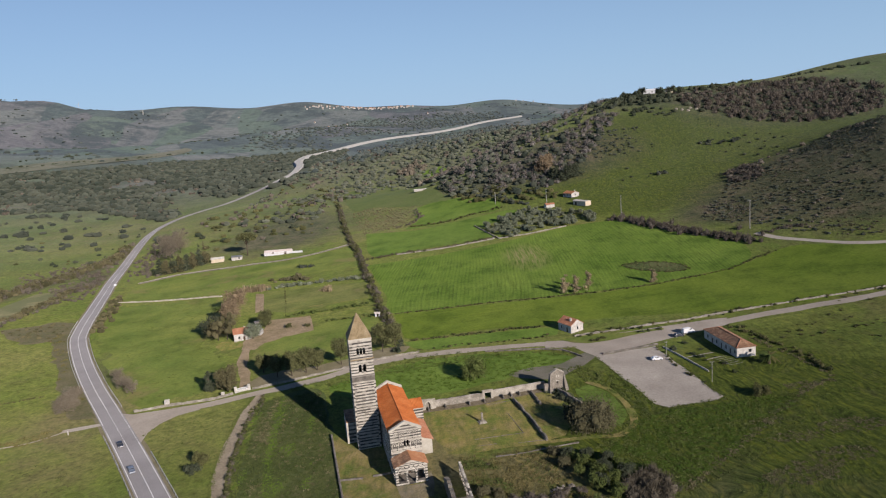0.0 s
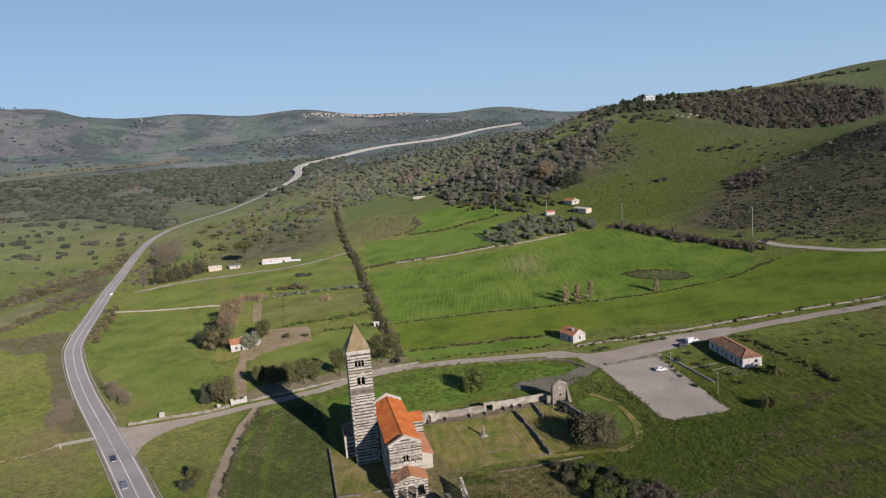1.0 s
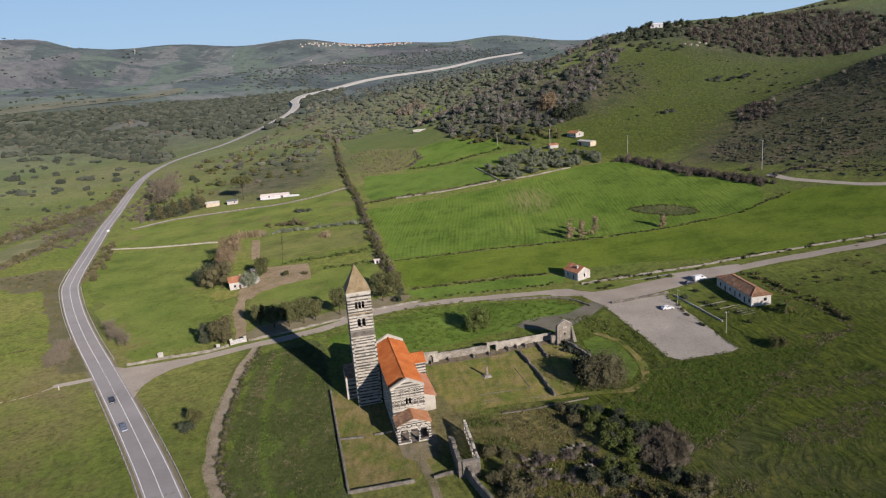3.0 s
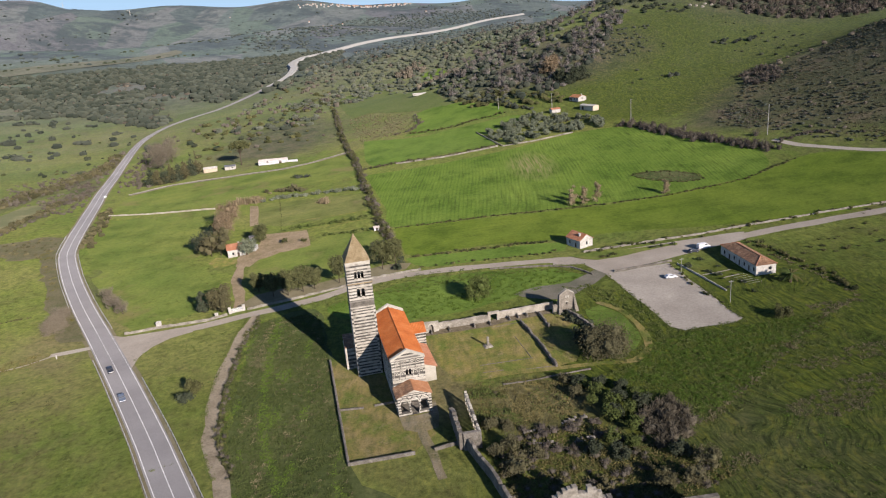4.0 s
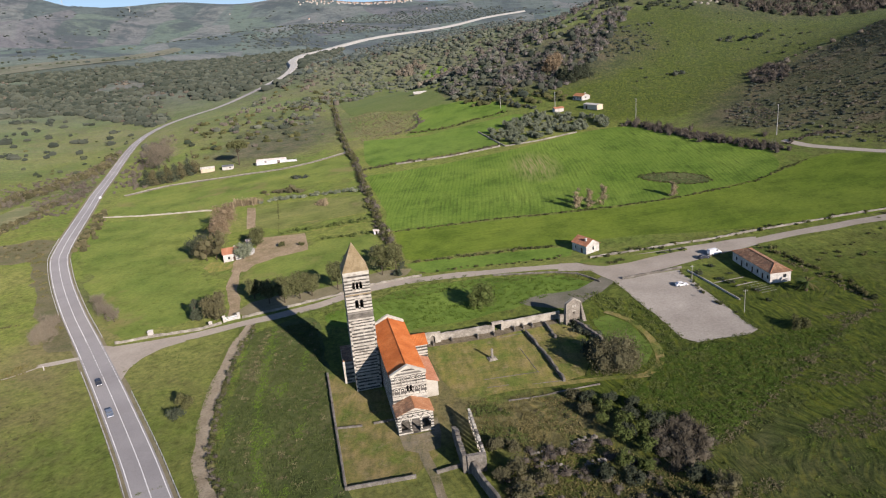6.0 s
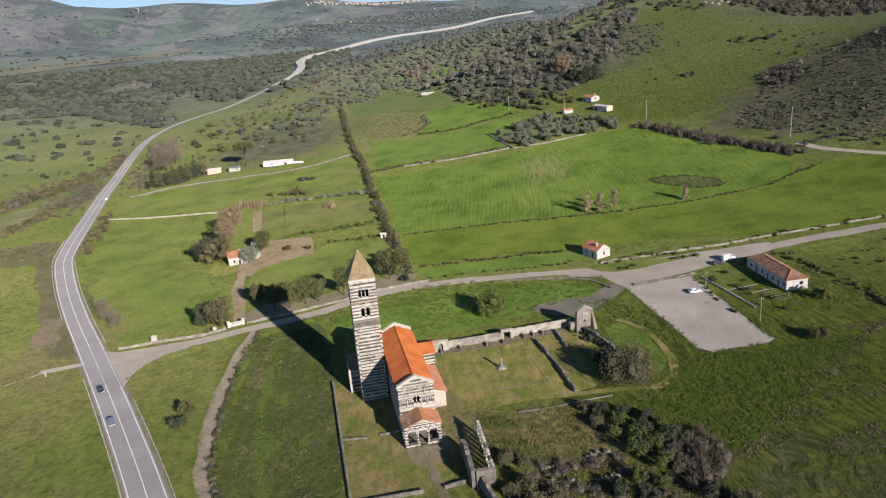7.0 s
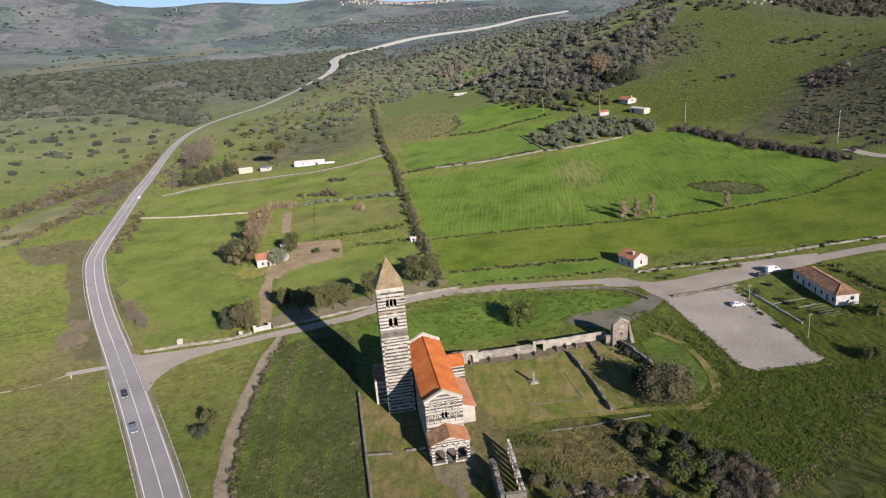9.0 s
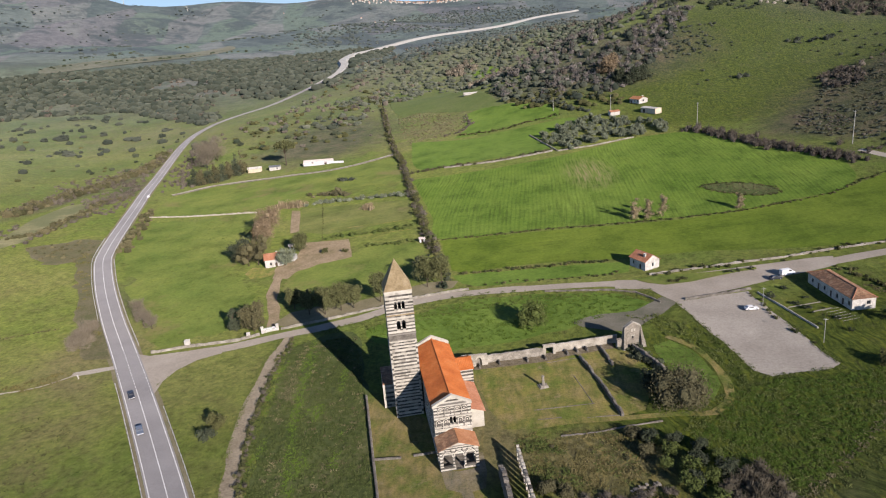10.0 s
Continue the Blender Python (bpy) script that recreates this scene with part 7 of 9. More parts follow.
def dome(seed, cuts, rough=0.2, squash=0.8):
    """A lumpy closed crown for far trees: a ball pushed in and out in lobes."""
    bm = bmesh.new()
    bmesh.ops.create_cube(bm, size=2.0)
    bmesh.ops.subdivide_edges(bm, edges=bm.edges[:], cuts=cuts, use_grid_fill=True)
    v = np.array([tuple(q.co.normalized()) for q in bm.verts])
    f = np.array([[q.index for q in p.verts] for p in bm.faces])
    bm.free()
    rng = np.random.RandomState(seed)
    lobes = rng.normal(size=(9, 3))
    lobes /= np.linalg.norm(lobes, axis=1, keepdims=True)
    lift = np.max(v @ lobes.T, axis=1)
    v = v * (0.72 + 0.36 * lift ** 3)[:, None] * rng.uniform(1 - rough, 1 + rough, (len(v), 1)) + rng.normal(0, 0.05, v.shape)
    v = v * (1, 1, squash) + (0, 0, 0.4)
    v[:, 2] = np.maximum(v[:, 2], -0.25)
    return v, f


def twigs(seed, n, size=0.5, thin=0.05, up=0.5):
    """A leafless crown: slivers fanning up and out from a short stem."""
    rng = np.random.RandomState(seed)
    d = rng.normal(size=(n, 3))
    d[:, 2] = np.abs(d[:, 2]) + up
    d /= np.linalg.norm(d, axis=1, keepdims=True)
    start = d * rng.uniform(0.1, 0.85, (n, 1)) * (0.85, 0.85, 1.0)
    way = d + rng.normal(0, 0.35, (n, 3))
    way /= np.linalg.norm(way, axis=1, keepdims=True)
    side = np.cross(way, rng.normal(size=(n, 3)))
    side /= np.linalg.norm(side, axis=1, keepdims=True)
    s = size * rng.uniform(0.5, 1.2, (n, 1))
    tip = start + way * s
    quad = np.stack([start - side * thin, start + side * thin, tip + side * thin * 0.6, tip - side * thin * 0.6], 1).reshape(-1, 3)
    cv, cf = BOX_V * 0.46 * rng.uniform(0.6, 1.3, BOX_V.shape) + (0, 0, 0.25), BOX_F
    return np.concatenate([cv, quad]), np.concatenate([cf, np.arange(n * 4).reshape(n, 4) + len(cv)])


SPRIGS = [tuft(580 + i, 22, 0.26, 5, 0.7, balls=0, loose=0.5) for i in range(6)]
FAR = [dome(500 + i, 1, 0.22) for i in range(8)]
CANOPY = [dome(520 + i, 2, 0.2) for i in range(10)]
WINTER = [twigs(540 + i, 84, 0.46, 0.045, 0.2) for i in range(8)]
BRIERS = [twigs(560 + i, 150, 0.45, 0.022, 0.35) for i in range(5)]
MIDS = [tuft(300 + i, 84, 0.17, 7, 0.66, balls=1) for i in range(6)]
BLADES = []
for i in range(4):
    rng = np.random.RandomState(400 + i)
    n = 14
    p = rng.normal(0, 0.45, (n, 2))
    a = rng.uniform(0, 6.28, n)
    lean = rng.normal(0, 0.35, (n, 2))
    wv = np.stack([np.cos(a), np.sin(a)], -1) * 0.16
    hgt = rng.uniform(0.6, 1.2, n)
    q = np.zeros((n, 4, 3))
    q[:, 0, :2], q[:, 1, :2] = p - wv, p + wv
    q[:, 2, :2], q[:, 3, :2] = p + wv * 0.5 + lean, p - wv * 0.5 + lean
    q[:, 2, 2] = q[:, 3, 2] = hgt
    q[:, :2, 2] = -0.1
    BLADES.append((q.reshape(-1, 3), np.arange(n * 4).reshape(n, 4)))


def mass(name, spots, sizes, material, label, category, templates, seed, tall=1.0, sink=0.0):
    """Many plants in one mesh, each turned, sized and toned its own way."""
    rng = np.random.RandomState(seed)
    xy = np.array(spots)
    z = height(xy[:, 0], xy[:, 1])
    V, F, T, k = [], [], [], 0
    for i, (x, y) in enumerate(xy):
        tv, tf = templates[rng.randint(len(templates))]
        s = rng.uniform(*sizes)
        a = rng.uniform(0, 6.28)
        c, sn = math.cos(a), math.sin(a)
        sq = rng.uniform(0.8, 1.25)
        q = np.stack([(tv[:, 0] * c * sq - tv[:, 1] * sn) * s, (tv[:, 0] * sn * sq + tv[:, 1] * c) * s, tv[:, 2] * s * tall * rng.uniform(0.75, 1.25) - sink], -1) + (x, y, z[i])
        V.append(q)
        F.append(tf + k)
        T.append(np.full(len(tv), rng.rand()))
        k += len(tv)
    ob = new(name, quads_from(name, np.concatenate(V), np.concatenate(F), material, np.concatenate(T)))
    return tagged(ob, label, category, kind="stuff")


def along(points, spacing, seed, off=0.8, gap=0.0):
    rng = np.random.RandomState(seed)
    return [(p.x + rng.normal(0, off), p.y + rng.normal(0, off)) for p in smooth_line(points, spacing) if rng.rand() > gap]


def tree(name, x, y, tall, wide, material, label, seed, trunk=0.3, lumps=16, n=900, leaf=0.35, bare=0.25, shape="round", category="tree", core=0.45, group="", twiggy=False):
    """A tapered trunk with limbs, and a crown of lobes set with small leaf clumps."""
    rng = np.random.RandomState(seed)
    wide, n, leaf = wide * 1.25, int(n * 1.7), leaf * 0.95
    t = thing(name, pose(x, y, zat(x, y) - 0.1), label, category, group)
    base = tall * bare
    cen, rad = [], []
    for i in range(lumps):
        f = rng.rand()
        if shape == "cone":
            r = wide / 2 * (1 - f) ** 0.8
            c = (rng.normal(0, 0.35) * r, rng.normal(0, 0.35) * r, base + (tall - base) * f * 0.9)
            q = max(0.25, r * 0.75)
        elif shape == "umbrella":
            a, rr = rng.uniform(0, 6.28), wide / 2 * math.sqrt(rng.rand()) * 0.8
            c = (rr * math.cos(a), rr * math.sin(a), tall * (0.86 - 0.12 * (rr / wide * 2) ** 2))
            q = wide * 0.16
        elif shape == "column":
            c = (rng.normal(0, 0.12) * wide, rng.normal(0, 0.12) * wide, base + (tall - base) * f * 0.92)
            q = wide * 0.36 * (1 - 0.55 * f)
        else:
            a, rr = rng.uniform(0, 6.28), wide / 2 * math.sqrt(rng.rand()) * 0.7
            zz = rng.uniform(-1, 1) * math.sqrt(max(0, 1 - (rr / wide * 2) ** 2))
            c = (rr * math.cos(a), rr * math.sin(a), (base + tall) / 2 + zz * (tall - base) * 0.36)
            q = wide * rng.uniform(0.14, 0.24)
        cen.append(c)
        rad.append(q)
    bm = bmesh.new()
    top = Vector((0, 0, base + (tall - base) * (0.75 if shape in ("cone", "column") else 0.45)))
    tube(bm, (0, 0, -0.3), (0, 0, base * 0.6 + 0.2), trunk, trunk * 0.75, 8)
    tube(bm, (0, 0, base * 0.6 + 0.2), top, trunk * 0.75, trunk * 0.25, 8)
    for c in cen[: lumps if bare > 0.1 else 6]:
        s = Vector((0, 0, min(top.z, max(base * 0.6, c[2] * 0.6))))
        tube(bm, s, c, trunk * 0.3, trunk * 0.08, 5)
    part("trunk", bm, BARK, t)
    cen, rad = np.array(cen), np.array(rad)
    V, F, k = [], [], 0
    for c, r in zip(cen, rad):
        if core:
            V.append(BALL_V * r * core * rng.uniform(0.8, 1.2, BALL_V.shape) + c)
            F.append(BALL_F + k)
            k += len(BALL_V)
    pick = rng.choice(lumps, n, p=rad ** 2 / (rad ** 2).sum())
    d = rng.normal(size=(n, 3))
    d /= np.linalg.norm(d, axis=1, keepdims=True)
    pos = cen[pick] + d * (rad[pick] * rng.uniform(0.6, 1.15, n))[:, None]
    nrm = d + rng.normal(0, 0.5, (n, 3))
    nrm /= np.linalg.norm(nrm, axis=1, keepdims=True)
    a = np.cross(nrm, rng.normal(size=(n, 3)))
    a /= np.linalg.norm(a, axis=1, keepdims=True)
    b = np.cross(nrm, a)
    s = leaf * rng.uniform(0.5, 1.4, (n, 1))
    s2 = s * rng.uniform(0.4, 0.9, (n, 1))
    if twiggy:
        out = pos - np.array((0, 0, base * 0.6))
        out = out / np.linalg.norm(out, axis=1, keepdims=True) + rng.normal(0, 0.35, (n, 3))
        thin = np.cross(out, a)
        thin *= leaf * 0.11 / np.linalg.norm(thin, axis=1, keepdims=True)
        V.append(np.stack([pos - thin, pos + thin, pos + out * s * 2.6 + thin * 0.4, pos + out * s * 2.6 - thin * 0.4], 1).reshape(-1, 3))
    else:
        V.append(np.stack([pos - a * s, pos - b * s2 + nrm * s * 0.2, pos + a * s, pos + b * s2], 1).reshape(-1, 3))
    F.append(np.arange(n * 4).reshape(n, 4) + k)
    V = np.concatenate(V)
    V[:, 2] = np.maximum(V[:, 2], 0.05)
    tone = np.repeat(0.5, len(V)) + 0.3 * (rng.rand() - 0.5)
    crown = new("crown", quads_from("crown", V, np.concatenate(F), material, tone))
    crown.parent = t
    return t


PINE = "dark green pine with a broad crown beside the lane"
for i, (x, y) in enumerate(TREES_PINES):
    tree("pine", x, y, (9, 10.5, 11.5, 11.5, 10, 12, 13, 12.5)[i], (5.4, 6.0, 6.4, 6.6, 5.6, 6.4, 7.8, 7.4)[i], LEAF_PINE, PINE, 20 + i, 0.25, 22, 1900, 0.28, 0.2, group="pines along the lane")
tree("cypress", *CYPRESS[0], 9.5, 3.2, LEAF_DARK, "narrow dark cypress beside the farm gate", 40, 0.25, 16, 800, 0.32, 0.06, "column")
tree("pine", *CYPRESS[1], 11.0, 8.6, LEAF_BRUSHY, "broad shaggy brown-green conifer beside the white farm gate", 41, 0.35, 22, 1500, 0.38, 0.05)
tree("pine", CYPRESS[2][0], CYPRESS[2][1] + 2, 8.5, 6.0, LEAF_PINE, "shaggy conifer behind the farm gate", 42, 0.3, 16, 900, 0.36, 0.05)
for i, (x, y) in enumerate(TREES_FIELD):
    tree("poplar", x, y, (11, 10, 11, 8)[i], (4.6, 4.4, 4.2, 3.6)[i], LEAF_REED, "slender tree with pale straw-coloured winter leaves in the field", 50 + i, 0.18, 12, 500, 0.26, 0.12, "column", group="field trees")
for i, (x, y) in enumerate(TREES_FARM[:2]):
    tree("poplar", x + 1.5, y - 2, (17, 12)[i], (12.5, 9)[i], LEAF_GOLD, "tall russet-leaved tree beside the farmhouse", 60 + i, 0.4, 34, 4200, 0.24, 0.1, core=0.3)
for i, (x, y) in enumerate(TREES_FARM[2:]):
    tree("farm_tree", x + (3.5, 3.5, 3, 0, 0, 0, 3)[i], y, (11.5, 11, 12, 9, 10, 7.5, 12)[i], (12, 10, 11, 7, 7, 7.5, 11)[i], (LEAF_BRUSHY, LEAF_BRUSHY, LEAF_DARK, LEAF_PINE, LEAF_PINE, LEAF_GREY, LEAF_BRUSHY)[i], ("shaggy brown-green conifer", "shaggy brown-green conifer", "dark evergreen tree", "round-headed pine", "round-headed pine", "grey-green olive tree", "dense shrubby tree")[i] + " in the farmhouse garden", 70 + i, 0.28, 16, 1500, 0.27, 0.12, twiggy=i in (0, 1, 6))
for i, (x, y) in enumerate(TREES_ROAD):
    tree("bare_tree", x, y, 7.0, 5.0, LEAF_PALE, "leafless brown roadside tree", 80 + i, 0.2, 16, 1100, 0.3, 0.12, core=0.0, twiggy=True)
for i, (x, y) in enumerate(ROW_DARK):
    tree("cypress", x, y, (16, 15, 17, 16, 18, 17, 21, 23)[i], 9.0, LEAF_BRUSHY if i % 2 else LEAF_DARK, "dark pointed evergreen in a row along the farm lane", 90 + i, 0.3, 16, 700, 0.45, 0.05, "cone", group="evergreen row")
tree("umbrella_pine", *UMBRELLA[0], 20, 13, LEAF_PINE, "tall pine with a wide crown on a bare trunk", 100, 0.5, 30, 1800, 0.5, 0.5, "umbrella")
for i, (x, y) in enumerate(BARE):
    tree("bare_tree", x, y, 19 + 3 * (i % 2), 14, LEAF_PALE, "tall pale leafless tree beside the road", 110 + i, 0.4, 22, 1500, 0.6, 0.15, core=0.0, twiggy=True)
tree("garden_tree", *FORE_TREE[0], 8.0, 8.5, LEAF_LIGHT, "light green round tree on the grass bank", 120, 0.25, 18, 1300, 0.32, 0.08)
tree("holm_oak", 71.5, -4.5, 9.0, 12.0, LEAF_OLD, "huge grey-green evergreen bush inside the ruins", 121, 0.5, 50, 6000, 0.24, 0.02, core=0.4)
tree("holm_oak", 67.5, 4.5, 6.0, 7.0, LEAF_DARK, "dark evergreen bush against the ruined wall", 122, 0.3, 18, 1200, 0.36, 0.04)
tree("shrub", *BUSH_L[0], 4.0, 4.6, LEAF_SCRUB, "grey-green bush in the grass triangle", 123, 0.15, 14, 700, 0.26, 0.05)
tree("shrub", BUSH_L[0][0] - 1, BUSH_L[0][1] - 6, 2.6, 4.0, LEAF_DARK, "low dark bush in the grass triangle", 124, 0.12, 10, 400, 0.26, 0.05)
tree("shrub", 129.0, 8.0, 3.6, 5.0, LEAF_SCRUB, "round brown-green shrub below the long house", 125, 0.15, 14, 800, 0.26, 0.03)
tree("shrub", -1.5, 15.5, 3.5, 4, LEAF_DARK, "dark shrub behind the bell tower", 126, 0.15, 10, 300, 0.26, 0.03)


def palm(x, y, stem, label):
    t = thing("palm", pose(x, y, zat(x, y) - 0.1), label, "palm")
    bm = bmesh.new()
    tube(bm, (0, 0, -0.2), (0, 0, stem), 0.5, 0.45, 10)
    part("trunk", bm, BARK, t)
    rng = np.random.RandomState(7)
    for i in range(26):
        a, up = rng.uniform(0, 6.28), rng.uniform(-0.2, 1.1)
        bm = bmesh.new()
        rows = []
        for k in range(6):
            f = k / 5
            r = 4.0 * f
            z = stem + math.sin(up) * r - 2.4 * f * f
            w = 0.6 * math.sin(math.pi * (0.15 + 0.8 * f))
            c, s = math.cos(a), math.sin(a)
            rows.append([bm.verts.new((c * r - s * q, s * r + c * q, max(0.1, z - abs(q) * 0.5))) for q in (-w, 0, w)])
        for p, q in zip(rows, rows[1:]):
            for k in range(2):
                bm.faces.new((p[k], p[k + 1], q[k + 1], q[k]))
        part("frond", bm, LEAF_LIGHT if i % 3 else LEAF_STRAW, t)


palm(*PALM[0], 3.2, "squat palm with drooping yellowed fronds beside the long house")
palm(-88.8, 184.0, 7.0, "tall palm with yellowed fronds behind the farmhouse")

def clear(spots, line, gap):
    """Leaves a road free of plants."""
    way = np.array([tuple(p) for p in smooth_line(line, 8.0)])
    return [s for s in spots if np.hypot(way[:, 0] - s[0], way[:, 1] - s[1]).min() > gap]


# hedges
HEDGE = "hedge"
mass("hedge", along(HEDGE_MAIN, 1.7, 1, 0.9), (0.7, 2.0), LEAF_SCRUB, "tall dense hedge between the fields", HEDGE, MIDS, 1, 1.2)
mass("hedge", along(HEDGE_MAIN, 2.2, 246, 1.2), (1.0, 2.4), LEAF_BARE, "leafless grey-brown thorns in the tall hedge", HEDGE, WINTER, 246, 1.1)
mass("hedge", along(HEDGE_UP, 1.8, 2, 0.8), (0.8, 1.7), LEAF_HEATH, "scrubby brown hedge across the upper fields", HEDGE, MIDS, 2)
mass("hedge", along(HEDGE_MID, 1.6, 3, 0.5, 0.05), (0.5, 1.0), LEAF_SCRUB, "low scrubby hedge line between two crops", HEDGE, MIDS, 3, 0.8)
mass("hedge", along(HEDGE_LANE, 1.7, 4, 0.5), (0.6, 1.1), LEAF_SCRUB, "low hedge beside the lane field", HEDGE, MIDS, 4)
mass("hedge", along(HEDGE_RIGHT, 1.3, 5, 2.0) + along(HEDGE_RIGHT, 2.0, 55, 3.2), (1.6, 3.2), LEAF_CREST, "broad leafless brown hedge below the hill", HEDGE, BRIERS, 5, 1.3)
mass("hedge", along([(-75.8, 247), (-59, 248.2), (-44.2, 245.2), (-25.8, 242.5), (-11.6, 239.5)], 1.5, 6, 1.0), (1.0, 2.1), LEAF_GREY, "grey-green prickly pear hedge above the vineyard", HEDGE, MIDS, 6)
mass("hedge", along(HEDGE_BARN, 1.6, 8, 0.8), (0.6, 1.4), LEAF_SCRUB, "overgrown hedge behind the long house", HEDGE, MIDS, 8)
mass("hedge", along([(7, 129), (9, 112), (12, 98), (10, 92)], 1.8, 9, 1.0), (0.7, 1.5), LEAF_DARK, "dark hedge down to the lane", HEDGE, MIDS, 9, 1.2)
mass("hedge", along([(20, 90), (50, 89), (75, 88)], 2.0, 10, 0.8, 0.3), (0.4, 0.9), LEAF_SCRUB, "sparse low scrub beside the lane wall", HEDGE, MIDS, 10)
mass("hedge", along(EAST_WALL, 0.8, 11, 0.8), (0.9, 1.7), LEAF_DARK, "ivy and shrubs over the ruined wall", HEDGE, MIDS, 11)
mass("hedge", along(LANE_WALL3, 2.0, 12, 1.0, 0.3), (0.5, 1.2), LEAF_SCRUB, "low brown scrub beside the field wall", HEDGE, MIDS, 12)
mass("hedge", along(HEDGE_UP2, 2.0, 80, 0.8), (0.8, 1.6), LEAF_SCRUB, "scrubby hedge between the upper fields", HEDGE, MIDS, 80)
mass("hedge", along([(23.7, 466), (26.3, 435), (18.3, 415), (7.7, 411.8)], 1.6, 180, 1.4), (1.0, 2.0), LEAF_BARE, "leafless scrub on a curved field bank", HEDGE, BRIERS, 180)
mass("hedge", along([(47.7, 524), (62, 490), (76, 458), (95, 433), (104, 406), (116, 388)], 2.0, 181, 1.6), (1.2, 2.6), LEAF_MAQUIS, "dark hedge along the farm track", HEDGE, COARSE, 181)
mass("hedge", along([(-65, 248.8), (-58, 212), (-51.5, 173)], 1.2, 182, 0.2, 0.3), (0.2, 0.42), LEAF_SCRUB, "thin dark fence line overgrown with weeds", HEDGE, MIDS, 182)
mass("rough_tufts", spread([(-42, 515), (-18, 527), (17, 475), (25, 417), (12, 407), (-24, 408)], 2.6, 183, 1.0, 0.7), (0.5, 1.1), LEAF_DUN, "dun tussocks in the rough field", "grass", SPRIGS, 183, 0.6)
mass("lens_scrub", along(LENS + LENS[:1], 1.3, 13, 0.7), (0.6, 1.1), LEAF_SCRUB, "ring of dark scrub round an island in the crop", "scrub", MIDS, 13, 0.5)
mass("lens_scrub", spread(LENS, 1.5, 113, 1.0, 0.8), (0.4, 0.9), LEAF_BRUSHY, "rough brown herbage on the island in the crop", "scrub", SPRIGS, 113, 0.4)
for i, (x, y) in enumerate(spread(OLIVES, 6.8, 14, 0.5)):
    tree("olive_tree", x, y, 3.6 + (i % 4) * 0.3, 4.2 + (i % 3) * 0.4, LEAF_GREY, "grey-green olive tree in the grove", 300 + i, 0.22, 9, 260, 0.42, 0.15, group="olive grove")



# thicket, rank grass and scrub near the church
NETTLES = [(85, -1), (96, 5), (114, 5), (131, 8), (138, 2), (121, -11), (106, -25), (84, -42), (78, -44), (75, -30), (66, -18), (78, -12)]
HERBS = [tuft(600 + i, 34, 0.2, 7, 0.5, low=-0.1, balls=-1, loose=0.9) for i in range(5)]
SLOPE = [(29.5, -12), (45, -11), (56, -14), (59, -26), (56, -34), (41, -37), (31, -34)]
mass("rough_tufts", spread(SLOPE, 1.1, 40, 1.0, 0.7), (0.4, 0.95), LEAF_STRAW, "straw-coloured tussocks below the cloister", "grass", BLADES, 40, 0.28)
BLOND = [(36, -15), (54, -14), (57, -24), (54, -33), (44, -33), (38, -24)]
mass("rough_tufts", spread(BLOND, 0.75, 242, 1.1, 0.7, 0.16, -0.2), (0.5, 1.1), LEAF_BLOND, "tall blond grass stalks below the cloister", "grass", BLADES, 242, 0.34)
mass("rough_tufts", spread([(29, -14), (38, -14), (40, -24), (44, -34), (33, -34)], 1.2, 243, 1.1, 0.7, 0.2, -0.1), (0.6, 1.2), LEAF_LIGHT, "green weeds behind the ruined arcade", "grass", BLADES, 243, 0.4)
mass("rough_tufts", spread(SLOPE, 1.3, 140, 1.0, 0.7, 0.1, -0.1), (0.4, 0.9), LEAF_GRASS, "fresh grass between the tussocks", "grass", BLADES, 140, 0.28)
mass("thicket", spread(SLOPE, 6.5, 41, 0.9, 0.3), (0.4, 1.0), LEAF_HEATH, "low bushes in the rough grass", "thicket", FINE, 41, 0.7)
THICK = [(41, -38), (58, -36), (66, -44), (78, -50), (84, -62), (60, -74), (36, -66), (34, -48)]
mass("brambles", spread(THICK, 2.6, 16, 1.0, 0.6, 0.09, -0.1), (0.7, 1.6), LEAF_BARE, "leafless brown brambles below the ruins", "thicket", BRIERS, 16, 0.8)
mass("brambles", along([(41, -40.5), (48, -39.5), (52, -38), (60, -37)], 1.0, 244, 1.3) + along([(43, -45), (52, -46), (60, -45)], 1.2, 245, 1.4), (0.9, 1.9), LEAF_CREST, "dark leafless brambles over the wall footings", "thicket", BRIERS, 244, 0.8)
mass("thicket", spread(THICK, 4.2, 15, 1.0, 0.45, 0.10, -0.05), (0.7, 1.9), LEAF_BRUSHY, "olive-brown thicket below the ruins", "thicket", FINE, 15, 0.8)
mass("rough_tufts", spread(THICK, 1.1, 44, 1.0, 0.8), (0.5, 1.1), LEAF_STRAW, "dead grass among the thicket", "grass", BLADES, 44, 0.35)
mass("brambles", spread([(70, -37), (80, -30), (83, -40), (79, -48), (71, -50)], 1.5, 104, 1.0, 0.9), (1.4, 2.6), LEAF_PINKISH, "tall leafless grey-brown brambles", "thicket", BRIERS, 104, 1.2)
for i, (x, y, tall, wide) in enumerate(((61, -20, 2.6, 3.0), (63.5, -24, 4.0, 3.4), (61.5, -29, 3.2, 3.2), (66, -31, 4.6, 4.0), (69, -35, 4.0, 3.4), (64, -37, 4.8, 4.2), (68, -42, 4.2, 3.8), (61.5, -46, 3.6, 3.4), (72.5, -27, 3.0, 3.2), (65.5, -48, 3.4, 3.6))):
    tree("sapling", x, y, tall, wide, LEAF_LIGHT, "fresh green sapling among the ruins", 720 + i, 0.1, 12, 520, 0.2, 0.06, group="saplings in the ruins", core=0.3)
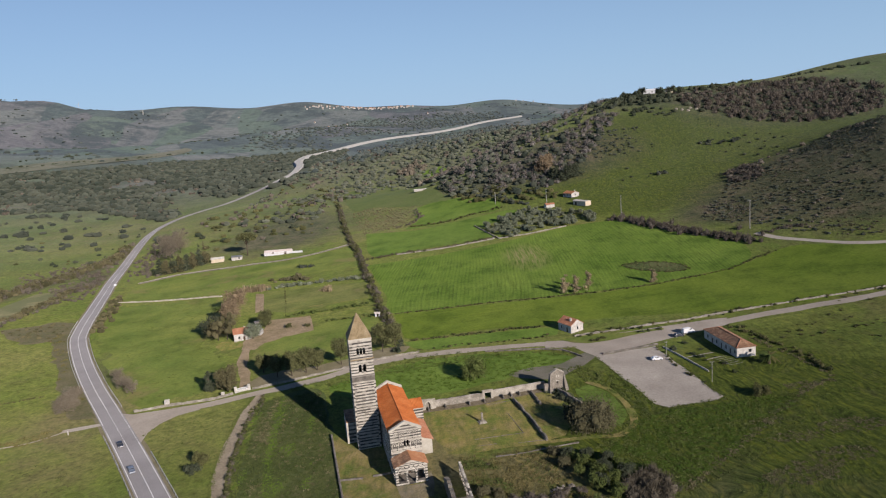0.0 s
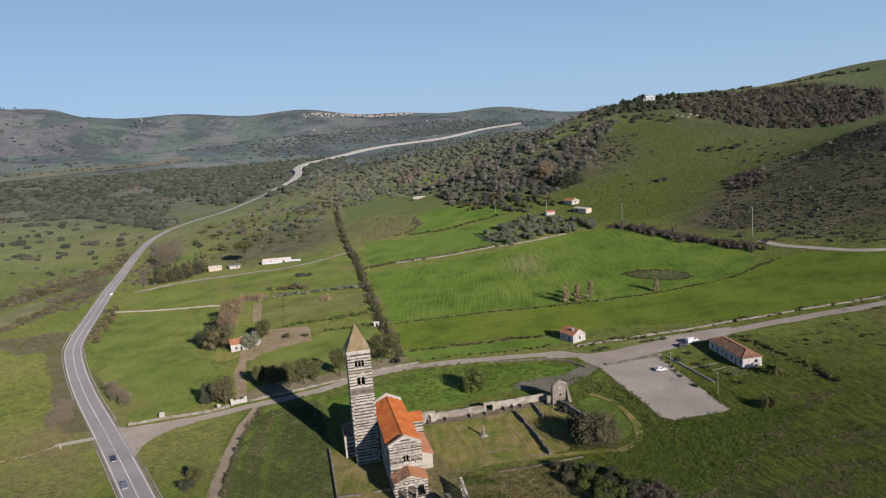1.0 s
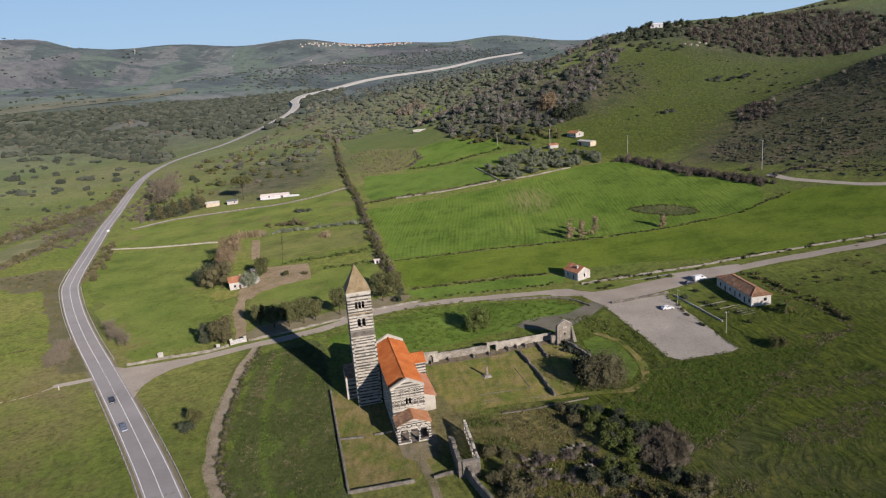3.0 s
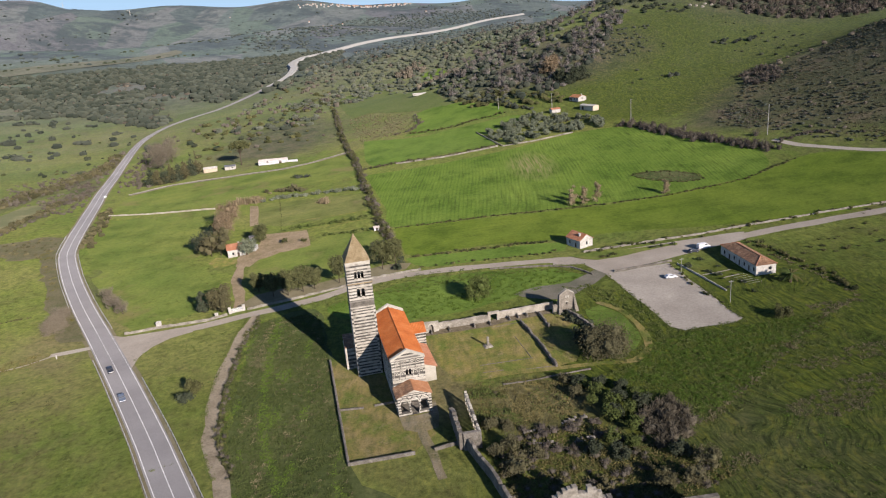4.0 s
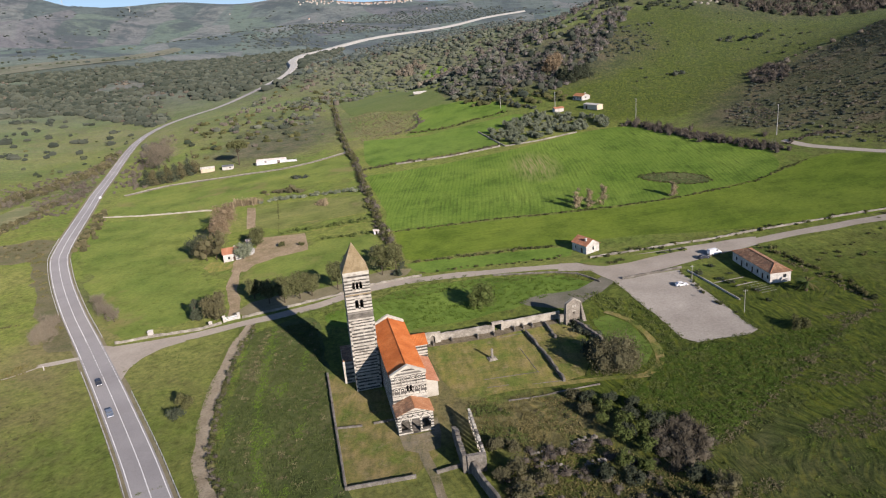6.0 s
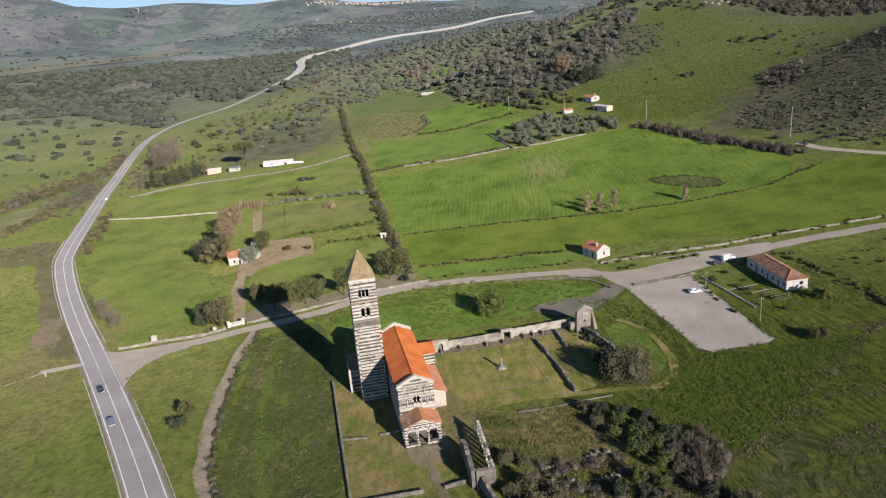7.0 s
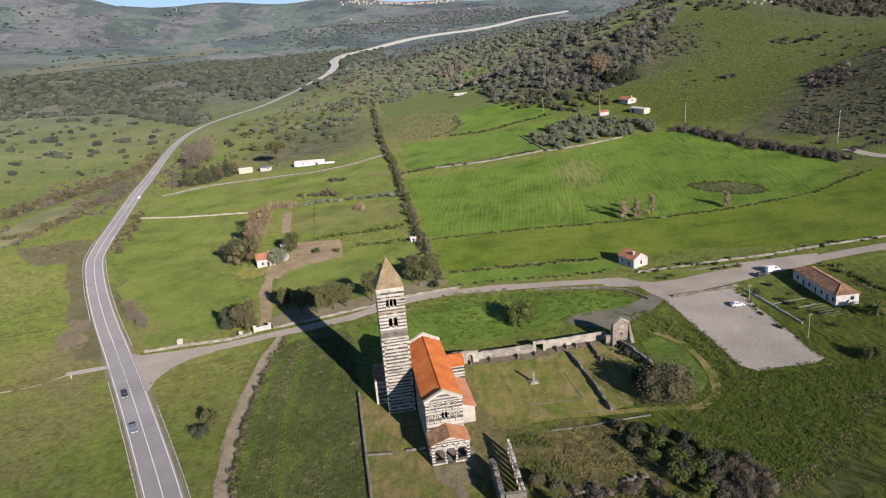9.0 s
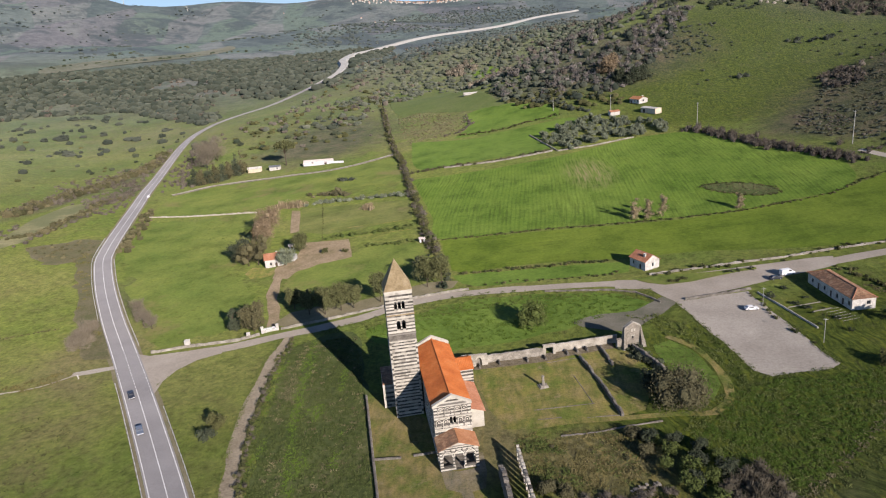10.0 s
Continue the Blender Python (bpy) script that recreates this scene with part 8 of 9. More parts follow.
for i, (x, y, tall, wide) in enumerate(((34.5, -34.5, 3.0, 3.6), (38.5, -36, 2.6, 3.4), (38.5, -44.5, 4.2, 4.6), (34.5, -46.5, 3.0, 3.4), (38.5, -53, 4.8, 5.4), (43.5, -49, 3.0, 3.6), (57, -15.5, 2.2, 3.6), (58.5, -23.5, 2.6, 4.0), (79, -58, 4.0, 5.0), (74, -64, 4.6, 5.0), (68, -63, 3.6, 4.4))):
    tree("holm_oak", x, y, tall, wide, LEAF_OLD, "grey-green evergreen bush among the ruins", 740 + i, 0.14, 14, 800, 0.2, 0.04, group="bushes in the ruins")
# dark shrubs added in place of the shadows among the saplings
for i, (x, y, tall, wide) in enumerate(((60, -18.5, 3.0, 3.6), (65, -20.5, 3.4, 3.8), (70, -23, 3.2, 3.6), (68.5, -28, 3.6, 3.8), (73, -32, 3.8, 4.2), (66, -35, 3.4, 3.8), (75, -54, 4.4, 4.6), (62, -52, 4.0, 4.4), (56, -50, 3.4, 4.0))):
    tree("evergreen_shrub", x, y, tall, wide, LEAF_DARK, "dark evergreen shrub standing in for shade in the thicket", 760 + i, 0.12, 14, 700, 0.2, 0.03, group="dark shrubs in the ruins")
mass("rank_grass", spread(NETTLES, 1.05, 117, 1.2, 0.85, 0.16, -0.3), (0.6, 1.25), LEAF_NETTLE, "deep green nettles and docks in drifts", "grass", HERBS, 117, 0.3)
mass("rank_grass", spread(NETTLES, 1.7, 217, 1.2, 0.6, 0.1, -0.1), (0.4, 0.9), LEAF_GRASS, "paler flowering herbs among the nettles", "grass", HERBS, 217, 0.4)
mass("rank_grass", spread(RANK_RIGHT, 1.1, 17, 1.0, 0.6), (0.35, 0.8), LEAF_GRASS, "lush rank grass beside the ruins", "grass", BLADES, 17, 0.45)


def rank_bands():
    """Long grass between the track and the yard wall, in strips that follow the track."""
    west = sorted((y, x + 2.6) for x, y in TRACK + [(-26.5, -55), (-22, -75)])
    east = sorted((y, x - 0.6) for x, y in ((-18, 56), (-9.7, 12.6), (0.2, -43.7), (8, -75)))
    rng = np.random.RandomState(18)
    strips = collections.defaultdict(list)
    for y in np.arange(-74, 54, 0.8):
        x0, x1 = np.interp(y, *zip(*west)), np.interp(y, *zip(*east))
        for x in np.arange(x0, x1, 0.8):
            q = (x + rng.uniform(-0.5, 0.5), y + rng.uniform(-0.5, 0.5))
            u = (q[0] - x0) / (x1 - x0) + 0.03 * noise.noise((q[0] * 0.12, q[1] * 0.05, 2.0)) + rng.normal(0, 0.012)
            green = noise.noise((q[0] * 0.25, q[1] * 0.08, 8.0))
            if u < 0.17:
                key = "fresh" if green > 0.22 else "rank"
            elif u < 0.32:
                key = "dun" if green < -0.05 and rng.rand() < 0.5 else "rank"
            elif u < 0.41:
                key = "fresh"
            else:
                key = "fresh" if green > 0.40 else "dun" if rng.rand() < 0.08 else "rank"
            if rng.rand() < 0.75:
                strips[key].append(q)
    for key, mat, label, tall in (("fresh", LEAF_FRESH, "brighter green strip in the rank grass", 0.35), ("rank", LEAF_RANK, "rank grass beside the church yard wall", 0.5), ("dun", LEAF_DUN, "dead dun stalks among the rank grass", 0.5)):
        mass("rank_grass", strips[key], (0.4, 0.85), mat, label, "grass", BLADES, 118, tall)


rank_bands()
mass("verge_grass", along([(x - 2.1, y) for x, y in TRACK], 0.35, 60, 0.35, 0.2), (0.3, 0.7), LEAF_GRASS, "grass creeping over the edge of the dirt track", "grass", BLADES, 60, 0.4)
LOW_PASTURE = [(76, -50), (84, -44), (108, -27), (138, 2), (150, 14), (170, 20), (205, -10), (190, -60), (130, -90), (80, -80)]
mass("rank_grass", spread(LOW_PASTURE, 2.0, 61, 1.1, 0.6, 0.05, -0.2), (0.3, 0.7), LEAF_GRASS, "lodged deep grass of the lower pasture", "grass", BLADES, 61, 0.35)
WEED_BANK = [(150.4, 60.2), (154, 44), (157.5, 26.7), (156.6, 15), (145.7, 9.7), (138.1, 3.7), (121.7, -10.3), (103.4, -26.4), (85, -42)]
mass("dead_grass", along(WEED_BANK, 0.5, 161, 0.7, 0.35), (0.4, 0.9), LEAF_DUN, "line of dead grey weeds across the pasture", "grass", BLADES, 161, 0.5)
for k, (x, y, r) in enumerate(((125, -21, 5), (143, -18, 7), (131, -33, 6), (115, -41, 7), (120.8, -37.5, 5), (86, -58, 4), (146, 12, 5), (122, -10, 3.5), (165, -32, 8), (150, -45, 7))):
    ring = [(x + r * 1.6 * math.cos(a), y + r * 0.7 * math.sin(a)) for a in (0, 0.8, 1.6, 2.4, 3.1, 3.9, 4.7, 5.5)]
    mass("dead_grass", spread(ring, 0.9, 400 + k, 1.0, 0.55), (0.35, 0.8), LEAF_DUN, "patch of dead brown stalks in the pasture", "grass", BLADES, 400 + k, 0.4)
mass("rank_grass", spread([(20, 84), (-40, 58), (-12, 58), (18, 66), (60, 70), (80, 62), (84, 72), (50, 79)], 1.5, 62, 0.9, 0.8), (0.35, 0.8), LEAF_GRASS, "tall grass on the bank below the lane", "grass", BLADES, 62, 0.5)
mass("scrub", along([(x + 2.5, y) for x, y in TRACK], 0.8, 19, 0.35, 0.2), (0.4, 1.0), LEAF_SCRUB, "dark brambles along the dirt track", "scrub", MIDS, 19)
mass("scrub", along([(x + 3.0, y) for x, y in TRACK], 1.6, 119, 0.5, 0.3), (0.5, 1.3), LEAF_BARE, "leafless briers along the dirt track", "scrub", BRIERS, 119)
mass("tufts", clear(spread([(-180, 10), (-60, -60), (-50, -120), (-160, -120), (-220, -20)], 4.0, 45, 0.9, 0.5, 0.03, 0.0), ROAD_LINE, 6.5), (0.25, 0.6), LEAF_GRASS, "dark tussocks in the roadside pasture", "grass", SPRIGS, 45, 0.5)
for i, (x, y) in enumerate(BARE_BUSH):
    tree("shrub", x - 3.5, y, 5.0, 6.0, LEAF_PALE, "leafless grey-brown bush beside the road", 130 + i, 0.15, 18, 2600, 0.32, 0.03, core=0.2, twiggy=True)
mass("reeds", along([(-91, 249), (-84, 248.5), (-76, 247)], 0.25, 46, 0.9), (1.2, 2.0), LEAF_REED, "stand of tall dry reeds beside the field", "reeds", BLADES, 46, 2.0)

# woods and scrub on the slopes
GLADE = [(-418, 1044), (-354, 1052), (-267, 816), (-310, 777), (-403, 964)]
GREEN_RIGHT = [(-247, 766), (-180, 700), (-124, 621), (-124, 530), (-194, 570), (-262, 690)]
mass("wood", [q for q in clear(spread(WOOD_LEFT, 7.8, 20, 0.9, 0.97, 0.011, -0.3), MAIN_ROAD, 16) if q[1] < 780 and (not inside(*q, GLADE) or int(q[0] * 7) % 5 == 0)], (2.6, 6.6), LEAF_MAQUIS, "dense evergreen scrub wood on the far slope", "wood", CANOPY, 20, 0.85)
mass("wood", [q for q in clear(spread(WOOD_LEFT, 9.0, 220, 0.9, 0.97, 0.011, -0.3), MAIN_ROAD, 16) if q[1] >= 780 and (not inside(*q, GLADE) or int(q[0] * 7) % 5 == 0)], (3.0, 7.0), LEAF_MAQUIS, "dense evergreen scrub wood towards the plateau", "wood", FAR, 220, 0.85)
mass("wood", clear(spread(WOOD_LEFT, 24, 47, 0.9, 0.6), MAIN_ROAD, 16), (2.6, 5.0), LEAF_BARE, "brown trees among the evergreen scrub", "wood", SPRIGS, 47, 0.9)
VALLEY_SPOTS = [q for q in clear(spread(WOOD_VALLEY, 11, 21, 0.9, 0.8, 0.01, -0.12), MAIN_ROAD, 20) if not inside(*q, GREEN_RIGHT)]
mass("wood", [q for q in VALLEY_SPOTS if q[1] < 950], (1.6, 5.0), LEAF_VALE_HAZED, "mixed scrub wood in the valley", "wood", COARSE, 21, 0.85)
mass("wood", [q for q in VALLEY_SPOTS[::2] if q[1] >= 950], (2.6, 6.2), LEAF_HAZED, "mixed scrub wood up the valley", "wood", FAR, 321, 0.8)
mass("wood", clear(spread(WOOD_VALLEY, 22, 48, 0.8, 0.4), MAIN_ROAD, 20), (2.4, 5.0), LEAF_BARE, "leafless trees in the valley", "wood", SPRIGS, 48, 1.1)
SIDE_VALLEY = [(60, 470), (120, 480), (190, 525), (245, 565), (300, 700), (420, 1000), (700, 1700), (600, 2300), (250, 2300), (60, 1500), (0, 1100), (20, 800)]
mass("wood", [q for q in clear(spread(SIDE_VALLEY, 20, 63, 0.8, 0.9), MAIN_ROAD, 22) if q[1] > 1150], (3.0, 6.0), LEAF_HAZED, "haze-tinted wood filling the side valley", "wood", FAR, 63, 0.85)
mass("wood", [q for q in clear(spread(SIDE_VALLEY, 9, 263, 0.9, 0.7, 0.012, -0.1), MAIN_ROAD, 22) if 780 < q[1] <= 1150], (1.6, 4.2), LEAF_VALE_HAZED, "evergreen scrub on the side of the valley", "wood", FAR, 263, 0.95)
mass("wood", [q for q in spread(SIDE_VALLEY, 14, 163, 0.9, 0.6) if q[1] <= 780], (2.0, 4.4), LEAF_MAQUIS, "evergreen trees at the mouth of the side valley", "wood", COARSE, 163, 1.0)
mass("wood", spread([(60, 485), (110, 500), (165, 540), (225, 580), (300, 720), (300, 900), (120, 900), (30, 760)], 11, 64, 0.9, 0.8), (2.6, 5.2), LEAF_WINTER, "leafless trees in the side valley", "wood", WINTER, 64, 1.2)
mass("wood", spread([(40, 640), (60, 620), (85, 640), (70, 690), (30, 720)], 7, 65, 0.8, 0.8), (3.0, 5.0), LEAF_PALE, "pale poplars beside the stream", "wood", COARSE, 65, 1.4)
mass("far_scrub", clear(spread([(-2400, 2300), (-1200, 1700), (-700, 1450), (-300, 2000), (200, 2300), (900, 2600), (1100, 3600), (-800, 3500), (-2400, 3600)], 40, 66, 0.9, 0.6, 0.0025, 0.0), MAIN_ROAD, 30), (3.5, 8.0), LEAF_HAZED, "scrub scattered over the far plateau", "scrub", FAR, 66, 0.55)
mass("wood", clear(spread(FAR_WOOD, 20, 49, 0.8, 0.75, 0.004, -0.2), MAIN_ROAD, 24), (3.0, 6.5), LEAF_HAZED, "scrub wood on the far plateau", "wood", FAR, 49, 0.7)
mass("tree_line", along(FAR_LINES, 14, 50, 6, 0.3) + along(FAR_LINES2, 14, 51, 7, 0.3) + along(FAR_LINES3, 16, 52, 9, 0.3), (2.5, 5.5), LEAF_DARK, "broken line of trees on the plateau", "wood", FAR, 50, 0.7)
mass("wood", spread(FLANK_LOW, 6.0, 53, 0.8, 0.8), (1.8, 3.6), LEAF_SCRUB, "bushes at the foot of the wood", "wood", COARSE, 53, 0.9)
mass("wood", spread(WOOD_CREST, 6.8, 24, 0.9, 0.97, 0.02, -0.5), (2.8, 6.0), LEAF_CREST, "brown winter wood along the ridge", "wood", WINTER, 24, 1.1)
mass("wood", spread(WOOD_CREST, 10, 25, 0.8, 0.8), (2.4, 4.2), LEAF_DARK, "evergreens in the ridge wood", "wood", COARSE, 25, 0.9)
mass("wood", spread(WOOD_TOP, 5.5, 26, 0.8, 0.85), (2.4, 5.2), LEAF_DARK, "dark trees round the hilltop", "wood", COARSE, 26, 1.0)
mass("bushes", spread(OAK_HILL, 5.0, 54, 0.8, 0.7), (1.6, 3.4), LEAF_DARK, "dark bushes below the hilltop", "bush", COARSE, 54, 0.8)
mass("bushes", spread(HILL_SCATTER, 12, 55, 0.9, 0.5, 0.012, -0.1), (0.7, 2.2), LEAF_DARK, "scattered bushes on the green slope", "bush", COARSE, 55, 0.7)
mass("heath", spread(HEATH_SPUR, 2.9, 27, 1.0, 0.85, 0.03, -0.3), (0.4, 1.1), LEAF_HEATH, "low olive-brown heath on the spur", "heath", SPRIGS, 27, 0.5)
mass("heath", spread(HEATH_SPUR, 4.6, 128, 1.0, 0.8, 0.02, -0.2), (0.8, 1.9), LEAF_MAQUIS, "dark evergreen scrub among the heath", "heath", SPRIGS, 128, 0.55)
mass("heath", spread(HEATH_SPUR, 8.0, 127, 1.0, 0.6, 0.03, 0.0), (0.7, 1.7), LEAF_BARE, "leafless bushes among the heath", "heath", SPRIGS, 127, 0.8)
mass("heath", spread([(266, 351), (288, 362), (294, 342), (276, 305), (260, 318)], 4.0, 28, 0.9, 0.9), (1.6, 3.2), LEAF_CREST, "leafless brown thicket on the spur", "thicket", WINTER, 28, 1.1)
mass("bushes", clear(spread(BUSHES_LEFT, 24, 29, 0.9, 0.6, 0.012, -0.05), MAIN_ROAD, 12), (2.2, 5.6), LEAF_MAQUIS, "scattered dark bushes on the pasture", "bush", COARSE, 29, 0.75)
CLUMPS = [(-359.2, 652.1), (-366, 656), (-352, 648), (-427.2, 769), (-450.9, 748.2), (-382.5, 558.6), (-388, 562), (-502.4, 832), (-394.5, 775.7), (-402, 780), (-307.9, 612.5), (-443.6, 658.1), (-450, 664), (-513.3, 825.3), (-520, 830), (-297.5, 718.8), (-303, 724), (-379.9, 635.5)]
mass("bushes", CLUMPS, (5.5, 9.0), LEAF_MAQUIS, "large dark rounded bush clumps on the pasture", "bush", COARSE, 129, 0.55)
mass("scrub", [q for q in clear(spread(ROADSIDE, 4.2, 30, 0.9, 0.65), MAIN_ROAD, 8) if not inside(*q, PALE_FIELD)], (1.2, 2.6), LEAF_BARE, "brown scrub band beyond the road", "scrub", BRIERS, 30, 0.8)
mass("scrub", clear(along(ROAD_BRUSH, 3.0, 56, 6) + along(ROAD_BRUSH, 4.0, 57, 10) + along(ROAD_BRUSH2, 3.2, 58, 5), MAIN_ROAD, 9), (1.6, 3.4), LEAF_BARE, "leafless brush beside the road", "scrub", BRIERS, 56, 1.0)
mass("scrub", clear(spread([(-190, 470), (-130, 430), (-60, 480), (-90, 560), (-160, 620), (-230, 640)], 18, 59, 0.9, 0.6), MAIN_ROAD, 12), (1.6, 4.2), LEAF_SCRUB, "scattered scrub above the farm lane", "scrub", COARSE, 59, 0.8)
mass("scrub", [q for q in clear(spread(SCRUB_MID, 11.0, 70, 0.9, 0.5, 0.015, 0.12), MAIN_ROAD, 11) if not inside(*q, GREEN_RIGHT)], (1.4, 4.0), LEAF_SCRUB, "scattered bushes between road and fields", "scrub", COARSE, 70, 0.75)
mass("scrub", clear(spread(SCRUB_MID, 24, 71, 0.9, 0.6), MAIN_ROAD, 11), (1.4, 3.4), LEAF_BARE, "leafless brown bushes between road and fields", "scrub", COARSE, 71, 0.8)
mass("wood", [q for q in clear(spread(SCRUB_FAR, 17, 72, 0.9, 0.9, 0.006, -0.3), MAIN_ROAD, 20) if q[1] > 1150], (2.8, 6.0), LEAF_HAZED, "haze-tinted scrub wood below the far road", "wood", FAR, 72, 0.75)
mass("wood", [q for q in clear(spread(SCRUB_FAR, 10, 272, 0.9, 0.7, 0.012, -0.1), MAIN_ROAD, 20) if q[1] <= 1150], (1.4, 3.8), LEAF_VALE_HAZED, "grey-olive scrub below the far road", "wood", FAR, 272, 0.85)
mass("wood", spread(FLANK_WIDE, 9.0, 73, 0.9, 0.8), (1.8, 4.6), LEAF_MAQUIS, "grey-green wood on the hill flank", "wood", COARSE, 73, 1.0)
mass("wood", spread(FLANK_WIDE, 6.2, 74, 0.9, 0.9, 0.02, -0.4), (2.2, 5.0), LEAF_WINTER, "bare brown trees on the hill flank", "wood", WINTER, 74, 1.1)
for i, (x, y) in enumerate(((145.4, 454.6), (141, 458), (150, 461))):
    tree("poplar", x, y, (17, 14, 15)[i], (10, 8, 9)[i], LEAF_GOLD, "golden-brown winter tree at the foot of the hill", 700 + i, 0.35, 18, 900, 0.5, 0.12, core=0.3)
for i, (x, y) in enumerate(((151.4, 431.5), (155, 427), (158.9, 426.3), (163, 430), (168.8, 431.8), (148, 440))):
    tree("conifer", x, y, (16, 13, 18, 15, 17, 12)[i], (8, 7, 9, 8, 9, 7)[i], LEAF_DARK, "tall dark conifer at the foot of the hill", 710 + i, 0.35, 18, 800, 0.5, 0.06, "cone", group="hill foot conifers")
mass("wood", spread(VALLEY_POPLARS, 8.0, 76, 0.9, 0.9), (3.0, 5.0), LEAF_PALE, "pale leafless poplars in the valley", "wood", MIDS, 76, 1.5)
mass("scrub", clear(spread(LEFT_BROWN, 5.0, 77, 0.9, 0.6), MAIN_ROAD, 8), (1.2, 2.8), LEAF_BARE, "brown winter scrub along the roadside", "scrub", BRIERS, 77, 0.8)
mass("scrub", clear(spread(LEFT_BROWN2, 4.0, 78, 0.9, 0.5), MAIN_ROAD, 8), (0.6, 1.5), LEAF_BRUSHY, "low brown scrub beside the road bend", "scrub", COARSE, 78, 0.6)
mass("garden_shrubs", spread([(117, 62), (121, 40), (124, 22), (133, 22), (130, 45), (128, 64)], 3.6, 81, 0.9, 0.45), (0.6, 1.5), LEAF_DARK, "shrubs in the garden of the long house", "shrub", FINE, 81, 0.9)
mass("hedge", along([(112, 62), (114, 52), (113.5, 40), (116.5, 24)], 2.0, 82, 0.5, 0.3), (0.5, 1.1), LEAF_SCRUB, "low bushes along the car park edge", HEDGE, MIDS, 82)
mass("scrub", spread([(150, 85), (175, 90), (205, 92), (230, 100), (225, 60), (190, 30), (165, 40)], 5.0, 83, 0.9, 0.5, 0.03, -0.1), (0.5, 1.4), LEAF_SCRUB, "patchy low scrub on the bank beside the lane", "scrub", MIDS, 83, 0.5)
mass("ivy", along([(64, 29.5), (67, 28.5), (71, 30)], 0.8, 84, 0.7), (0.6, 1.3), LEAF_DARK, "ivy and weeds at the foot of the gatehouse", "shrub", MIDS, 84)
# tufts over the near pasture
mass("grass_tufts", clear(spread([(-200, 40), (-112, 38), (-60, -45), (-48, -80), (-120, -110), (-210, -40)], 2.6, 90, 1.0, 0.6, 0.05, -0.2), ROAD_LINE, 6.5), (0.35, 0.75), LEAF_GRASS, "grass tufts in the roadside pasture", "grass", BLADES, 90, 0.4)
mass("grass_tufts", clear(spread([(-84, 36), (-46, 52), (-46, 20), (-42, -10), (-38, -40), (-34, -70)], 2.0, 91, 1.0, 0.7), ROAD_LINE, 6.5), (0.3, 0.65), LEAF_GRASS, "grass tufts in the triangle between road and track", "grass", BLADES, 91, 0.4)
mass("grass_tufts", clear(spread([(-150, 190), (-90, 62), (-56, 70), (-62, 100), (-90, 150), (-100, 235), (-150, 240)], 2.8, 92, 1.0, 0.6, 0.04, -0.2), ROAD_LINE, 6.5), (0.35, 0.75), LEAF_GRASS, "grass tufts in the meadow", "grass", BLADES, 92, 0.4)
mass("rank_grass", spread([(73, 30), (79, 32), (83.5, 24), (85, 14), (84, 4), (80, -3), (75, 4), (74, 14)], 0.9, 193, 1.0, 0.8), (0.3, 0.6), LEAF_GRASS, "uncut grass inside the worn path", "grass", BLADES, 193, 0.35)
mass("weeds", along(PARKING[4:] + PARKING[:1], 0.6, 194, 0.5), (0.35, 0.8), LEAF_GRASS, "weeds fringing the gravel car park", "grass", BLADES, 194, 0.4)
mass("weeds", spread([(70, 52), (84, 50), (92, 30), (95, 8), (88, 2), (87, 20), (80, 34)], 1.6, 93, 1.0, 0.7), (0.5, 1.0), LEAF_GRASS, "tall weeds below the car park bank", "grass", BLADES, 93, 0.6)
mass("hill_tufts", spread([(170, 300), (230, 230), (330, 330), (430, 470), (360, 520), (240, 520), (190, 430)], 5.0, 94, 1.0, 0.6, 0.03, -0.05), (0.3, 0.8), LEAF_RANK, "low tussocks dotted over the hillside", "scrub", SPRIGS, 94, 0.4)
mass("pasture_bushes", clear(spread([(-250, 300), (-240, 420), (-300, 640), (-480, 800), (-600, 700), (-380, 440)], 24, 95, 1.0, 0.5, 0.01, -0.1), MAIN_ROAD, 12), (1.0, 3.4), LEAF_SCRUB, "bushes dotted over the far pasture", "bush", COARSE, 95, 0.6)

# plots beside the farmhouse
for k, row in enumerate(([(-49, 175.5), (-32, 175.4), (-18, 176.5), (-6.5, 177)], [(-26, 154.4), (-13, 153.2), (-5, 153.3)])):
    mass("hedge", along(row, 0.8, 100 + k, 1.1, 0.15), (0.6, 1.4), LEAF_LIGHT, "grey-green shrubs between the garden plots", HEDGE, MIDS, 100 + k, 0.9)
mass("hedge", along([(-74, 270), (-63, 269), (-52, 261)], 1.4, 102, 2.6), (1.6, 3.0), LEAF_OLD, "clump of olive bushes above the plots", HEDGE, MIDS, 102)
mass("bushes", [(-63, 308), (-59, 305), (-55, 303), (-61, 304)], (1.8, 2.8), LEAF_MAQUIS, "dark bushes in the green field", "bush", MIDS, 184)
mass("reeds", spread([(-39, 222), (-37, 230), (-33, 230), (-31, 216)], 1.5, 103), (0.8, 1.6), LEAF_REED, "pale reeds in the plot", "reeds", BLADES, 103, 1.3)


mass("scrub", clear(spread(BRUSH_STRIP, 2.2, 110, 1.0, 0.6, 0.05, -0.1), ROAD_LINE, 6.5), (0.5, 1.3), LEAF_STRAW, "dead brown stalks in the ditch", "scrub", BLADES, 110, 0.5)
mass("hedge", along([(397, 632), (431, 647)], 5, 111, 2) + along([(464, 636), (492, 640), (528, 633), (563, 627)], 5, 112, 2), (1.6, 3.6), LEAF_DARK, "hedge along the hill's skyline", HEDGE, COARSE, 111, 0.8)
tree("pine", -0.8, 121.0, 4.5, 4.0, LEAF_DARK, "small dark tree at the foot of the hedge", 140, 0.15, 10, 500, 0.28, 0.05)
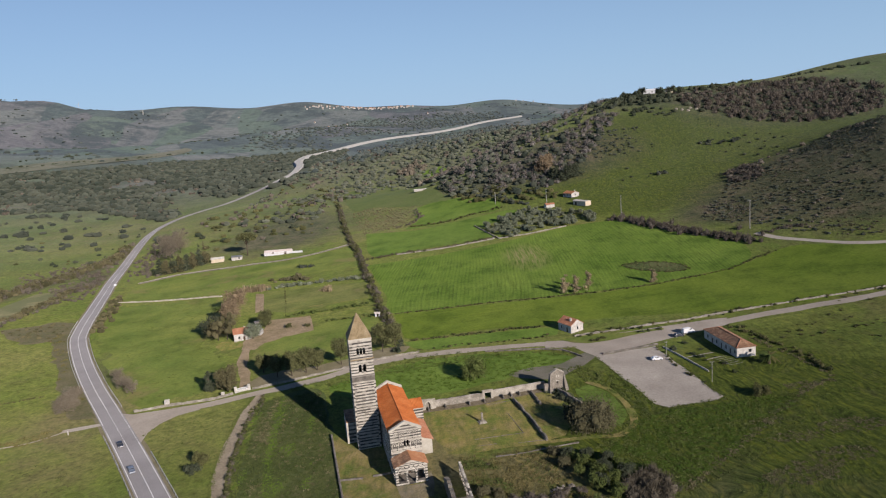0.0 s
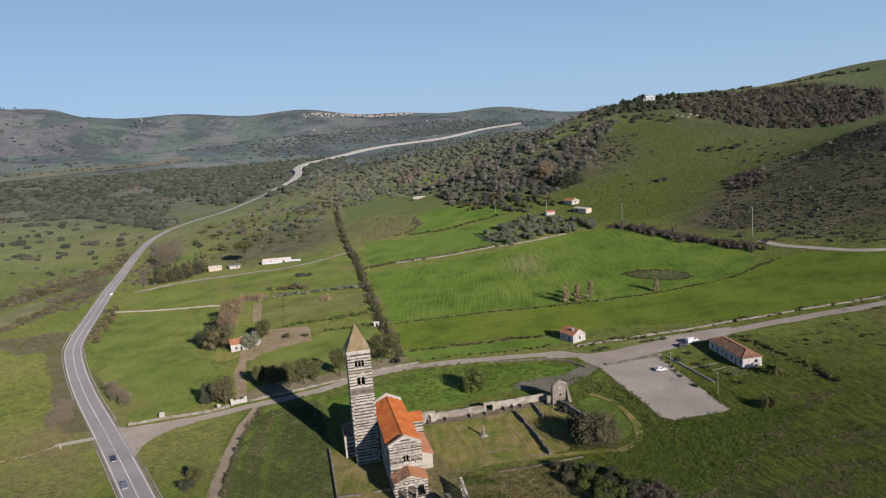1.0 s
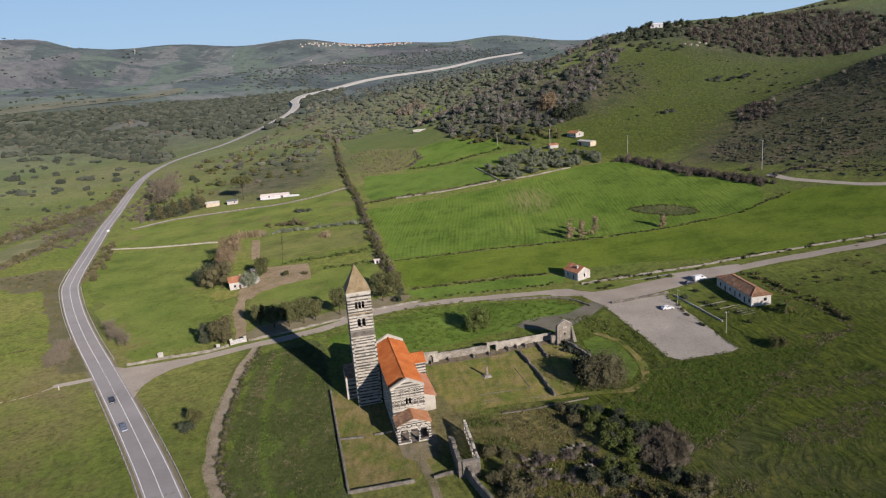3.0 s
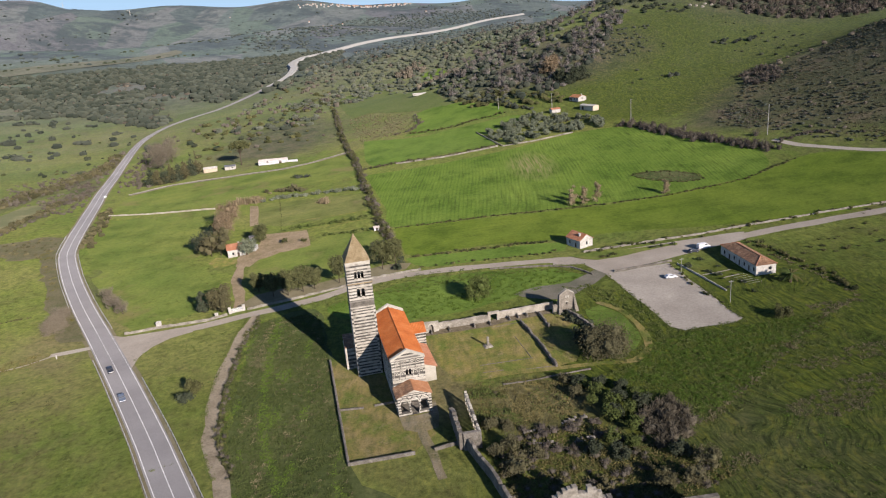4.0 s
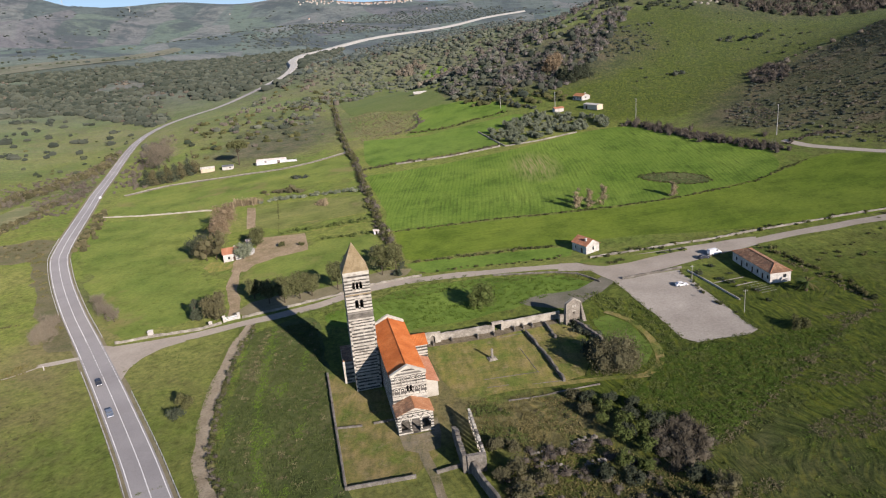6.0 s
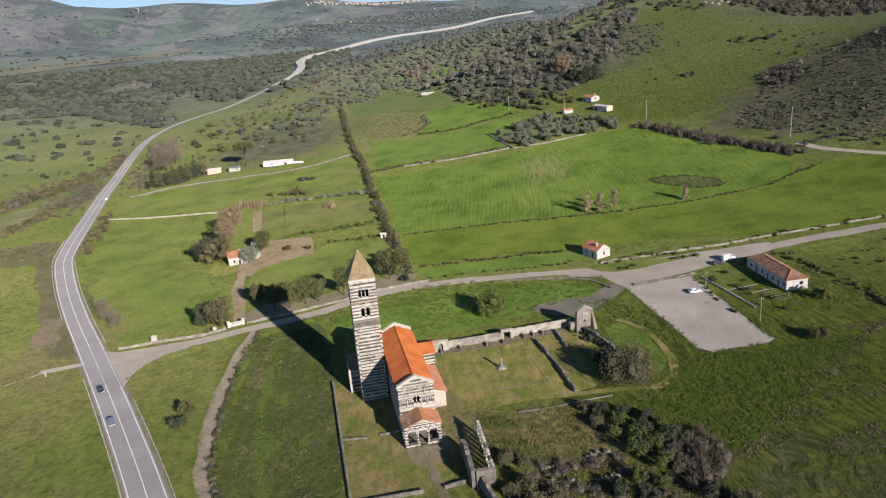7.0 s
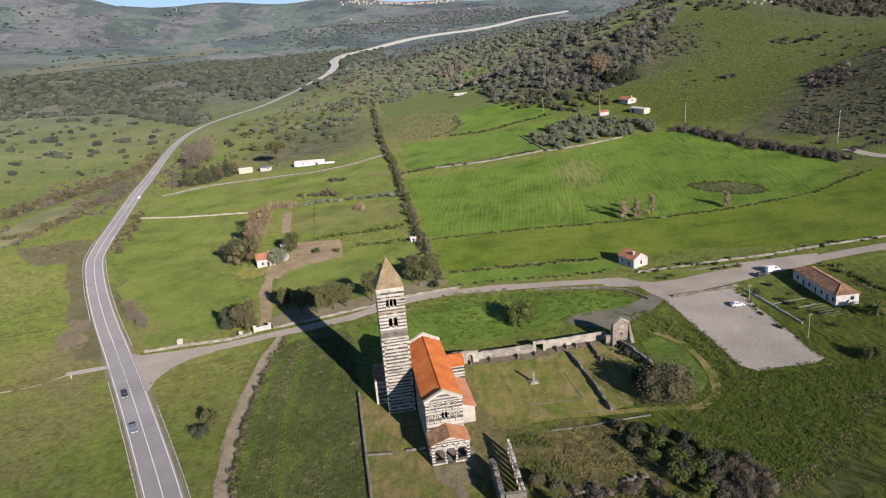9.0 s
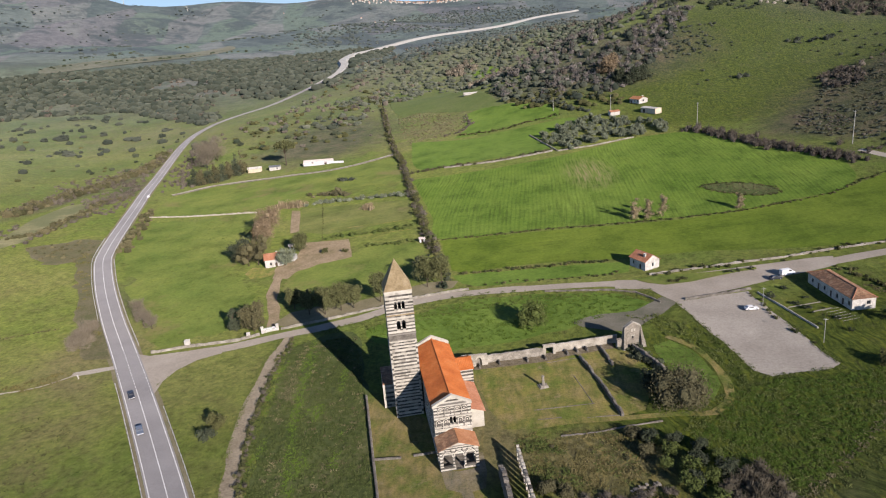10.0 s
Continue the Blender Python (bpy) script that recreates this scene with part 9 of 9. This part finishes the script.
tree("shrub", -46.5, 152.5, 2.6, 3.0, LEAF_SCRUB, "round green bush in the bare farmyard", 141, 0.12, 10, 400, 0.22, 0.03)
tree("shrub", -36.5, 150.5, 1.6, 3.0, LEAF_SCRUB, "low green bush in the bare farmyard", 142, 0.1, 8, 250, 0.22, 0.03)

mass("hedge", along([(-158, 80.7), (-149, 83.4), (-138, 86.8)], 1.0, 122, 0.4), (0.4, 0.9), LEAF_SCRUB, "low scrub along a field ditch", HEDGE, MIDS, 122, 0.7)
mass("scrub", spread([(-131, 38), (-123, 43.4), (-117, 48), (-110, 46), (-111, 40), (-121, 33.3)], 1.6, 123, 0.9, 0.7), (0.5, 1.2), LEAF_STRAW, "dead grass and brambles along the stony path", "scrub", BLADES, 123, 0.6)
mass("scrub", spread([(86, 76), (96, 75.5), (100, 79), (90, 80)], 2.2, 124, 0.9, 0.7), (0.5, 1.5), LEAF_SCRUB, "green shrubs on the grass island", "shrub", FINE, 124, 0.9)
mass("scrub", along([(112, 80.5), (117, 81), (121, 81.3)], 1.5, 125, 0.4), (0.7, 1.4), LEAF_DARK, "dark shrubs at the tip of the grass island", "shrub", FINE, 125, 0.9)
mass("pasture_tufts", clear(spread([(-104, -1), (-112, 10), (-108, 20), (-93, 12), (-80, -16), (-84, -40), (-110, -40)], 1.7, 126, 1.0, 0.6, 0.06, 0.0), ROAD_LINE, 6.5), (0.35, 0.8), LEAF_SCRUB, "brown tussocks in the pasture", "grass", BLADES, 126, 0.35)

mass("bushes", along([(268, 335), (290, 352), (320, 362), (350, 362), (384, 348)], 4.0, 130, 5.0, 0.3), (0.9, 2.6), LEAF_BARE, "leafless bushes along the edge of the spur", "bush", COARSE, 130, 0.9)
mass("bushes", spread([(214, 512), (250, 506), (240, 480), (226, 458), (194, 457), (198, 490)], 4.2, 131, 1.0, 0.75), (0.7, 2.2), LEAF_MAQUIS, "dark scrub on the shoulder of the hill", "bush", COARSE, 131, 0.8)
# dark scrub added where the hedge's shadow falls on the bank
mass("hedge", along([(222, 199), (235, 201), (248, 198)], 1.2, 175, 1.2), (1.0, 2.0), LEAF_CREST, "dark leafless scrub standing in for the hedge's shadow on the bank", HEDGE, BRIERS, 175)
mass("bushes", spread([(220, 284), (243, 280), (240, 248), (220, 231)], 1.7, 171, 1.0, 0.7), (0.35, 0.9), LEAF_BARE, "dead brown bracken below the spur", "heath", SPRIGS, 171, 0.7)
for k, spots in enumerate(([(291, 455), (296, 451), (300, 456), (306, 448), (311, 452), (319, 448), (324, 451)], [(233.6, 398.4), (237, 396), (231, 396)])):
    mass("bushes", spots, (2.4, 3.8), LEAF_MAQUIS, "clump of dark bushes on the open slope", "bush", MIDS, 172 + k, 0.9)

BANK = [(46, 75), (71, 69), (79, 59), (64, 53), (50, 47), (38, 42), (20, 39), (4, 37), (-6, 45), (-16, 58), (4, 69), (22, 76)]
mass("rank_grass", spread(BANK, 1.6, 132, 1.0, 0.8, 0.06, -0.3), (0.5, 1.1), LEAF_FRESH, "lush tufts on the grass bank", "grass", BLADES, 132, 0.35)
mass("rank_grass", spread(LOW_PASTURE, 2.6, 133, 1.1, 0.6, 0.05, -0.1), (0.3, 0.7), LEAF_FRESH, "bright tufts in the lower pasture", "grass", BLADES, 133, 0.35)

mass("wood", along([(225, 570), (250, 583), (268, 592), (284, 606), (306, 600), (325, 590), (345, 592), (372, 606)], 3.2, 134, 3.0, 0.15), (2.2, 4.4), LEAF_DARK, "dark trees on the hilltop skyline", "wood", COARSE, 134, 1.0)

BANK_HEDGE = [(-275.8, 280.6), (-277, 310), (-273.5, 344.5), (-270, 383), (-266, 407), (-258, 431), (-253, 464), (-262, 520)]
mass("hedge", clear(along(BANK_HEDGE, 1.5, 136, 2.0) + along(BANK_HEDGE, 1.8, 236, 4.0), MAIN_ROAD, 8), (2.2, 4.2), LEAF_BRUSHY, "dense brown scrubby hedge above the pale field", HEDGE, COARSE, 136, 0.95)
mass("hedge", clear(along(BANK_HEDGE, 2.4, 237, 2.8), MAIN_ROAD, 8), (2.4, 4.2), LEAF_BARE, "leafless thorn bushes standing in the hedge", HEDGE, WINTER, 237, 1.1)
mass("hedge", along([(-240, 219), (-225, 230), (-229.6, 258.8), (-228.2, 288.7), (-235, 318), (-222, 334)], 1.1, 238, 1.6), (1.2, 2.6), LEAF_BRUSHY, "low dark hedge below the pale field", HEDGE, COARSE, 238, 0.8)
mass("scrub", clear(along([(-245, 322), (-236, 326), (-222, 337), (-230, 365), (-243, 395)], 1.2, 239, 4.5), MAIN_ROAD, 8), (1.2, 2.6), LEAF_CREST, "brown winter scrub in the road bank", "scrub", WINTER, 239, 0.8)
mass("scrub", clear(along([(-158, 186), (-164, 205), (-170, 232), (-177, 258), (-182, 280)], 1.1, 240, 2.0), MAIN_ROAD, 6.5), (1.0, 2.4), LEAF_BRUSHY, "scrubby brush along the inner road edge", "scrub", COARSE, 240, 0.8)

mass("bushes", clear(spread([(-330, 600), (-260, 660), (-190, 560), (-225, 470), (-300, 420), (-390, 480)], 16, 137, 1.0, 0.6, 0.02, 0.0), MAIN_ROAD, 12), (1.2, 3.8), LEAF_DARK, "clumps of dark bushes on the pasture", "bush", COARSE, 137, 0.75)
mass("bushes", clear(spread([(-190, 470), (-120, 440), (-60, 470), (-70, 540), (-150, 640), (-210, 640)], 16, 138, 1.0, 0.5, 0.03, 0.1), MAIN_ROAD, 12), (1.6, 4.4), LEAF_DARK, "dark bushes on the slope above the farm lane", "bush", COARSE, 138, 0.8)

for i, (x, y) in enumerate(((276, 592), (283, 596), (303, 592), (312, 588), (322, 586), (264, 588))):
    tree("hill_tree", x, y, (8, 9, 8, 9, 7, 9)[i], (8, 8, 7, 9, 8, 9)[i], LEAF_DARK, "dark evergreen beside the hilltop house", 150 + i, 0.3, 12, 400, 0.5, 0.1, group="hilltop trees")


# ---- far town, turbines, roadside rails ----
def town():
    rng = random.Random(3)
    line = smooth_line(TOWN_LINE, 7.0)
    base = []
    for w, d, h in ((6, 6, 4.5), (8, 7, 5), (5, 5, 3.5)):
        t = thing("town_house", pose(0, 0, 0), "pale house in the distant hilltop town", "house", "distant town")
        part("wall", boxes((-w / 2, -d / 2, -4, w / 2, d / 2, h)), PLASTER, t)
        bm = bmesh.new()
        gable_tri(bm, -w / 2 - 0.4, w / 2 + 0.4, h, h + 2.4, -d / 2 - 0.4, d / 2 + 0.4)
        part("roof", bm, TILE_PINK, t)
        base.append(t)
    spots = []
    for i, p in enumerate(line):
        for k in range(2 if 0.3 < i / len(line) < 0.95 else 1):
            if rng.random() < 0.75:
                spots.append((p.x + rng.gauss(0, 8), p.y + rng.uniform(-70, 10), rng.uniform(-25, 25)))
    for i, (x, y, a) in enumerate(spots):
        m = pose(x, y, zat(x, y), 0, 0, a)
        if i < 3:
            base[i].matrix_basis = m
        else:
            copy_thing(base[i % 3], m)
    for x, y in ((-330, 3050), (-290, 2990), (-250, 3080), (120, 3300), (600, 3650), (640, 3660), (700, 3700), (-820, 3500), (-420, 3300)):
        copy_thing(base[0], pose(x, y, zat(x, y), 0, 0, rng.uniform(-30, 30)))


town()


def turbine(x, y, tall):
    t = thing("wind_turbine", pose(x, y, zat(x, y) - 2), "white wind turbine on the far ridge", "wind turbine")
    bm = bmesh.new()
    tube(bm, (0, 0, 0), (0, 0, tall), 1.3, 0.8, 8)
    part("tower", bm, PLASTER, t)
    for k in range(3):
        a = 0.5 + k * 2.094
        bm = bmesh.new()
        tube(bm, (0, -2, tall), (tall * 0.55 * math.sin(a), -2, tall + tall * 0.55 * math.cos(a)), 0.5, 0.2, 5)
        part("blade", bm, PLASTER, t)


for x, y in ((-1620, 3560), (-1270, 3450)):
    turbine(x, y, 22)


def guard_rail(points, shift, label):
    line = smooth_line(points, 3.0)
    side = sides_of(line)
    pts = [c + s * shift for c, s in zip(line, side)]
    g = thing("guard_rail", pose(0, 0, 0), label, "guard rail")
    bm = bmesh.new()
    rows = []
    for p, s in zip(pts, side):
        z = zat(p.x, p.y) + 0.1
        rows.append([bm.verts.new((p.x + s.x * o, p.y + s.y * o, z + h)) for o, h in ((-0.04, 0.45), (0.05, 0.53), (-0.04, 0.61), (0.05, 0.69), (-0.04, 0.77), (-0.09, 0.61))])
    for a, b in zip(rows, rows[1:]):
        for k in range(6):
            bm.faces.new((a[k], b[k], b[(k + 1) % 6], a[(k + 1) % 6]))
    part("rail", bm, RAIL, g)
    post = None
    for p in pts[::1]:
        m = (p.x, p.y, zat(p.x, p.y) - 0.1)
        if post is None:
            post = part("post", boxes((-0.09, -0.09, 0, 0.09, 0.09, 0.95)), RAIL, g)
            post.location = m
        else:
            o = new("post", post.data)
            o.parent, o.location = g, m


guard_rail(ROAD_LINE[2:6] + [(-81.5, 27.2), (-87.0, 36.6)], 5.2, "galvanised guard rail beside the road")
guard_rail([tuple(Vector(p)) for p in ROAD_LINE[8:13]], 5.0, "galvanised guard rail on the road bend")
guard_rail(ROAD_LINE[2:6], -5.4, "galvanised guard rail before the junction")
guard_rail(ROAD_LINE[7:11], -5.2, "galvanised guard rail beyond the junction")


def outcrop(spots):
    rng = random.Random(12)
    for x, y in spots:
        t = thing("boulder", pose(x, y, zat(x, y) - 0.4, 0, 0, rng.uniform(0, 90)), "pale rock outcrop below the hilltop", "boulder", "hilltop rocks")
        bm = bmesh.new()
        bmesh.ops.create_icosphere(bm, subdivisions=2, radius=1.0)
        for v in bm.verts:
            v.co *= rng.uniform(0.8, 1.15)
            v.co = Vector((v.co.x * 2.4, v.co.y * 1.5, v.co.z * 1.8))
        part("rock", bm, OLD_STONE, t)


outcrop([(300 + 5 * i, 538 - 3 * (i % 3)) for i in range(5)])
